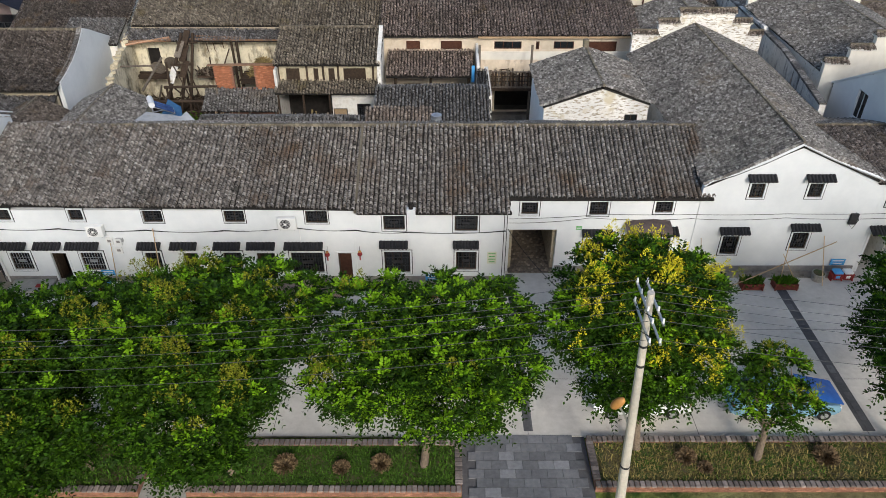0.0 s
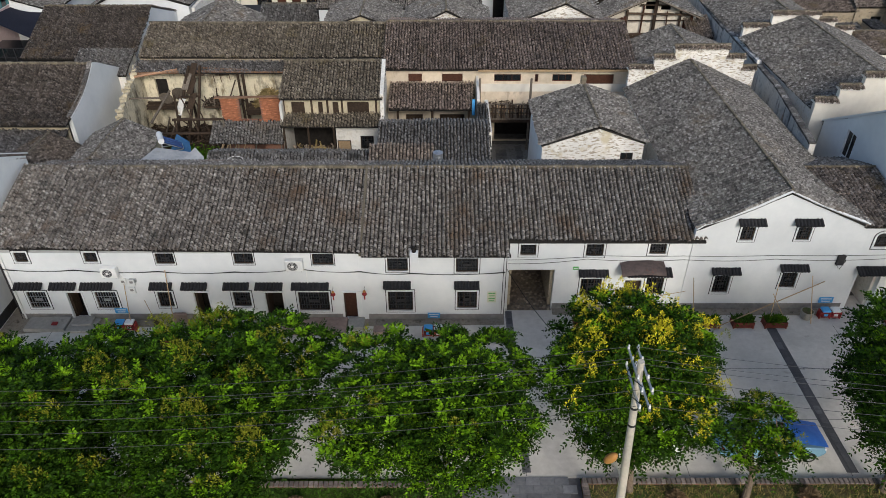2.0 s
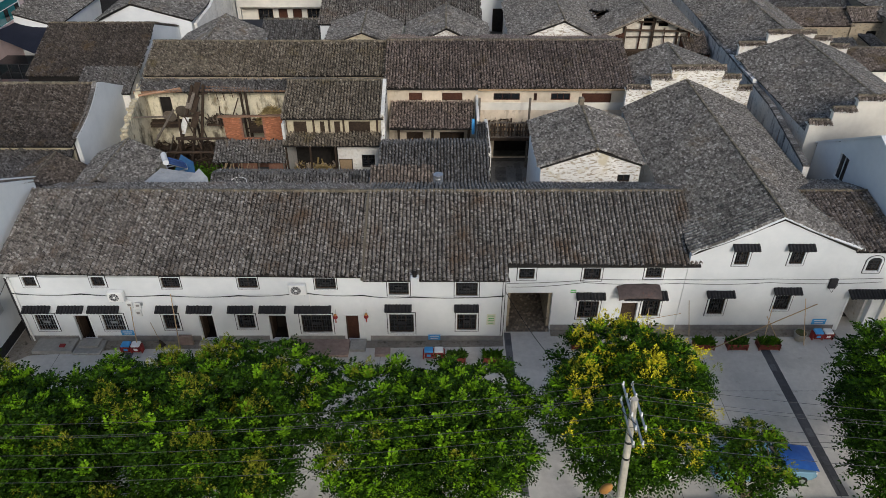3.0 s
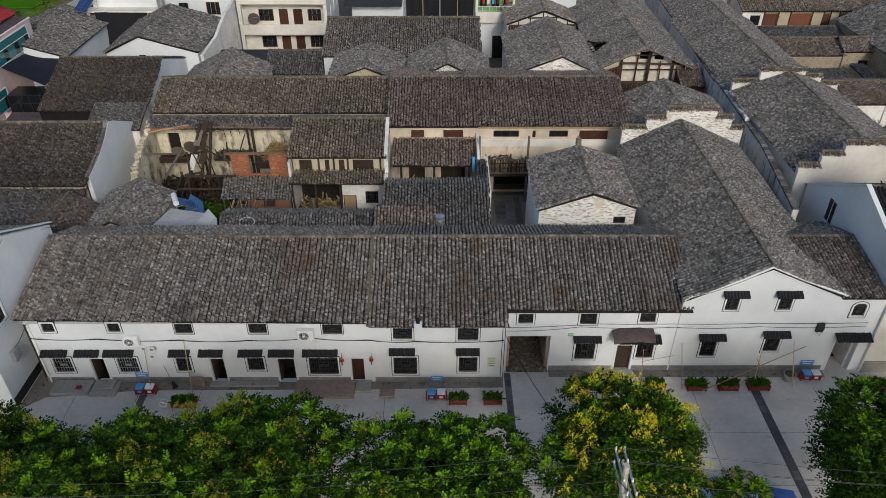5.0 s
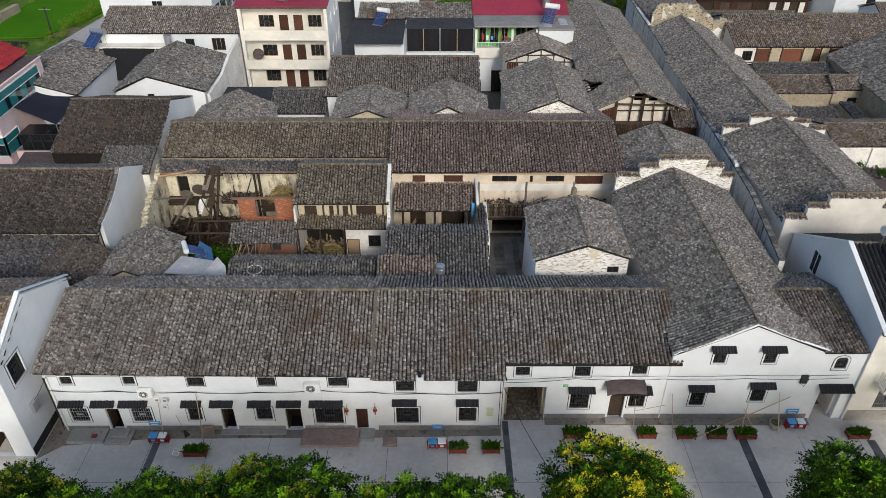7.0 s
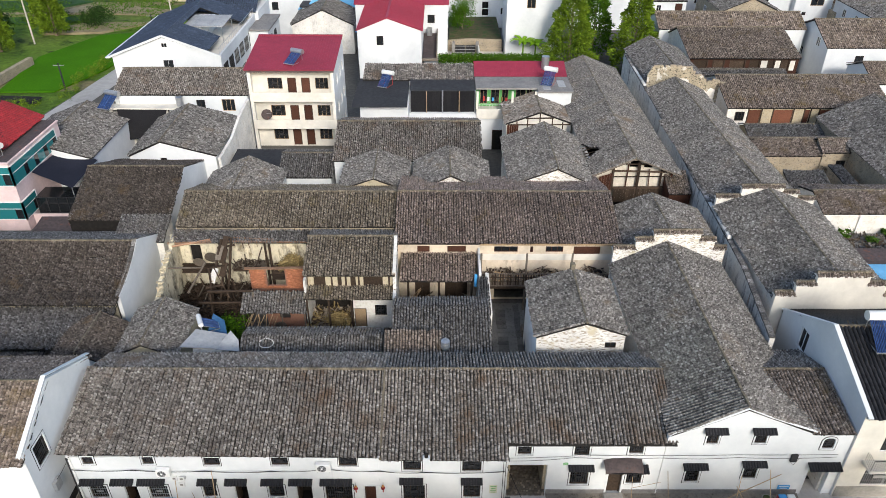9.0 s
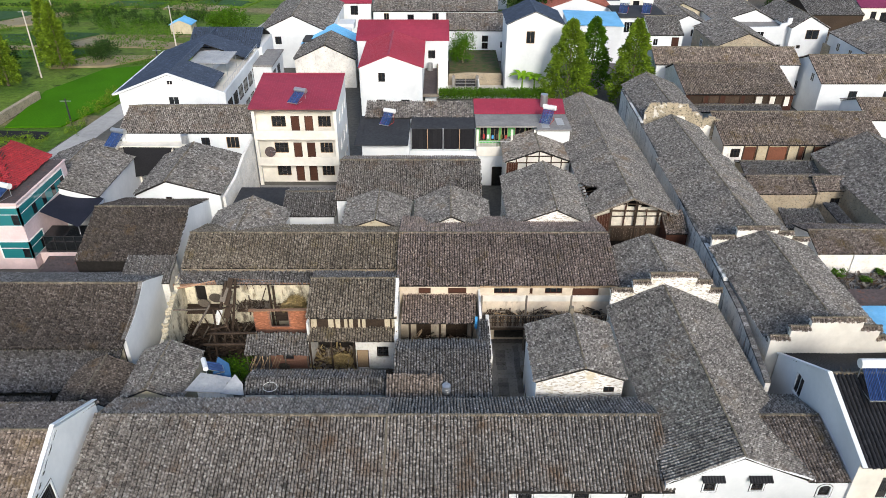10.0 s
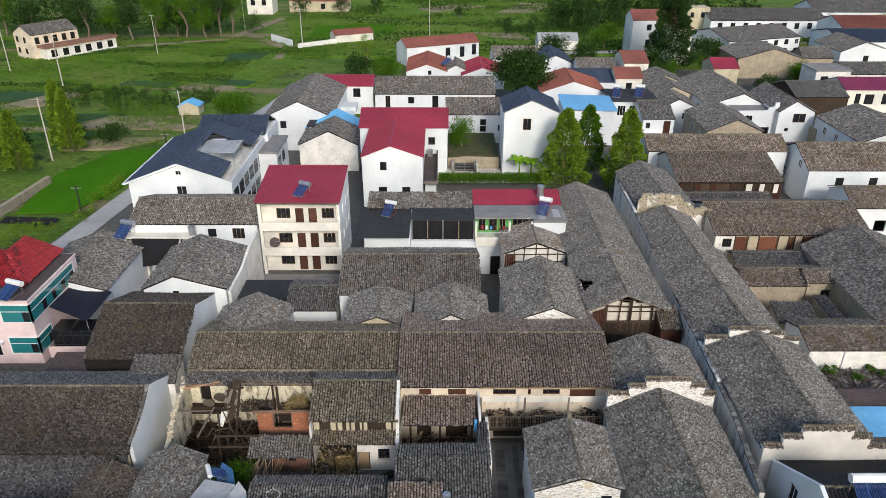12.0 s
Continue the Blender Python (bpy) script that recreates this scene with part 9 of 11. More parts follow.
far_gable("old house with a rubble stone gable and grey tiles", 141.6, 157.0, 53.2, 65.0, 7.4, 59.2, 9.9, STONE, TILE_GREY, side=((146, 4.6), (151, 4.6)))
far_gable("long white house with a grey gable roof", 166.0, 192.0, 61.5, 76.0, 6.2, 70.0, 9.0, WHITE, TILE_GREY, side=((172, 3.6), (180, 3.6), (187, 3.6)))
wp = thing("parapet_house", (70, 160, 0), "white block with a stepped parapet and a dark gateway", "house")
wall("wall", (65.4, 159.0), (75.4, 159.0), 0, [(0, 6.7), (7.6, 6.9), (7.7, 7.5), (9.0, 7.7), (9.1, 8.6), (10.0, 8.7)], WHITE, wp, 0.4, [(6.6, 8.6, 0.02, 3.0)])
wall("wall", (65.4, 165.8), (65.4, 159.41), 0, 6.7, WHITE, wp, 0.4)
box("roof_slab", (65.82, 75.3, 159.42, 165.8, 6.0, 6.3), PLINTH, wp)
# black sheet inside the gateway, its shade put into colour
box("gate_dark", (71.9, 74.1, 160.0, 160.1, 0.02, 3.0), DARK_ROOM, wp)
window_unit(wp, (69.0, 159.0, 3.6), 1.6, 2.2, UX, OUT, frame_mat=WHITE_METAL, depth=-0.02, pane=None)
far_gable("white gabled house with a brown window", 157.2, 175.0, 74.6, 83.2, 7.0, 78.4, 9.6, WHITE, TILE_GREY, ((79.6, 4.6, 2.8, 2.0, WP), (77.2, 2.6, 0.8, 0.7, WD)))
t = box("brick_outhouse", (82.2, 85.0, 154.0, 157.0, 0, 4.0), STONE, None, "", 0.04)
tagged(t, "small weathered brick outhouse", "outhouse")
box("door", (83.0, 84.2, 153.94, 153.998, 0.02, 2.2), WOOD_GREY, t)
far_gable("large white house with a broad grey tile roof", 137.0, 156.0, 82.2, 99.0, 6.5, 90.5, 9.4, WHITE, TILE_GREY, side=((141, 3.8), (146, 3.8), (151, 3.8)))
fr = far_row("white house with a brown tile roof and gable end", 64.0, 92.0, 119.6, 7.0, 126.6, 10.0, 133.5, WHITE, TILE_BROWN, ((70, 4.0, 1.4, 1.6, WD), (76, 4.0, 1.4, 1.6, WD)))
for y, z in ((123.5, 6.2), (128.6, 3.2)):
    window_unit(fr, (64.25, y, z), 1.2, 1.5, (0, -1, 0), (-1, 0, 0), frame_mat=WHITE_METAL, depth=-0.02)
far_row("long low house with a brown-grey tile roof", 37.4, 63.6, 127.0, 8.0, 131.4, 10.0, 136.0, WHITE, TILE_BROWN, ((40, 5.4, 1.2, 1.6, WM),))
far_row("old timber-fronted house with a grey tile roof", 88.4, 102.0, 178.0, 5.0, 186.0, 7.3, 193.0, WOOD_DARK, TILE_GREY)
pl = gable_sheet_x("plum_roof_house", "long cream house with a plum red sheet roof", 102.3, 140.0, 181.4, 6.0, 187.0, 8.0, 193.0, material("plum_steel_sheet", [(0.17, 0.03, 0.075), (0.23, 0.045, 0.10)], grain=2, blotch=0.2, rough=0.5, bump=0.05), walls=CREAM, fronts=((106, 2.2, 1.4, 2.8), (109, 2.2, 2.4, 2.6), (113, 2.2, 1.4, 2.8), (117, 2.2, 2.4, 2.6)))
far_gable("roofed stone house with patched walls", 219.5, 237.0, 89.0, 109.5, 6.0, 99.6, 9.0, STONE, TILE_GREY)
far_row("stone barn with a grey tile roof", 109.0, 118.6, 220.0, 6.0, 224.5, 8.6, 230.0, STONE, TILE_GREY)
gable_sheet_x("crimson_shed", "small earth-walled block with a crimson sheet roof", 77.2, 84.6, 206.0, 6.0, 211.5, 8.0, 217.0, ROOF_RED, walls=EARTH)
far_row("long white two-storey house with grey tiles", 95.3, 125.5, 244.0, 6.5, 255.0, 9.2, 266.0, WHITE, TILE_GREY, [(97.5 + 4.4 * k, z, 1.6, 1.7, WD if k % 3 else WM) for k in range(7) for z in (1.2, 4.2)], 19.0)
far_row("long white house with grey roofs far off", 104.0, 150.0, 288.0, 6.5, 300.0, 9.6, 312.0, WHITE, TILE_GREY, [(108 + 5 * k, 3.4, 1.8, 2.2, WD) for k in range(8)])
t = box("cream_block", (97.3, 106.0, 296.0, 304.0, 0, 10.2), EARTH, None, "", 0.05)
tagged(t, "earth-coloured block with small windows", "house")
for x in (99.2, 103.4):
    window_unit(t, (x, 296.0, 6.4), 1.4, 2.0, UX, OUT, frame_mat=WD, depth=-0.02)
far_row("white house with a slate blue roof", 128.4, 152.0, 236.0, 8.0, 247.0, 10.4, 258.0, WHITE, TILE_BLUE, ((131, 4.6, 1.8, 2.2, WD), (136, 4.6, 1.8, 2.2, WD)))
far_gable("white house with a grey gabled roof", 225.0, 243.0, 122.6, 139.6, 7.0, 130.0, 10.0, WHITE, TILE_GREY, ((131, 4.0, 1.6, 1.8, WD),))
t = box("white_flat_house", (103.0, 112.6, 199.0, 208.0, 0, 6.8), WHITE_OLD, None, "", 0.05)
tagged(t, "weathered white flat-roofed block", "house")
box("roof_slab", (102.7, 112.9, 198.7, 208.3, 6.802, 7.1), PLINTH, t)
for x in (105.5, 109.8):
    window_unit(t, (x, 199.0, 3.6), 2.0, 1.8, UX, OUT, frame_mat=WD, depth=-0.02)
far_row("old house with a dark tile roof", 112.8, 142.0, 203.0, 5.0, 209.0, 7.3, 215.0, WHITE_OLD, TILE_GREY)
far_row("white far house with a dull red roof", 142.0, 172.0, 262.0, 8.0, 272.0, 11.0, 282.0, WHITE, DULL_RED, [(146 + 6 * k, 4.4, 1.8, 2.2, WD) for k in range(4)])
far_row("white far house with a dark roof", 150.0, 186.0, 300.0, 8.0, 310.0, 11.5, 320.0, WHITE, TILE_GREY, [(154 + 6 * k, 4.4, 1.8, 2.2, WD) for k in range(5)])
far_row("white far house beside fields", 176.0, 210.0, 330.0, 8.5, 340.0, 12.0, 350.0, WHITE, TILE_GREY, [(180 + 6 * k, 4.4, 1.8, 2.2, WD) for k in range(5)])
tw = gable_sheet_x("tower_house", "tall white house with a red tile roof", 64.6, 80.0, 252.6, 12.0, 258.5, 14.8, 264.5, DULL_RED, fronts=((70.5, 8.6, 1.6, 2.0), (70.5, 3.4, 1.6, 2.2)))
box("side_block", (74.6, 80.4, 238.0, 252.85, 0, 11.6), CREAM, tw, "cream side block", 0.05)
box("side_block_roof", (74.3, 80.7, 237.7, 252.8, 11.602, 12.0), DULL_RED, tw)

# farm house and buildings among the fields
fh = house_y("country_house", "pale two-storey farm house with a long brick-edged porch", 244.0, 261.0, -147.6, 8.0, -136.4, 8.0, -142.0, 10.8, walls=HALL_WALL, tiles=TILE_GREY, **VFAR)
for x in (-145.4, -141.0):
    for z in (1.6, 5.2):
        window_unit(fh, (x, 244.2, z), 1.3, 1.8, UX, OUT, frame_mat=WD, depth=-0.02)
for k in range(5):
    window_unit(fh, (-136.7, 246.0 + 3.2 * k, 5.0), 1.5, 2.2, (0, 1, 0), (1, 0, 0), frame_mat=WOOD_RED, depth=-0.02)
box("porch_wing", (-136.65, -132.4, 246.0, 272.0, 0, 3.9), WHITE_OLD, fh, "pale porch wing")
box("porch_edge", (-136.65, -131.8, 245.4, 272.6, 3.902, 4.7), BRICKWALL, fh, "brick red porch edge")
for k in range(6):
    window_unit(fh, (-132.4, 248.5 + 4.2 * k, 0.9), 2.0, 2.3, (0, 1, 0), (1, 0, 0), frame_mat=WD, depth=-0.02)
turn_thing(fh, (-136.4, 244.0, 0), -33.0)
fs = gable_sheet_x("field_shed", "low pale shed with a red roof in the fields", -40.0, -24.6, 274.0, 3.0, 277.5, 4.6, 281.0, DULL_RED, walls=CREAM)
turn_thing(fs, (-40.0, 274.0, 0), 26.0)
wl = wall("compound_wall", (-52.0, 263.5), (-39.5, 273.5), 0, 2.0, WHITE_OLD, None, 0.4)
tagged(wl, "pale compound wall before the field shed", "wall", kind="structure")
gable_sheet_x("field_house", "cream farm building beyond the fields", -90.0, -78.0, 345.0, 8.0, 351.0, 10.5, 357.0, DULL_RED, walls=CREAM, fronts=((-87, 4, 2.0, 2.4), (-82, 4, 2.0, 2.4)))
gable_sheet_x("field_house", "long pink brick building beyond the fields", -72.0, -44.0, 352.0, 5.0, 358.0, 7.5, 364.0, DULL_RED, walls=EARTH, fronts=((-66, 1.5, 2.0, 2.4), (-56, 1.5, 2.0, 2.4)))
hut = gable_sheet_y("field_hut", "small earth hut with a blue sheet roof in the fields", 178.5, 183.0, -67.4, -61.8, 2.2, -64.6, 3.4, ROOF_BLUE, walls=EARTH)
wl = wall("compound_wall", (-65.4, 280.8), (-55.2, 268.3), 0, 2.4, WHITE, None, 0.4)
tagged(wl, "long white compound wall at the field's edge", "wall", kind="structure")

# ---- fields, roads ----
MEADOW = material("rough_green_meadow", [(0.050, 0.115, 0.009), (0.095, 0.175, 0.016), (0.150, 0.205, 0.034)], grain=0.7, blotch=0.07, spec=0.1, rough=0.95, bump=0.9, bump_scale=2.5,
                  stain=((0.15, 0.135, 0.05), 0.58, 0.70, 0.10, (0.5, 1.6, 1)), streak=((0.030, 0.062, 0.012), 0.60, 0.68, 0.22, (0.5, 1.4, 1)))
CABBAGE = material("dark_vegetable_rows", [(0.022, 0.062, 0.020), (0.045, 0.105, 0.034)], grain=1.8, blotch=0.15, rough=0.9, bump=0.9, bump_scale=3.0)
sheet("road", [(-66.0, 84.0), (-61.5, 84.0), (-56.5, 128.0), (-43.5, 185.0), (-38.0, 222.0), (-42.0, 222.0), (-47.5, 186.0), (-60.5, 129.0)], 0.04, ROAD, "pale concrete village road along the fields", 0.2, "road")
sheet("meadow", [(-150, 208), (-56, 207), (-45, 240), (-55, 262), (-79, 281), (-120, 264), (-150, 236)], 0.27, MEADOW, "rough bright green meadow beyond the crop plots", 0.5, "field")
sheet("meadow", [(-48, 250), (60, 254), (150, 345), (150, 420), (-60, 420), (-70, 330)], 0.26, MEADOW, "rough green fields behind the village", 0.5, "field")
sheet("track", [(-57.5, 245), (-54.5, 246), (-55, 265), (-77, 297), (-70, 332), (-73, 333), (-81, 297), (-84, 282.5), (-118, 267.5), (-136, 256), (-135, 253.5), (-116.5, 264.5), (-83.5, 279.5), (-78.5, 291), (-58.2, 264)], 0.33, PLOT_BROWN, "pale earth track across the fields", 0.5, "road")
sheet("track", [(30, 252), (95, 262), (95, 266), (30, 257)], 0.30, ROAD, "pale road beyond the houses", 0.5, "road")
sheet("paddy_field", [(-75.6, 116.6), (-66.2, 117), (-62.0, 128.4), (-58.8, 153.5), (-71.7, 149.5), (-77.5, 135.4)], 0.22, PADDY, "bright green rice paddy beside the road", 0.25, "field")
for k, (poly, mat, label) in enumerate((
        ([(-107, 166.5), (-88, 168.5), (-83, 176.5), (-76, 174), (-59.6, 168.8), (-62, 165.4), (-80, 167), (-107, 163.5)], PLOT_BROWN, "strip of bare pale earth between crops"),
        ([(-112, 171), (-91, 170.8), (-84.5, 178), (-91, 179), (-112, 176.5)], CABBAGE, "dark green vegetable rows"),
        ([(-117, 187), (-108, 200), (-100, 201), (-104.5, 188), (-114, 183)], PLOT_BROWN, "brown fallow plot with dry stalks"),
        ([(-135, 181), (-113, 182), (-119, 186), (-110, 200), (-135, 203)], CABBAGE, "dark green crop plot"),
        ([(-78, 205), (-58.5, 202), (-60, 207), (-74, 212)], PLOT_BROWN, "bare strip of field earth"),
        ([(-70.5, 211), (-57, 208), (-56, 214), (-69, 217)], CABBAGE, "dark green vegetable bed"),
        ([(-95, 208), (-80, 207), (-78, 213), (-94, 214)], CABBAGE, "dark green vegetable bed"),
        ([(-92, 158), (-79, 160), (-80, 164), (-104, 162)], CABBAGE, "low vegetable rows by the shrub"),
        ([(-84, 150.5), (-72, 151.5), (-64, 159.5), (-79, 158.5)], PLOT_BROWN, "bare earth beside the paddy"),
        ([(-73, 240), (-62, 246), (-60, 258), (-74, 255)], CABBAGE, "dark green crop strip"),
        ([(-4, 350), (24, 372), (6, 378), (-12, 362)], PLOT_BROWN, "pale fallow field"),
        ([(24, 346), (42, 350), (60, 384), (40, 382)], PLOT_BROWN, "pale bare field in the distance"),
        ([(11, 297), (22, 284), (34, 280), (30, 296)], PLOT_BROWN, "terraced vegetable plots"),
        ([(-52, 286), (-20, 296), (-20, 318), (-52, 312)], PADDY, "light green field strip"))):
    sheet("crop_plot", poly, 0.30 + 0.01 * k, mat, label, 0.6, "field")

house_x("low_front_house", "low white house with a brown tile roof before a larger one", 66.0, 82.0, 107.0, 5.2, 112.0, 7.2, 116.5, 5.4, walls=WHITE, tiles=TILE_BROWN, front_holes=((70, 72, 1, 3),), **FAR)

# ---- trees ----
def leaf_quads(P, d, length, width):
    """One quad for each leaf: P its foot, d its way."""
    n = len(P)
    side = np.cross(d, rng.normal(0, 1, (n, 3)))
    side /= np.linalg.norm(side, axis=1)[:, None] + 1e-9
    mid = P + d * (length * 0.5)[:, None]
    s = side * (width * 0.5)[:, None]
    V = np.stack([P, mid - s, P + d * length[:, None], mid + s], axis=1).reshape(-1, 3)
    return V


def pinnate_cloud(C, out, n_each, leaf=0.6, pairs=6, rise=0.25, spread=1.0):
    """Rosettes of feathered leaves: from each clump centre long leaves radiate, then droop, leaflets in pairs along them."""
    k = len(C)
    c = np.repeat(C, n_each, axis=0)
    o = np.repeat(out, n_each, axis=0)
    th = np.tile(np.arange(n_each) * 2.39996, k) + np.repeat(rng.uniform(0, 6.283, k), n_each)
    d = np.column_stack([np.cos(th), np.sin(th), np.zeros(len(c))]) * spread * rng.uniform(0.5, 1.1, len(c))[:, None] + o * 0.55
    d[:, 2] += rise + rng.normal(0, 0.22, len(c))
    d /= np.linalg.norm(d, axis=1)[:, None]
    L = leaf * rng.uniform(0.7, 1.2, len(c))
    droop = rng.uniform(0.2, 0.6, len(c))
    side = np.cross(d, [0, 0, 1.0])
    side /= np.linalg.norm(side, axis=1)[:, None] + 1e-9
    Vs = []
    for j in range(pairs):
        t = (j + 1.0) / pairs
        P = c + d * (L * t)[:, None] - np.array([0, 0, 1.0]) * (L * droop * t * t)[:, None]
        for s in (-1, 1):
            w = side * s * 0.8 + d * 0.65 - np.array([0, 0, 0.2])
            w = w + rng.normal(0, 0.12, w.shape)
            w /= np.linalg.norm(w, axis=1)[:, None]
            ll = L * (2.0 / pairs) * (1.15 - 0.5 * t)
            Vs.append(leaf_quads(P, w, ll, ll * 0.52))
    return np.concatenate(Vs)


def spaced(C, out, gap):
    """Drops clump centres that crowd one another."""
    kept = []
    for i in range(len(C)):
        if all((C[i] - C[j]) @ (C[i] - C[j]) > gap * gap for j in kept):
            kept.append(i)
    return C[kept], out[kept]


def crown_points(n, centre, rx, ry, rz, lobes, fill=0.45):
    """Clump centres spread over an uneven crown made of several lobes."""
    pts, outs = [], []
    c0 = np.array(centre)
    per = n // lobes
    for i in range(lobes):
        th = 6.2832 * i / lobes + rng.uniform(-0.3, 0.3)
        rr = rng.uniform(0.35, 0.62)
        lc = c0 + np.array([rx * rr * math.cos(th), ry * rr * math.sin(th), rz * rng.uniform(-0.35, 0.5)])
        if i == 0:
            lc = c0 + np.array([0, 0, rz * 0.45])
        lr = np.array([rx, ry, rz]) * rng.uniform(0.40, 0.58)
        v = rng.normal(0, 1, (per, 3))
        v /= np.linalg.norm(v, axis=1)[:, None]
        r = rng.uniform(fill, 1.0, per) ** 0.5
        pts.append(lc + v * lr * r[:, None])
        outs.append(v)
    return np.concatenate(pts), np.concatenate(outs)


def limb(bm, a, b, r0, r1, n=6, bend=0.15):
    a, b = Vector(a), Vector(b)
    m = a.lerp(b, 0.5) + Vector((random.uniform(-1, 1), random.uniform(-1, 1), random.uniform(0, 0.6))) * bend * (b - a).length
    add_rod(bm, a, m, r0, (r0 + r1) / 2, n)
    add_rod(bm, m, b, (r0 + r1) / 2, r1, n)


def street_tree(x, y, h, rx, ry, z0, clumps, label, flowers=0, olive=30, lobes=7, lean=(0, 0), young=0.35):
    """A broad street tree with feathered leaves: trunk, limbs, crown and panicles at the shoots' ends. young: share of
    clumps in sunlit green.
    """
    t = thing("street_tree", (x, y, 0.2), label, "tree", "trees along the street")
    cx, cy = x + lean[0], y + lean[1]
    zc, rz = (z0 + h) / 2, (h - z0) / 2
    C, out = spaced(*crown_points(int(clumps * 1.9), (cx, cy, zc), rx, ry, rz, lobes), 0.59)
    bm = bmesh.new()
    fork = Vector((x + lean[0] * 0.4, y + lean[1] * 0.4, 0.2 + 0.28 * h))
    limb(bm, (x, y, 0.15), fork, 0.19, 0.14, 9, 0.04)
    for i in range(8):
        p = C[rng.integers(0, len(C))]
        tip = Vector(p).lerp(Vector((cx, cy, zc)), 0.25)
        limb(bm, fork, tip, 0.10, 0.03, 6)
        for k in range(2):
            q = C[rng.integers(0, len(C))]
            if (Vector(q) - tip).length < 2.4:
                limb(bm, tip.lerp(fork, 0.3), Vector(q), 0.04, 0.012, 5)
    part("trunk", bm, BARK, t)
    # crown light put into colour: higher clumps more often get the sunlit green
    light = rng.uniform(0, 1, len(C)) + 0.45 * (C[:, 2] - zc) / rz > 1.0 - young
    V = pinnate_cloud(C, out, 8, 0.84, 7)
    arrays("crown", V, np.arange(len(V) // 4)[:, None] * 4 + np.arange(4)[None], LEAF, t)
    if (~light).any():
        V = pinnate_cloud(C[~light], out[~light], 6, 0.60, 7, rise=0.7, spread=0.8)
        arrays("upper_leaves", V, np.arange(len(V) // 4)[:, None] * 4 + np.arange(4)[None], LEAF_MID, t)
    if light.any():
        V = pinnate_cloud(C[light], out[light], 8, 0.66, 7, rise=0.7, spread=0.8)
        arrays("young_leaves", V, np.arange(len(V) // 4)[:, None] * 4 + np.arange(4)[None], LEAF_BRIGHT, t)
    top = C[(out[:, 2] > 0.1)]
    for n, mat, name in ((flowers, FLOWER, "flower_mass"), (olive, OLIVE_TIP, "seed_mass")):
        if n:
            some = top[rng.integers(0, len(top), max(6, n // 4))]
            base = some[rng.integers(0, len(some), n)] + rng.normal(0, 0.32, (n, 3)) * (1, 1, 0.5)
            m = 60
            b = np.repeat(base, m, axis=0)
            hgt = rng.uniform(0, 1, len(b))
            th = rng.uniform(0, 6.283, len(b))
            P = b + np.column_stack([np.cos(th) * 0.20 * (1.05 - hgt), np.sin(th) * 0.20 * (1.05 - hgt), 0.2 + hgt * 0.6])
            d = np.column_stack([np.cos(th), np.sin(th), rng.uniform(0.3, 1.2, len(b))])
            d /= np.linalg.norm(d, axis=1)[:, None]
            V = leaf_quads(P, d, rng.uniform(0.07, 0.16, len(b)), np.full(len(b), 0.035))
            arrays(name, V, np.arange(len(V) // 4)[:, None] * 4 + np.arange(4)[None], mat, t)
    return t


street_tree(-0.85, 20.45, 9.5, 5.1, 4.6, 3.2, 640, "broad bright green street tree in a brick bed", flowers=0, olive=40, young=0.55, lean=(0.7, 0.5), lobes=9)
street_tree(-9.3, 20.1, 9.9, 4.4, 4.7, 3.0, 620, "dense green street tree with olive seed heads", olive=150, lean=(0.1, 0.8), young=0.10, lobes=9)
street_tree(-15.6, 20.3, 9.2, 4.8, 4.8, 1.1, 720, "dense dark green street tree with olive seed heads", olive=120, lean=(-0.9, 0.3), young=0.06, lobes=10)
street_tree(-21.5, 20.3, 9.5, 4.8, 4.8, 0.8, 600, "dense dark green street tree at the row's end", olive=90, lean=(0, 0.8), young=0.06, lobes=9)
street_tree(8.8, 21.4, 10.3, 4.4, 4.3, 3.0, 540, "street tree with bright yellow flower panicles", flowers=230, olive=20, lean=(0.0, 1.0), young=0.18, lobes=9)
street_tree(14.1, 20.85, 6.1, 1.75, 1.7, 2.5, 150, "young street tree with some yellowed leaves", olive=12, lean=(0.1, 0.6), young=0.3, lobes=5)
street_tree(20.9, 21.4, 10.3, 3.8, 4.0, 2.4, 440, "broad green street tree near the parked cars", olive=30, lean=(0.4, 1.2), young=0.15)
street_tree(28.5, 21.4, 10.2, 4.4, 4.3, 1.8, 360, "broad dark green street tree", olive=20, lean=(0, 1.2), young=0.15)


def conifer(x, y, h, r, n, label, mat=None):
    """A tall narrow tree: a tapering crown of drooping sprays."""
    t = thing("conifer", (x, y, 0), label, "tree")
    rod("trunk", (x, y, 0), (x, y, h * 0.9), 0.28, BARK, t, r1=0.05, n=8)
    u = rng.uniform(0.08, 1.0, n)
    th = rng.uniform(0, 6.283, n)
    lob = 1 + 0.22 * np.sin(th * 3 + u * 19) + 0.16 * np.sin(u * 47 + th)
    rad = r * (1 - u) ** 0.62 * lob * rng.uniform(0.55, 1.0, n) ** 0.5
    P = np.column_stack([x + rad * np.cos(th), y + rad * np.sin(th), u * h + rng.normal(0, 0.12, n)])
    d = np.column_stack([np.cos(th), np.sin(th), rng.uniform(-0.4, 0.7, n)]) + rng.normal(0, 0.45, (n, 3))
    d /= np.linalg.norm(d, axis=1)[:, None]
    k = max(1.0, r / 4.6)
    V = leaf_quads(P, d, rng.uniform(0.35, 0.8, n) * k, rng.uniform(0.14, 0.30, n) * k)
    arrays("crown", V, np.arange(n)[:, None] * 4 + np.arange(4)[None], mat or CONIFER, t)
    return t


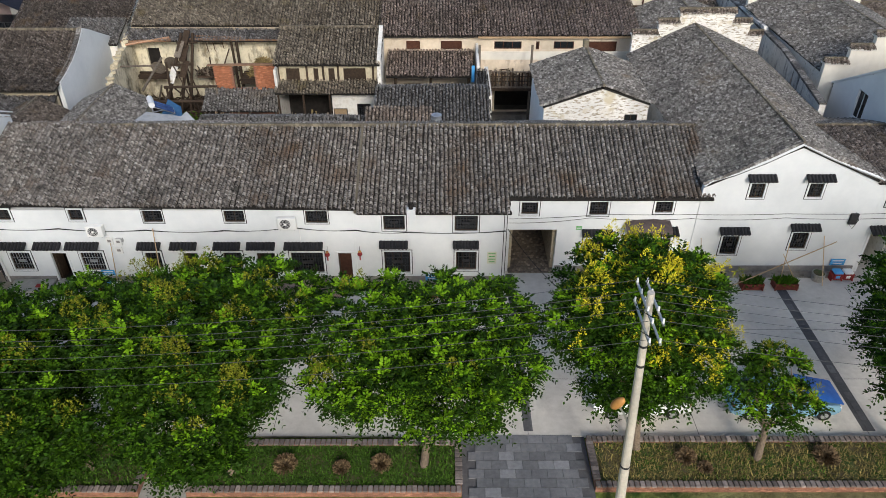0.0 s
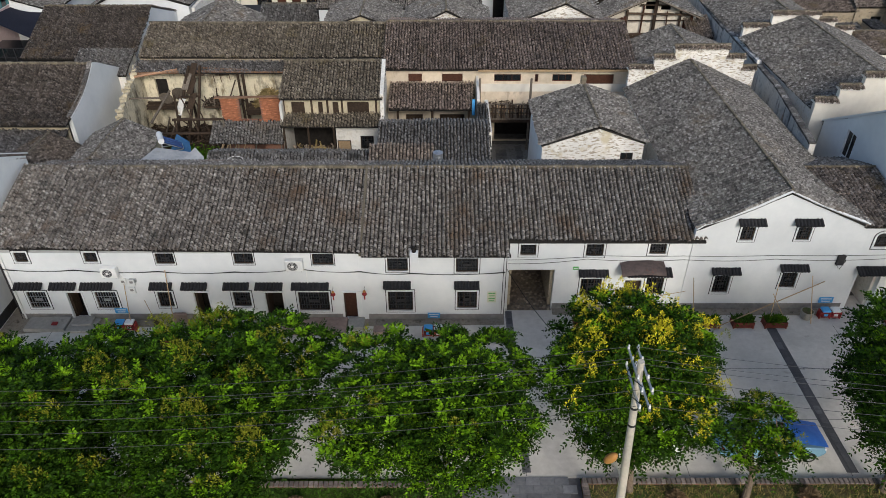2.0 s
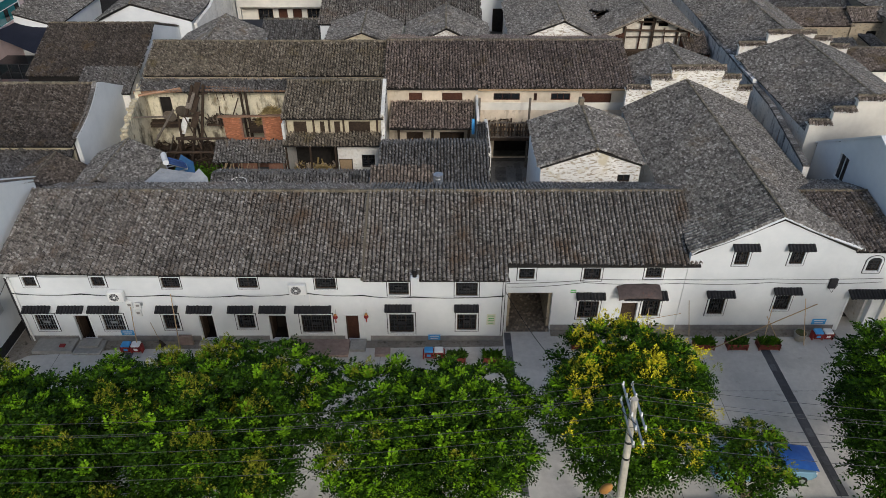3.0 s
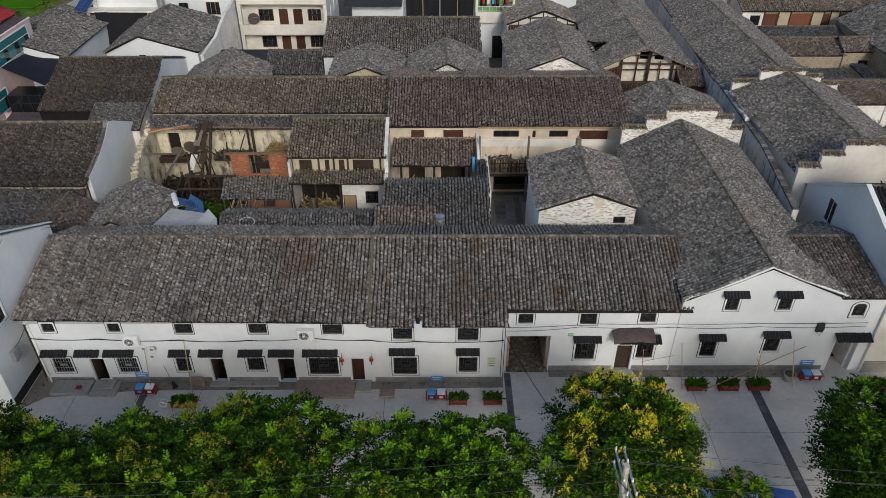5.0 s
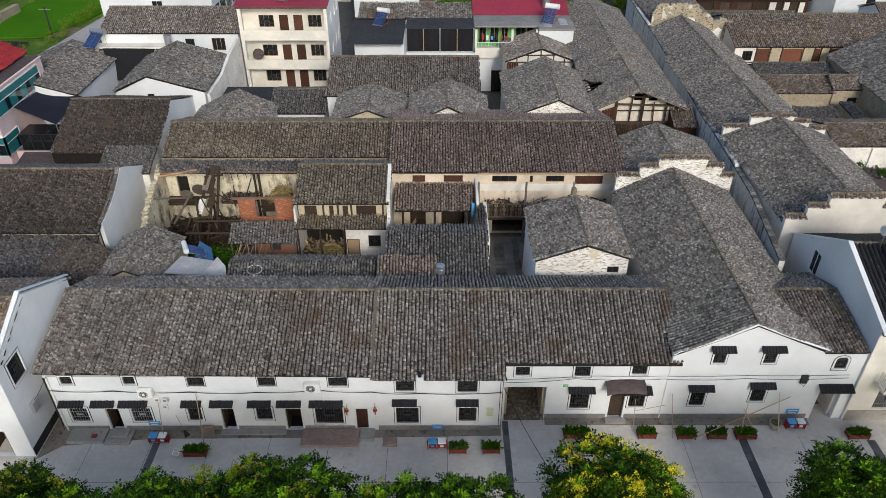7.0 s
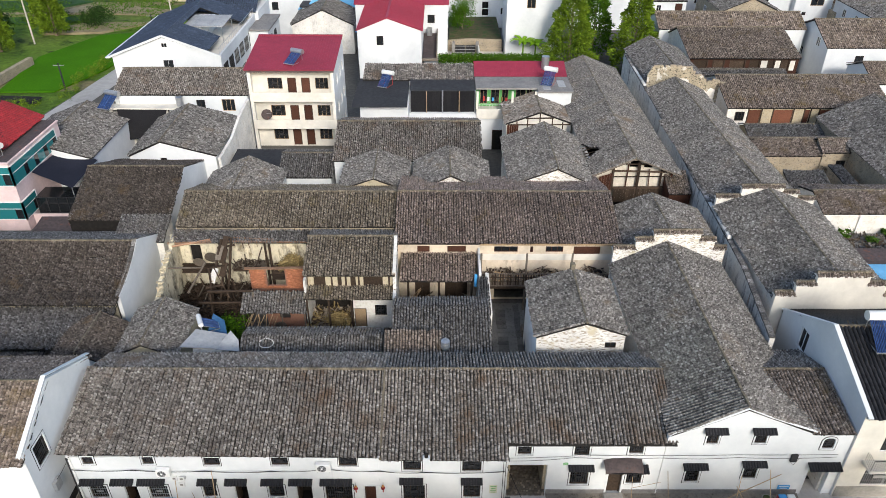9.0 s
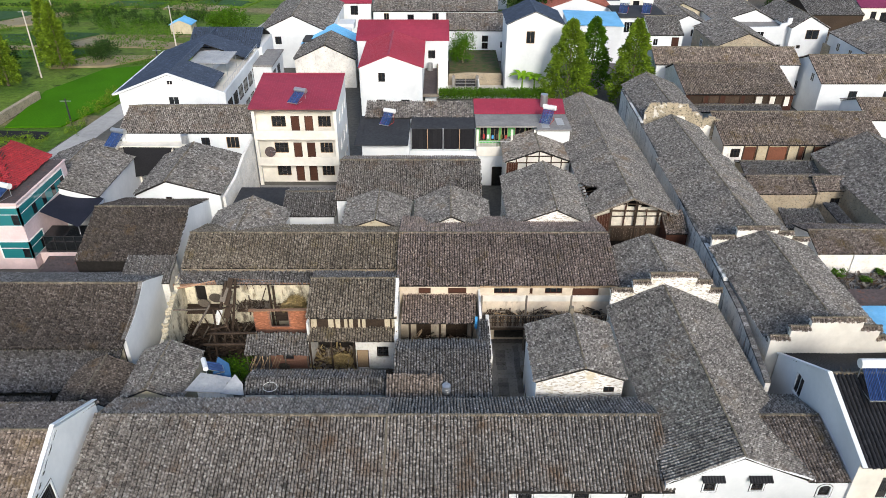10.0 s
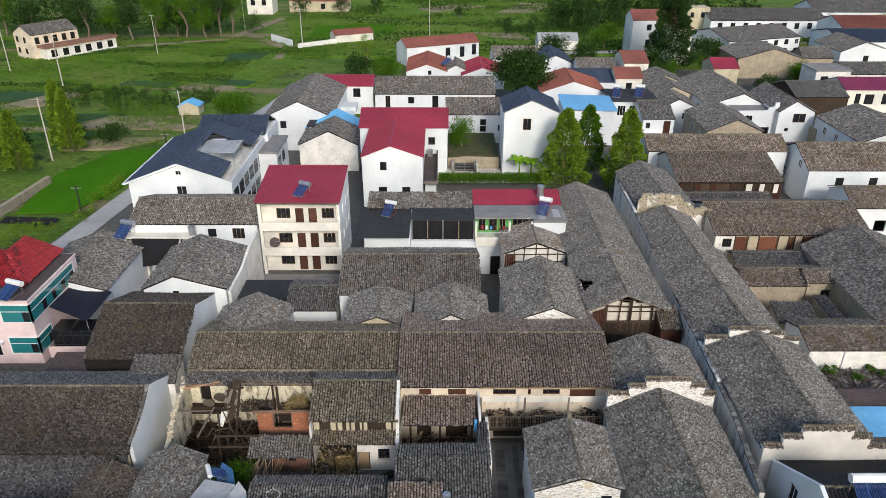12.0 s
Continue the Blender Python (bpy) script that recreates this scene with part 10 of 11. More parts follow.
conifer(22.6, 130.0, 15.0, 4.6, 11000, "tall feathery green conifer beside a white house")
conifer(33.8, 128.0, 15.5, 4.0, 9500, "tall feathery conifer behind the lane")
conifer(28.4, 138.0, 13.5, 3.8, 8000, "dark conifer standing between two others", LEAF_MID)
conifer(71.4, 230.0, 27.5, 7.0, 16000, "very tall dark conifer among far houses", FARLEAF)
for x, y, h in ((-86.5, 139.0, 12), (-80.7, 150.0, 13.5), (-83.5, 152.5, 15)):
    conifer(x, y, h, 2.7, 6500, "young roadside conifer at the paddy's edge", CONIFER)


def round_tree(x, y, h, r, n, label, mat=None, name="tree"):
    """A broad tree seen from afar: lobed crown of leaf tufts on a trunk."""
    t = thing(name, (x, y, 0), label, "tree")
    C, out = crown_points(max(24, n // 40), (x, y, h * 0.6), r, r, h * 0.42, 6, 0.3)
    bm = bmesh.new()
    limb(bm, (x, y, -0.1), (x, y, h * 0.45), 0.05 * h * 0.5, 0.02 * h, 7)
    for i in range(5):
        limb(bm, (x, y, h * 0.4), Vector(C[rng.integers(0, len(C))]), 0.02 * h, 0.03, 5)
    part("trunk", bm, BARK, t)
    idx = rng.integers(0, len(C), n)
    s = r * 0.13
    P = C[idx] + rng.normal(0, s, (n, 3))
    d = out[idx] + rng.normal(0, 0.7, (n, 3))
    d /= np.linalg.norm(d, axis=1)[:, None]
    V = leaf_quads(P, d, rng.uniform(0.5, 1.0, n) * r * 0.13, rng.uniform(0.3, 0.5, n) * r * 0.13)
    arrays("crown", V, np.arange(n)[:, None] * 4 + np.arange(4)[None], mat or FARLEAF, t)
    return t


round_tree(21.5, 187.0, 13.5, 8.0, 9000, "broad dark green tree among the houses")
round_tree(-16.6, 214.0, 7.5, 4.6, 4000, "round green tree behind a grey roof", LEAF_MID)
round_tree(-25.2, 214.0, 7.0, 4.6, 4000, "round green tree beside the road")
round_tree(-25.0, 236.0, 10.0, 3.0, 2500, "slender yellow-green tree beside the road", CONIFER)
round_tree(3.4, 147.0, 8.8, 3.0, 5200, "leafy tree in a raised kitchen garden", LEAF_MID)
round_tree(-50.5, 171.0, 7.5, 5.0, 5000, "leafy green tree at the field's edge", LEAF_MID)
round_tree(-75.2, 157.0, 4.0, 3.6, 3000, "dark round shrub in the fields")
round_tree(36.0, 240.0, 9.0, 6.0, 3000, "leafy tree among far roofs")
round_tree(46.0, 236.0, 8.0, 5.0, 3000, "leafy tree beside a far house")
round_tree(67.0, 212.0, 7.0, 3.0, 2200, "leafy bush between far roofs", LEAF_MID)
round_tree(92.0, 203.0, 4.4, 3.4, 2600, "dark round shrub by a stone house")
round_tree(107.0, 214.0, 5.0, 5.0, 3000, "leafy bush by a stone wall", LEAF_MID)
round_tree(86.0, 240.0, 8.5, 5.0, 3000, "green tree behind a tall conifer")
round_tree(92.0, 246.0, 6.0, 3.5, 2400, "green tree beside a far house")
round_tree(58.0, 262.0, 9.0, 6.0, 3000, "leafy trees by the far road", LEAF_MID)
round_tree(40.0, 131.0, 7.0, 2.6, 2600, "dark green tree beside two conifers")
round_tree(-92.5, 138.5, 7.0, 4.0, 3200, "dark bushy tree at the paddy's edge")
round_tree(-95.0, 130.0, 6.5, 4.5, 3200, "dark bushy tree at the field's corner")
for x, y in ((-172, 292), (-158, 286), (-146, 291), (-136, 283), (-127, 287), (-118, 281), (-110, 286), (-104, 290), (-99, 285), (-92, 287), (-87, 290), (-84, 296), (-182, 284)):
    round_tree(x, y, random.uniform(12, 19), random.uniform(5, 7), 3600, "tall green tree at the wood's edge", random.choice((FARLEAF, FARLEAF, LEAF_MID)), name="far_tree")


def wood(name, label, x0, x1, y0, y1, h, count, leaves, mat):
    """A far wood as one mass of lobed crowns."""
    Vs = []
    for i in range(count):
        x, y = random.uniform(x0, x1), random.uniform(y0, y1)
        hh = h * random.uniform(0.6, 1.15)
        C, out = crown_points(30, (x, y, hh * 0.55), hh * 0.42, hh * 0.42, hh * 0.5, 5, 0.3)
        idx = rng.integers(0, len(C), leaves)
        P = C[idx] + rng.normal(0, hh * 0.05, (leaves, 3))
        d = out[idx] + rng.normal(0, 0.7, (leaves, 3))
        d /= np.linalg.norm(d, axis=1)[:, None]
        Vs.append(leaf_quads(P, d, rng.uniform(0.5, 1.0, leaves) * hh * 0.11, rng.uniform(0.3, 0.6, leaves) * hh * 0.09))
    V = np.concatenate(Vs)
    return tagged(arrays(name, V, np.arange(len(V) // 4)[:, None] * 4 + np.arange(4)[None], mat), label, "wood", kind="stuff")


wood("far_wood", "dense green wood beyond the fields", -420, -88, 292, 420, 17, 100, 330, FARLEAF)
wood("far_wood", "dark conifer wood behind the far fields", 48, 130, 300, 345, 13, 40, 500, FARLEAF)
wood("far_wood", "dark woods closing the valley", -700, 900, 430, 560, 18, 160, 220, FARLEAF)
wood("scrub", "dark bushes between the crop plots", -103, -62, 182, 201, 2.7, 120, 260, FARLEAF)
wood("scrub", "dark undergrowth at the wood's edge", -170, -74, 287, 302, 7.0, 70, 300, FARLEAF)
wood("scrub", "mid green bushes between the crop plots", -100, -62, 179, 202, 2.8, 50, 220, LEAF_MID)
wood("scrub", "rough weeds along the paddy bank", -64.6, -61.2, 112, 134, 1.8, 46, 160, CONIFER)
wood("scrub", "dark bushes beside the conifers", -101, -87, 126, 147, 6.0, 26, 260, FARLEAF)
wood("scrub", "rough weeds below the paddy", -72, -64, 100, 110, 2.0, 34, 160, CONIFER)
wood("scrub", "green scrub at the terraced fields", 22, 58, 284, 315, 5.0, 60, 240, FARLEAF)
wood("scrub", "leafy scrub among the far houses", 80, 92, 226, 262, 5.0, 24, 260, LEAF_MID)
wood("scrub", "leafy scrub behind the far houses", 140, 230, 250, 330, 8.0, 40, 260, FARLEAF)
wood("scrub", "garden greens on the raised terrace", 5.0, 10.8, 151.5, 155.6, 1.3, 26, 120, LEAF_MID)
wood("scrub", "dry bean rows on the raised terrace", 6.5, 10.8, 144, 150, 1.3, 14, 110, DRYGRASS)


FIELD_GRASS = material("rank_field_grass", [(0.050, 0.120, 0.008), (0.085, 0.165, 0.014)], grain=0.5, blotch=0.08, vary="island", spread=0.25, rough=0.8, bump=0, spec=0.06)


def weeds(name, label, x0, x1, y0, y1, n, size, mat, seed, lo, hi, z=0.05):
    """Tall grass and weeds standing in patches over a field, as one mass."""
    P = np.column_stack([rng.uniform(x0, x1, n), rng.uniform(y0, y1, n), np.full(n, z)])
    v = np.array([noise.noise((p[0] * 0.035, p[1] * 0.075, seed)) + 0.35 * noise.noise((p[0] * 0.16, p[1] * 0.25, seed + 5)) for p in P])
    P = P[(v > lo) & (v < hi)]
    P = P[(P[:, 0] < -64) | (P[:, 1] > 245)]
    n = len(P)
    d = rng.normal(0, 0.4, (n, 3)) + [0, 0, 0.9]
    d /= np.linalg.norm(d, axis=1)[:, None]
    V = leaf_quads(P, d, rng.uniform(0.5, 1.3, n) * size, rng.uniform(0.5, 1.0, n) * size)
    return tagged(arrays(name, V, np.arange(n)[:, None] * 4 + np.arange(4)[None], mat), label, "weeds", kind="stuff")


for seed, mat, lo, hi, n, size, label in ((1.0, FIELD_GRASS, 0.05, 0.6, 40000, 0.34, "bright green tall grass in the fields"), (2.0, GRASS, 0.05, 0.6, 42000, 0.34, "mid green weeds in the fields"), (3.0, FARLEAF, 0.22, 0.9, 40000, 0.45, "dark rank weeds in the fields"), (4.0, DRYGRASS, 0.34, 0.9, 20000, 0.30, "dry straw-coloured grass in the fields")):
    weeds("field_weeds", label, -170, -40, 206, 285, n, size, mat, seed, lo, hi, 0.3)
    weeds("field_weeds", label, -60, 150, 252, 420, n, size * 1.5, mat, seed + 0.5, lo, hi, 0.3)
    weeds("field_weeds", label, -130, -62, 152, 204, n // 2, size, mat, seed + 0.7, lo + 0.12, hi, 0.3)
for x, y, h in ((-62, 330, 11), (-45, 335, 10), (8, 330, 6), (52, 318, 8), (70, 300, 9), (60, 290, 10), (110, 330, 9), (-30, 345, 8)):
    round_tree(x, y, h, h * 0.45, 2200, "green tree standing in the far fields", name="far_tree")
hd = thing("hedge", (9.5, 130.3, 0), "long clipped green hedge behind the flat roofs", "hedge")
n = 9000
P = np.column_stack([rng.uniform(-1.2, 20.4, n), rng.uniform(129.2, 131.4, n), rng.uniform(0.1, 1.0, n) ** 0.5 * 2.3])
d = rng.normal(0, 1, (n, 3)) + [0, -0.3, 0.6]
d /= np.linalg.norm(d, axis=1)[:, None]
V = leaf_quads(P, d, rng.uniform(0.2, 0.45, n), rng.uniform(0.12, 0.25, n))
arrays("foliage", V, np.arange(n)[:, None] * 4 + np.arange(4)[None], LEAF_MID, hd)


def banana(x, y, h):
    """A banana plant: broad arching leaves from one stem."""
    t = thing("banana_plant", (x, y, 0), "banana plant with broad arching leaves", "plant")
    rod("stem", (x, y, 0), (x, y, h * 0.5), 0.2, LEAF_BRIGHT, t, r1=0.12)
    for i in range(9):
        th = 6.2832 * i / 9 + random.uniform(-0.2, 0.2)
        L = h * random.uniform(0.6, 0.85)
        V, F = [], []
        for k in range(7):
            f = k / 6
            rr, zz = L * 0.62 * f, h * 0.5 + L * (0.75 * f - 0.62 * f * f)
            w = 0.42 * math.sin(math.pi * min(1, f * 0.85 + 0.12))
            c = Vector((x + rr * math.cos(th), y + rr * math.sin(th), zz))
            s = Vector((-math.sin(th), math.cos(th), 0)) * w
            V += [c - s, c + Vector((0, 0, 0.07)), c + s]
        for k in range(6):
            a = 3 * k
            F += [(a, a + 1, a + 4, a + 3), (a + 1, a + 2, a + 5, a + 4)]
        raw("leaf", V, F, LEAF_BRIGHT, t)
    return t


banana(14.6, 134.0, 6.4)
banana(17.0, 134.6, 5.4)

# ---- things on the street front ----
def planter(x0, x1, y, n=260):
    """A brown-red boarded trough full of low green plants."""
    p = thing("planter", ((x0 + x1) / 2, y + 0.32, 0), "brown-red boarded planter trough full of green plants", "planter", "planters along the house fronts")
    h, d = 0.46, 0.62
    for k in range(3):
        z = 0.04 + k * 0.14
        box("board", (x0, x1, y, y + 0.03, z, z + 0.13), PLANTER, p, "", 0.006)
        box("board", (x0, x1, y + d - 0.03, y + d, z, z + 0.13), PLANTER, p, "", 0.006)
        box("board", (x0 + 0.002, x0 + 0.03, y + 0.03, y + d - 0.03, z, z + 0.13), PLANTER, p)
        box("board", (x1 - 0.03, x1 - 0.002, y + 0.03, y + d - 0.03, z, z + 0.13), PLANTER, p)
    for x in (x0 + 0.03, x1 - 0.03):
        for yy in (y - 0.01, y + d + 0.01):
            box("post", (x - 0.035, x + 0.035, yy - 0.02, yy + 0.02, 0, h + 0.02), PLANTER, p)
    box("soil", (x0 + 0.031, x1 - 0.031, y + 0.031, y + d - 0.031, 0.05, h - 0.06), SOIL, p)
    n = int(n * (x1 - x0))
    P = np.column_stack([rng.uniform(x0 + 0.05, x1 - 0.05, n), rng.uniform(y + 0.05, y + d - 0.05, n), np.full(n, h - 0.07)])
    dd = rng.normal(0, 0.6, (n, 3)) + [0, 0, 0.9]
    dd /= np.linalg.norm(dd, axis=1)[:, None]
    V = leaf_quads(P, dd, rng.uniform(0.18, 0.5, n), rng.uniform(0.07, 0.15, n))
    arrays("foliage", V, np.arange(n)[:, None] * 4 + np.arange(4)[None], LEAF_MID if (int(x0 * 7) % 3) else GRASS, p)
    return p


for x0, x1, y in ((7.95, 8.78, 33.3), (8.84, 9.68, 33.3), (15.66, 16.9, 33.25), (17.71, 18.97, 33.25), (19.66, 21.0, 33.25), (27.3, 28.7, 33.25), (2.35, 3.5, 32.05), (0.12, 1.27, 32.05), (-17.46, -16.0, 31.8), (13.0, 14.2, 33.3)):
    planter(x0, x1, y)


def bins(x, y):
    """Two small litter bins in a dark red frame: one with a blue lid, one with a pale lid."""
    b = thing("litter_bins", (x, y, 0), "pair of litter bins in a dark red frame", "bin", "litter bins along the house fronts")
    for k, mat in ((-1, SIGN_BLUE), (1, WHITE_METAL)):
        body = box("bin_body", (x + k * 0.31 - 0.25, x + k * 0.31 + 0.25, y - 0.22, y + 0.22, 0.10, 0.52), RED_PLASTIC, b, "", 0.04)
        box("lid", (x + k * 0.31 - 0.27, x + k * 0.31 + 0.27, y - 0.25, y + 0.25, 0.522, 0.68), mat, body, "blue plastic lid" if k < 0 else "pale grey plastic lid", 0.05)
        box("label", (x + k * 0.31 - 0.12, x + k * 0.31 + 0.12, y - 0.228, y - 0.221, 0.24, 0.42), mat, body)
    for k in (-0.64, 0.0, 0.64):
        box("post", (x + k - 0.03, x + k + 0.03, y - 0.2, y + 0.2, 0, 0.5), RED_PAINT, b, "", 0.01)
    box("rail", (x - 0.61, x + 0.61, y + 0.23, y + 0.26, 0.4, 0.5), RED_PAINT, b)
    return b


bins(-19.5, 33.15)
bins(-0.68, 32.65)
bins(24.05, 34.35)


def sign(x0, x1, z0, z1, y, mat, label, lines=2, ink=WHITE_METAL):
    s = box("wall_sign", (x0, x1, y - 0.025, y - 0.002, z0, z1), mat, None, "", 0.006)
    tagged(s, label, "sign")
    for i in range(lines):
        z = z1 - (z1 - z0) * (i + 0.7) / (lines + 0.4)
        w = (x1 - x0) * (0.38 if i % 2 == 0 else 0.30)
        box("text_bar", ((x0 + x1) / 2 - w, (x0 + x1) / 2 + w, y - 0.030, y - 0.026, z - 0.03, z + 0.03), ink, s)
    return s


sign(-1.05, -0.28, 0.12, 0.55, WA - 0.036, SIGN_BLUE, "small blue enamel sign with white lines of text")
sign(2.6, 3.15, 1.35, 2.2, WA, CREAM_BOARD, "cream notice board with green text lines", 4, GREEN_PAINT)
sign(-20.4, -19.6, 0.5, 0.9, WA - 0.036, SIGN_BLUE, "small blue enamel sign above the bins")
sign(23.6, 24.5, 0.5, 0.95, WB - 0.036, SIGN_BLUE, "small blue enamel sign above the bins")
sign(7.85, 8.2, 3.05, 3.3, WB, GREEN_PAINT, "small green house sign", 1)
for x, z in ((-19.3, 2.75), (-18.8, 2.7), (-18.9, 2.1)):
    mb = box("meter_box", (x - 0.19, x + 0.19, WA - 0.13, WA - 0.002, z, z + 0.48), WHITE_METAL, None, "", 0.02)
    tagged(mb, "white electricity meter box fixed on the wall", "meter box")
    box("meter_window", (x - 0.1, x + 0.1, WA - 0.137, WA - 0.131, z + 0.2, z + 0.36), PLINTH, mb)


def air_con(x0, x1, z0, z1, y):
    a = box("air_conditioner", (x0, x1, y - 0.42, y - 0.08, z0, z1), WHITE_METAL, None, "", 0.03)
    tagged(a, "white air conditioner unit on wall brackets", "air conditioner", "air conditioners on the row")
    cx, cz, r = x0 + (x1 - x0) * 0.42, (z0 + z1) / 2, (z1 - z0) * 0.40
    rod("fan_guard", (cx, y - 0.421, cz), (cx, y - 0.435, cz), r, STEEL_DARK, a, n=20)
    rod("fan_hub", (cx, y - 0.436, cz), (cx, y - 0.45, cz), r * 0.25, WHITE_METAL, a, n=12)
    for k in range(1, 4):
        bm = bmesh.new()
        rr = r * k / 4 + 0.03
        for i in range(16):
            a0, a1 = 6.2832 * i / 16, 6.2832 * (i + 1) / 16
            add_rod(bm, (cx + rr * math.cos(a0), y - 0.44, cz + rr * math.sin(a0)), (cx + rr * math.cos(a1), y - 0.44, cz + rr * math.sin(a1)), 0.008, n=4)
        part("guard_ring", bm, WHITE_METAL, a)
    for x in (x0 + 0.12, x1 - 0.12):
        beam("bracket", (x, y - 0.42, z0 - 0.02), (x, y, z0 - 0.02), 0.04, STEEL, a)
    line_rods("hose", [(x1 - 0.05, y - 0.2, z0 + 0.1), (x1 + 0.08, y - 0.06, z0 - 0.15), (x1 + 0.06, y - 0.04, z0 - 1.2)], 0.02, WHITE_METAL, a)
    return a


air_con(-20.3, -19.35, 3.5, 4.2, WA)
air_con(-9.35, -8.3, 4.0, 4.75, WA)


def platform(x0, x1, y0, y1, h, mat, label, steps=()):
    p = box("doorstep", (x0, x1, y0, y1, 0, h), mat, None, "", 0.025)
    tagged(p, label, "doorstep", "doorsteps before the row")
    for a, b, c, d, z in steps:
        box("step", (a, b, c, d, 0, z), mat, p, "", 0.02)
    return p


STEP_RED = material("worn_reddish_stone", [(0.24, 0.17, 0.14), (0.33, 0.25, 0.21)], grain=4, blotch=0.6, bump=0.3)
platform(-25.7, -23.2, 32.9, 34.08, 0.26, STEP_GREY, "low grey cement platform before a window")
platform(-23.15, -21.4, 32.8, 34.08, 0.16, STEP_GREY, "two grey cement steps before a door", ((-22.9, -21.7, 33.3, 34.08, 0.3),))
tagged(box("red_basin", (-24.1, -23.75, 33.2, 33.5, 0.26, 0.36), RED_PLASTIC, None, "", 0.03), "small red plastic basin on the doorstep", "basin")
platform(-9.9, -6.0, 32.6, 34.1, 0.2, STEP_RED, "wide worn reddish stone platform before a door")
platform(-5.95, -4.95, 33.1, 34.1, 0.22, STEP_GREY, "grey stone step before a red door")
platform(-4.35, -3.4, 32.65, 33.3, 0.22, STEP_RED, "single brown stone block at the kerb")
platform(-15.5, -11.0, 33.65, 34.1, 0.14, STEP_GREY, "narrow stone ledge along the wall")
platform(11.0, 12.4, 34.6, 35.15, 0.16, STEP_GREY, "grey stone step before the hooded door")
tagged(box("folded_board", (-16.7, -15.9, 33.7, 33.9, 0.0, 0.75), STEP_RED, None, "", 0.02, m=None), "brown wooden crate against the wall", "crate")
t = thing("white_bucket", (-18.1, 32.1, 0), "white plastic hoops beside a planter", "hoop")
for k in range(2):
    bm = bmesh.new()
    for i in range(14):
        a0, a1 = 6.2832 * i / 14, 6.2832 * (i + 1) / 14
        add_rod(bm, (-18.0 + 0.22 * math.cos(a0), 31.9 + 0.28 * k, 0.25 + 0.22 * math.sin(a0)), (-18.0 + 0.22 * math.cos(a1), 31.9 + 0.28 * k, 0.25 + 0.22 * math.sin(a1)), 0.03, n=6)
    part("hoop", bm, WHITE_METAL, t)
bk = thing("woven_basket", (22.62, 34.3, 0), "round woven basket planter with dry stalks", "basket")
bm = bmesh.new()
for i in range(6):
    add_rod(bm, (22.62, 34.3, 0.09 * i), (22.62, 34.3, 0.09 * i + 0.085), 0.30 + 0.035 * i ** 0.5, 0.32 + 0.035 * i ** 0.5, n=18)
part("wicker", bm, STEP_GREY, bk)
rod("soil", (22.62, 34.3, 0.5), (22.62, 34.3, 0.552), 0.33, SOIL, bk, n=18)

# red lanterns by the doors
for x, z in ((-6.75, 2.15), (-4.85, 2.2)):
    l = thing("lantern", (x, WA - 0.25, z), "small round red lantern by a door", "lantern", "red lanterns by the doors")
    bm = bmesh.new()
    bmesh.ops.create_uvsphere(bm, u_segments=12, v_segments=8, radius=0.15, matrix=Matrix.Translation((x, WA - 0.25, z)) @ Matrix.Diagonal((1, 1, 0.85, 1)))
    part("paper_globe", bm, RED_PLASTIC, l, smooth=True)
    rod("cap", (x, WA - 0.25, z + 0.15), (x, WA - 0.25, z + 0.21), 0.09, AMBER, l, n=10)
    rod("hanger", (x, WA - 0.25, z + 0.2), (x, WA - 0.02, z + 0.42), 0.012, STEEL_DARK, l, n=5)
    rod("tassel", (x, WA - 0.25, z - 0.42), (x, WA - 0.25, z - 0.16), 0.04, RED_PAINT, l, n=6)

# bamboo poles leaning on the fronts
for a, b, r in (((-16.3, 32.6, 0.0), (-16.55, 33.95, 3.95), 0.035), ((15.35, 33.4, 0), (15.3, 35.0, 2.6), 0.03), ((20.0, 33.6, 0.4), (20.6, 34.9, 2.3), 0.03), ((21.1, 33.3, 0.1), (20.1, 34.3, 1.9), 0.03), ((16.6, 33.1, 0.25), (23.4, 34.95, 2.35), 0.035),
                ((22.7, 33.7, 0.0), (22.6, 35.05, 2.7), 0.03), ((-19.1, 33.0, 0.0), (-19.25, 34.0, 2.9), 0.03), ((12.8, 34.0, 0.0), (12.9, 35.05, 2.0), 0.025), ((12.7, 34.4, 1.55), (14.9, 34.8, 1.7), 0.02)):
    tagged(rod("bamboo_pole", a, b, r, WOOD_PALE, None, r1=r * 0.75), "thin pale bamboo pole leaning against the white wall", "pole", "bamboo poles on the house fronts")
t = thing("broom", (-18.0, 33.9, 0), "broom leaning against the white wall", "broom")
rod("handle", (-18.35, 34.05, 1.6), (-17.9, 33.7, 0.3), 0.018, WOOD_PALE, t)
rod("brush", (-17.95, 33.74, 0.42), (-17.75, 33.6, 0.02), 0.05, WOOD_DARK, t, r1=0.2)

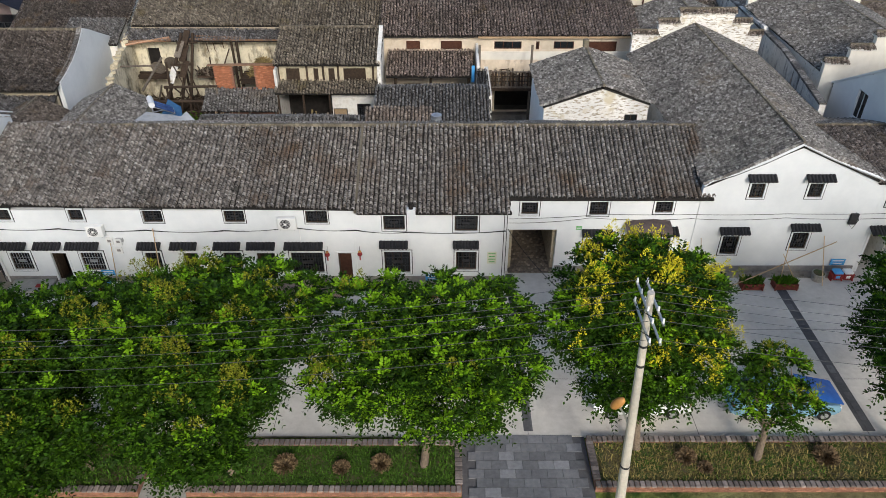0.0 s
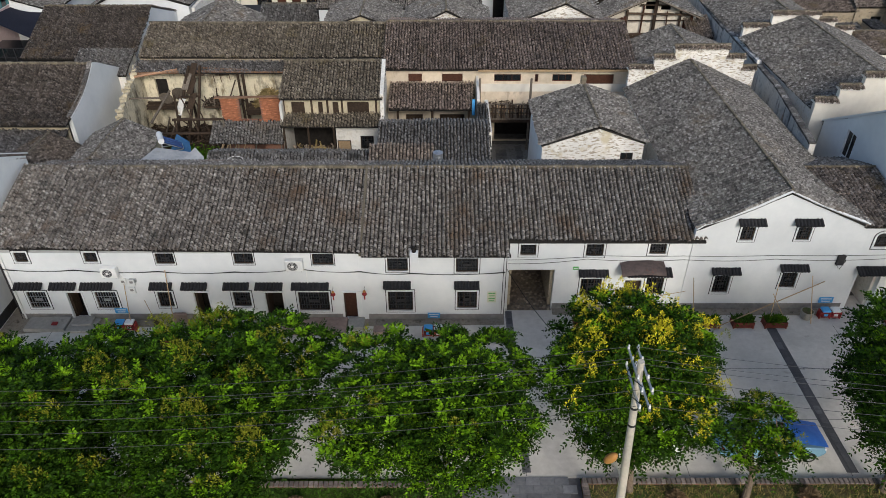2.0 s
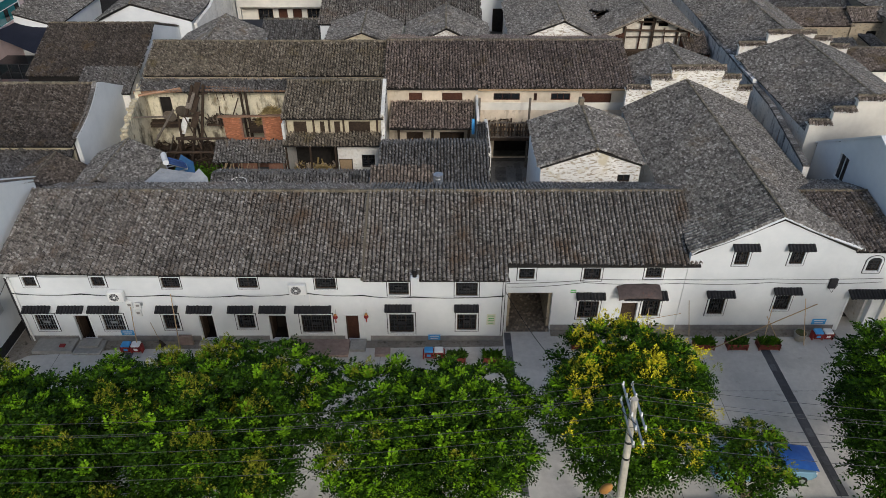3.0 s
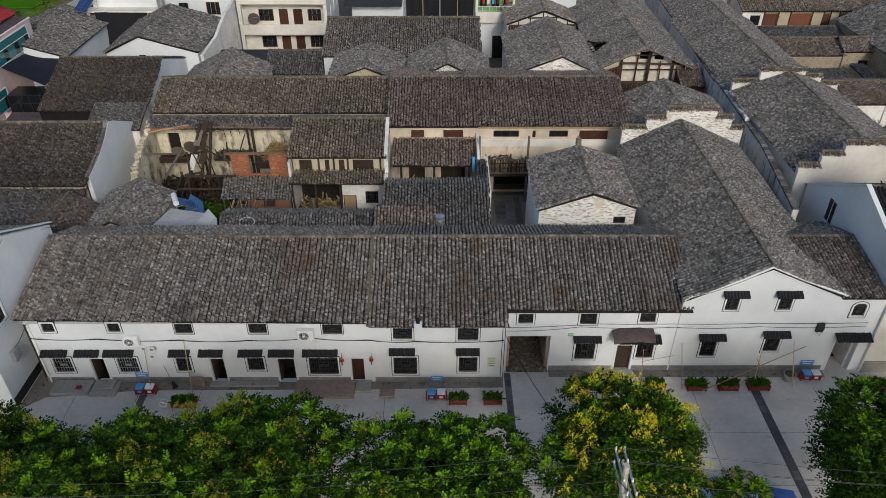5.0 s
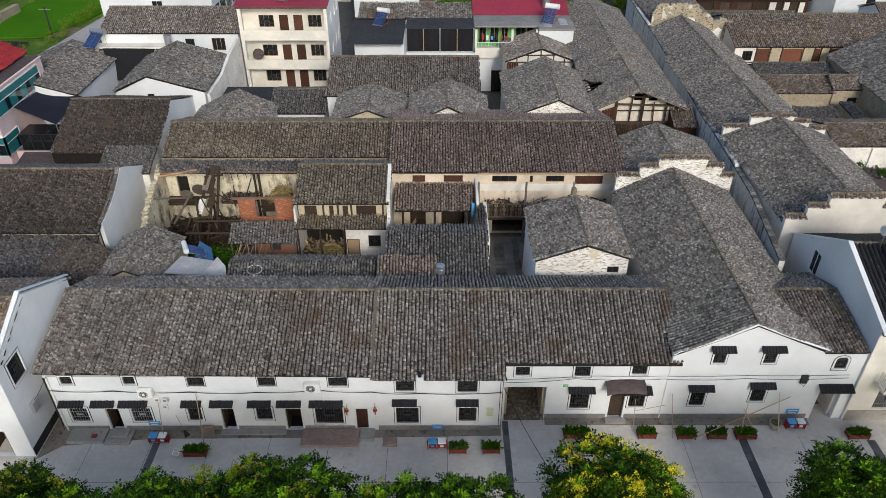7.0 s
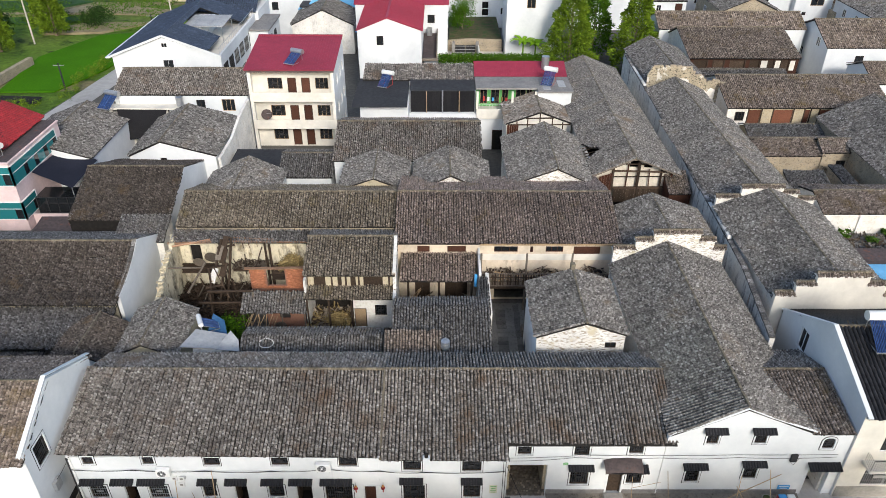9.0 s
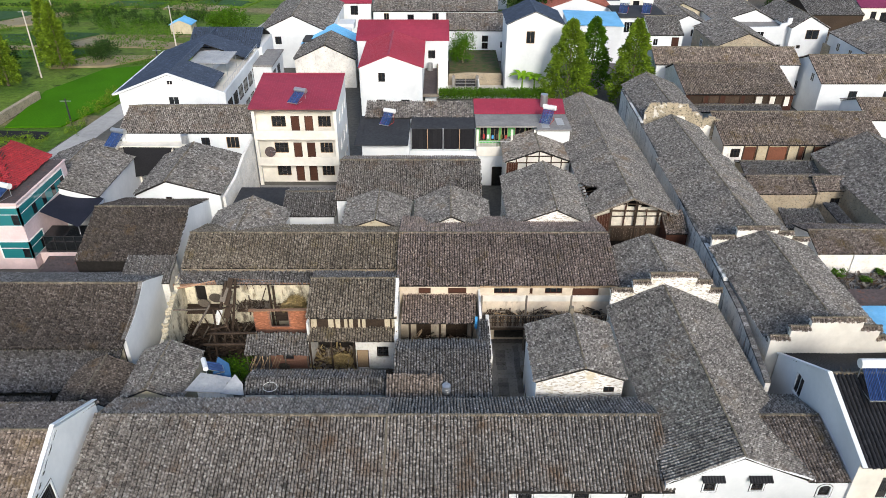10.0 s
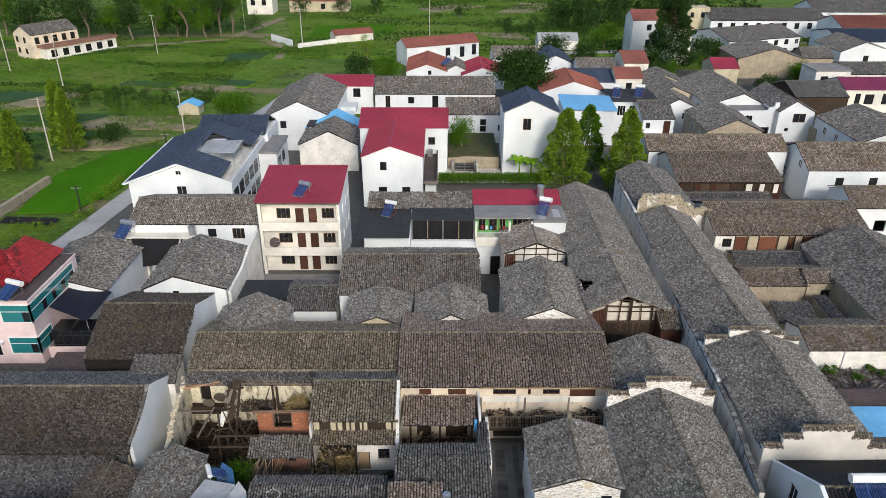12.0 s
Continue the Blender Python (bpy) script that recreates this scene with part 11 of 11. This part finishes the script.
# cables along the row
cols = [(-26.2, 3.9), (-22.0, 3.85), (-17.0, 3.75), (-12.5, 3.72), (-8.6, 3.95), (-5.0, 3.75), (-1.9, 3.62), (3.6, 3.7)]
for k, dz in enumerate((0.0, 0.05, 0.10)):
    for (xa, za), (xb, zb) in zip(cols, cols[1:]):
        cable("wall_cable", (xa, WA - 0.12, za + dz * 0.6), (xb, WA - 0.12, zb + dz * 0.6), 0.10 + 0.03 * k, 0.014, WIRE, "black cable slung along the white house front", n=6, group="cables along the house fronts")
for dz, sg in ((0.0, 0.12), (0.28, 0.05)):
    for xa, za, xb, zb in ((3.7, 3.6, 8.6, 3.95), (8.6, 3.95, 14.5, 3.9), (14.5, 3.9, 20.0, 3.95), (20.0, 3.95, 26.9, 4.0)):
        cable("wall_cable", (xa, WB - 0.12, za + dz), (xb, WB - 0.12, zb + dz * (0.6 if xa < 8 else 1)), sg, 0.014, WIRE, "black cable slung along the white house front", n=6, group="cables along the house fronts")
cable("service_wire", (3.8, WB - 0.1, 3.2), (6.6, 23.2, 6.5), 0.6, 0.02, WIRE, "black service wire from the wall to the trees")
cable("service_wire", (-27.0, 33.5, 3.6), (-26.0, 34.0, 5.2), 0.1, 0.02, WIRE, "black service wire across the alley", n=6)
jb = box("junction_box", (-18.9, -18.5, WA - 0.12, WA - 0.002, 2.95, 3.2), STEEL, None, "", 0.01)
tagged(jb, "small grey junction box on the white wall", "junction box")
jb = box("junction_box", (23.75, 24.2, WB - 0.16, WB - 0.002, 3.5, 4.2), STEEL_DARK, None, "", 0.01)
tagged(jb, "dark cable junction box on the gable wall", "junction box")
line_rods("cable_loop", [(24.0, WB - 0.1, 4.3), (24.25, WB - 0.16, 3.8), (24.05, WB - 0.14, 3.2), (23.8, WB - 0.12, 3.5), (24.0, WB - 0.1, 4.0)], 0.02, WIRE, jb)


def power_pole():
    """A tapered concrete pole with steel cross-arms, insulators and a street lamp."""
    p = thing("utility_pole", (6.95, 18.25, 0), "pale concrete utility pole with cross-arms and a lamp", "pole")
    base, top = Vector((7.4, 18.3, -0.25)), Vector((6.72, 18.05, 11.95))
    rod("shaft", base, top, 0.21, POLE_CONCRETE, p, r1=0.12, n=14)
    for z in (10.55, 11.35):
        c = base.lerp(top, z / 11.75)
        for k in (-0.17, 0.17):
            beam("cross_arm", c + Vector((k, -1.15, 0)), c + Vector((k, 1.15, 0)), 0.07, STEEL, p)
    for y in (-1.05, -0.45, 0.45, 1.05):
        for z in (10.55, 11.35):
            if z < 11 and abs(y) < 0.5:
                continue
            c = base.lerp(top, z / 11.75)
            for k in (-0.17, 0.17):
                ins = rod("insulator", c + Vector((k, y, 0.03)), c + Vector((k, y, 0.19)), 0.045, CERAMIC, p, r1=0.03, n=10)
    for z in (3.2, 8.6, 9.5):
        c = base.lerp(top, z / 11.75)
        rod("band", c - Vector((0, 0, 0.05)), c + Vector((0, 0, 0.05)), 0.225 - 0.008 * z, STEEL_DARK, p, n=14)
    # lamp on a short curved arm
    line_rods("lamp_arm", [(7.02, 18.2, 5.4), (6.72, 18.2, 6.1), (6.45, 18.15, 6.55)], 0.04, STEEL, p, n=8)
    bm = bmesh.new()
    bmesh.ops.create_uvsphere(bm, u_segments=14, v_segments=10, radius=0.3, matrix=Matrix.Translation((6.38, 18.1, 6.75)) @ Euler((0.2, 0.5, 0)).to_matrix().to_4x4() @ Matrix.Diagonal((0.62, 0.62, 1.25, 1)))
    lamp = part("lamp_head", bm, AMBER, p, "amber street lamp head", smooth=True)
    for z in (11.35, 10.55):
        c = base.lerp(top, z / 11.75)
        line_rods("jumper", [c + Vector((-0.17, -1.0, 0.2)), c + Vector((-0.4, 0.1, -0.3)), c + Vector((0.17, 1.0, 0.2))], 0.016, WIRE, p)
    return p


power_pole()
for y, z in ((-1.05, 11.6), (-0.45, 11.6), (0.45, 11.6), (1.05, 11.6), (-1.05, 10.8), (1.05, 10.8)):
    cable("overhead_wire", (6.5, 18.1 + y, z), (-42.0, 18.1 + y, z - 0.4), 2.1, 0.009, WIRE_GREY, "thin grey overhead power line along the street", n=26, group="overhead lines")
    cable("overhead_wire", (6.9, 18.1 + y, z), (54.0, 18.1 + y, z - 0.4), 2.1, 0.009, WIRE_GREY, "thin grey overhead power line along the street", n=26, group="overhead lines")
for x in (-42.0, 54.0):
    tp = thing("utility_pole", (x, 18.1, 0), "pale concrete utility pole far along the street", "pole")
    rod("shaft", (x, 18.1, 0), (x, 18.1, 11.6), 0.2, POLE_CONCRETE, tp, r1=0.12, n=12)
    for z in (10.25, 11.05):
        beam("cross_arm", (x, 16.9, z), (x, 19.3, z), 0.08, STEEL, tp)


# ---- vehicles ----
def loft(sections):
    """Rings of points skinned into one body."""
    bm = bmesh.new()
    rings = [[bm.verts.new(p) for p in s] for s in sections]
    n = len(rings[0])
    for a, b in zip(rings, rings[1:]):
        for i in range(n):
            bm.faces.new((a[i], a[(i + 1) % n], b[(i + 1) % n], b[i]))
    bm.faces.new(rings[0][::-1])
    bm.faces.new(rings[-1])
    return bm


def car(x, y, turn, paint, label, L=4.4, W=1.72, roof=1.45, van=False):
    """A parked car: lofted body, glass house, wheels, lights. It faces its own +x."""
    c = thing("car", (x, y, 0), label, "car", "parked cars")
    m = pose(x, y, 0, 0, 0, turn)
    h = L / 2

    def ring(px, z0, z1, w, t):
        return [m @ Vector(v) for v in ((px, -w * 0.94, z0), (px, w * 0.94, z0), (px, w, (z0 + z1) * 0.5), (px, w * t, z1), (px, -w * t, z1), (px, -w, (z0 + z1) * 0.5))]
    hw = W / 2
    body = part("body", loft([ring(-h, 0.36, 0.80, hw * 0.84, 0.9), ring(-h + 0.12, 0.26, 0.94, hw * 0.94, 0.9), ring(-h + 0.6, 0.22, 1.0, hw, 0.9), ring(0, 0.2, 0.98, hw, 0.92), ring(h - 1.2, 0.22, 0.95, hw, 0.9), ring(h - 0.3, 0.26, 0.82, hw * 0.95, 0.88), ring(h, 0.34, 0.66, hw * 0.82, 0.85)]), paint, c, smooth=False)
    mod = body.modifiers.new("soft", "BEVEL")
    mod.width, mod.segments = 0.05, 2
    r0, r1, f0, f1 = (-h + 0.08, -h + 0.25, h - 1.1, h - 0.5) if van else (-h + 0.55, -h + 1.05, 0.25, 1.0)
    cab = part("cabin", loft([ring(r0, 0.93, 0.97, hw * 0.88, 0.95), ring(r1, 0.93, roof - 0.03, hw * 0.88, 0.80), ring((r1 + f0) / 2, 0.93, roof, hw * 0.88, 0.80), ring(f0, 0.93, roof - 0.04, hw * 0.88, 0.80), ring(f1, 0.92, 0.96, hw * 0.88, 0.95)]), CARGLASS, c, "dark glass house")
    part("roof", loft([ring(r1 - 0.02, roof - 0.06, roof + 0.01, hw * 0.73, 0.93), ring((r1 + f0) / 2, roof - 0.03, roof + 0.035, hw * 0.74, 0.93), ring(f0 + 0.02, roof - 0.07, roof, hw * 0.73, 0.93)]), paint, c)
    for a, b in (((r0, r1)), ((f1, f0))):
        for s in (-1, 1):
            beam("pillar", m @ Vector((a, s * hw * 0.85, 0.95)), m @ Vector((b, s * hw * 0.72, roof - 0.02)), 0.07, paint, c)
    for s in (-1, 1):
        beam("pillar", m @ Vector(((r1 + f0) / 2, s * hw * 0.885, 0.95)), m @ Vector(((r1 + f0) / 2, s * hw * 0.72, roof - 0.02)), 0.06, paint, c)
        for px in (-h + 0.85, h - 0.85):
            wq = rod("wheel", m @ Vector((px, s * (hw - 0.18), 0.31)), m @ Vector((px, s * (hw + 0.015), 0.31)), 0.31, RUBBER, c, n=20)
            rod("rim", m @ Vector((px, s * (hw + 0.016), 0.31)), m @ Vector((px, s * (hw + 0.03), 0.31)), 0.19, STEEL, wq, n=14)
        box("tail_lamp", (-h - 0.012, -h + 0.1, s * hw * 0.68 - 0.13, s * hw * 0.68 + 0.13, 0.66, 0.82), RED_PLASTIC, c, "red tail lamp", 0.02, m)
        box("head_lamp", (h - 0.2, h + 0.0, s * hw * 0.60 - 0.16, s * hw * 0.60 + 0.16, 0.56, 0.68), CERAMIC, c, "clear head lamp", 0.02, m)
        box("mirror", (f0 + 0.3, f0 + 0.42, s * (hw + 0.08) - 0.08, s * (hw + 0.08) + 0.08, 0.95, 1.08), paint, c, "", 0.02, m)
    box("plate", (-h - 0.03, -h - 0.01, -0.22, 0.22, 0.5, 0.62), BLUE_PAINT, c, "blue number plate", 0.0, m)
    box("bumper", (-h - 0.06, -h + 0.15, -hw * 0.86, hw * 0.86, 0.32, 0.48), paint, c, "", 0.03, m)
    return c


car(16.4, 24.15, 0, CAR_BLUE, "pale blue sedan parked under the trees", L=5.2, W=1.8)
car(9.5, 24.2, 180, CAR_WHITE, "white van parked behind a tree", L=4.6, W=1.7, roof=1.85, van=True)


cover = net("car_cover", "bright blue cloth cover spread over a car's front", ((17.05, 23.32, 1.42), (18.95, 23.36, 0.98), (18.95, 24.94, 0.98), (17.05, 24.98, 1.42)), BLUE_PAINT, -0.10)
tagged(cover, "bright blue cloth cover spread over a car's front", "cover")

# ---- clutter behind the row ----
solar_heater(-20.6, 49.0, 4.3, 1.2, tilt=30, turn=115, label="solar water heater with a white tank by the ruin", s=0.9)
net("blue_tarpaulin", "blue tarpaulin spread beside the solar heater", ((-20.8, 47.9, 4.0), (-18.9, 47.9, 3.9), (-19.6, 49.8, 4.4), (-20.6, 50.2, 4.9)), BLUE_TARP, 0.15)
t = raw("grey_shed_roof", [(-22.4, 46.2, 4.5), (-18.6, 46.2, 4.3), (-18.9, 47.9, 4.5), (-21.6, 48.3, 4.7), (-22.4, 46.2, 4.46), (-18.6, 46.2, 4.26), (-18.9, 47.9, 4.46), (-21.6, 48.3, 4.66)],
        [(0, 1, 2, 3), (7, 6, 5, 4), (0, 4, 5, 1), (1, 5, 6, 2), (2, 6, 7, 3), (3, 7, 4, 0)], GREY_SHEET)
tagged(t, "grey fibre cement sheet roof of a small shed", "roof")
box("wall", (-21.4, -19.0, 46.3, 47.8, 0, 4.2), WHITE_OLD, t)
t = raw("white_sheet", [(-19.4, 46.0, 4.42), (-17.4, 45.9, 4.3), (-17.7, 47.0, 4.6), (-18.5, 47.8, 4.95), (-19.4, 46.0, 4.38), (-17.4, 45.9, 4.26), (-17.7, 47.0, 4.56), (-18.5, 47.8, 4.91)], [(0, 1, 2, 3), (7, 6, 5, 4), (0, 4, 5, 1), (1, 5, 6, 2), (2, 6, 7, 3), (3, 7, 4, 0)], GREY_SHEET)
tagged(t, "bent pale sheet lying on the shed", "sheet")
bm = bmesh.new()
for i in range(20):
    a0, a1 = 6.2832 * i / 20, 6.2832 * (i + 1) / 20
    add_rod(bm, (-15.4 + 0.6 * math.cos(a0), 46.9 + 0.4 * math.sin(a0), 4.32 + 0.16 * math.sin(a0)), (-15.4 + 0.6 * math.cos(a1), 46.9 + 0.4 * math.sin(a1), 4.32 + 0.16 * math.sin(a1)), 0.03, n=5)
tagged(part("hoop", bm, WHITE_METAL), "white plastic hoop lying on a tiled roof", "hoop")
stack("timber_heap", "reddish planks heaped by the lean-to", -36.0, 47.6, 0.0, 14, 2.0, 0.06, WOOD_PALE, (2.5, 0.5), 0.1)

# street poles and lamps in the fields
for x, y, h in ((-82.5, 144.2, 13.5), (-110, 207.3, 14.5), (-60.4, 162.0, 10.5), (-64.3, 117.2, 5.0), (-59.5, 148, 5.0), (-99, 253.5, 13.5), (-135.6, 226.6, 13), (-4.8, 272, 17), (-52, 272, 13), (-80, 300, 15)):
    p = thing("field_pole", (x, y, 0), "pale concrete power pole standing in the fields", "pole", "power poles in the fields")
    rod("shaft", (x, y, 0), (x, y, h), 0.17, POLE_CONCRETE if h > 5 else STEEL_DARK, p, r1=0.11, n=8)
    beam("cross_arm", (x - 0.9, y, h - 0.4), (x + 0.9, y, h - 0.4), 0.10, STEEL, p)
wl = wall("dry_stone_bank", (-77.5, 113), (-76.2, 131.0), 0, 1.6, STONE, None, 0.8)
tagged(wl, "dry stone bank at the paddy's edge", "wall", kind="structure")
net("shade_net", "black net laid over seedlings by the paddy", ((-76, 112.0, 0.32), (-66.4, 111.0, 0.32), (-66.4, 113.6, 0.5), (-76, 114.4, 0.5)), NET, 0.2)
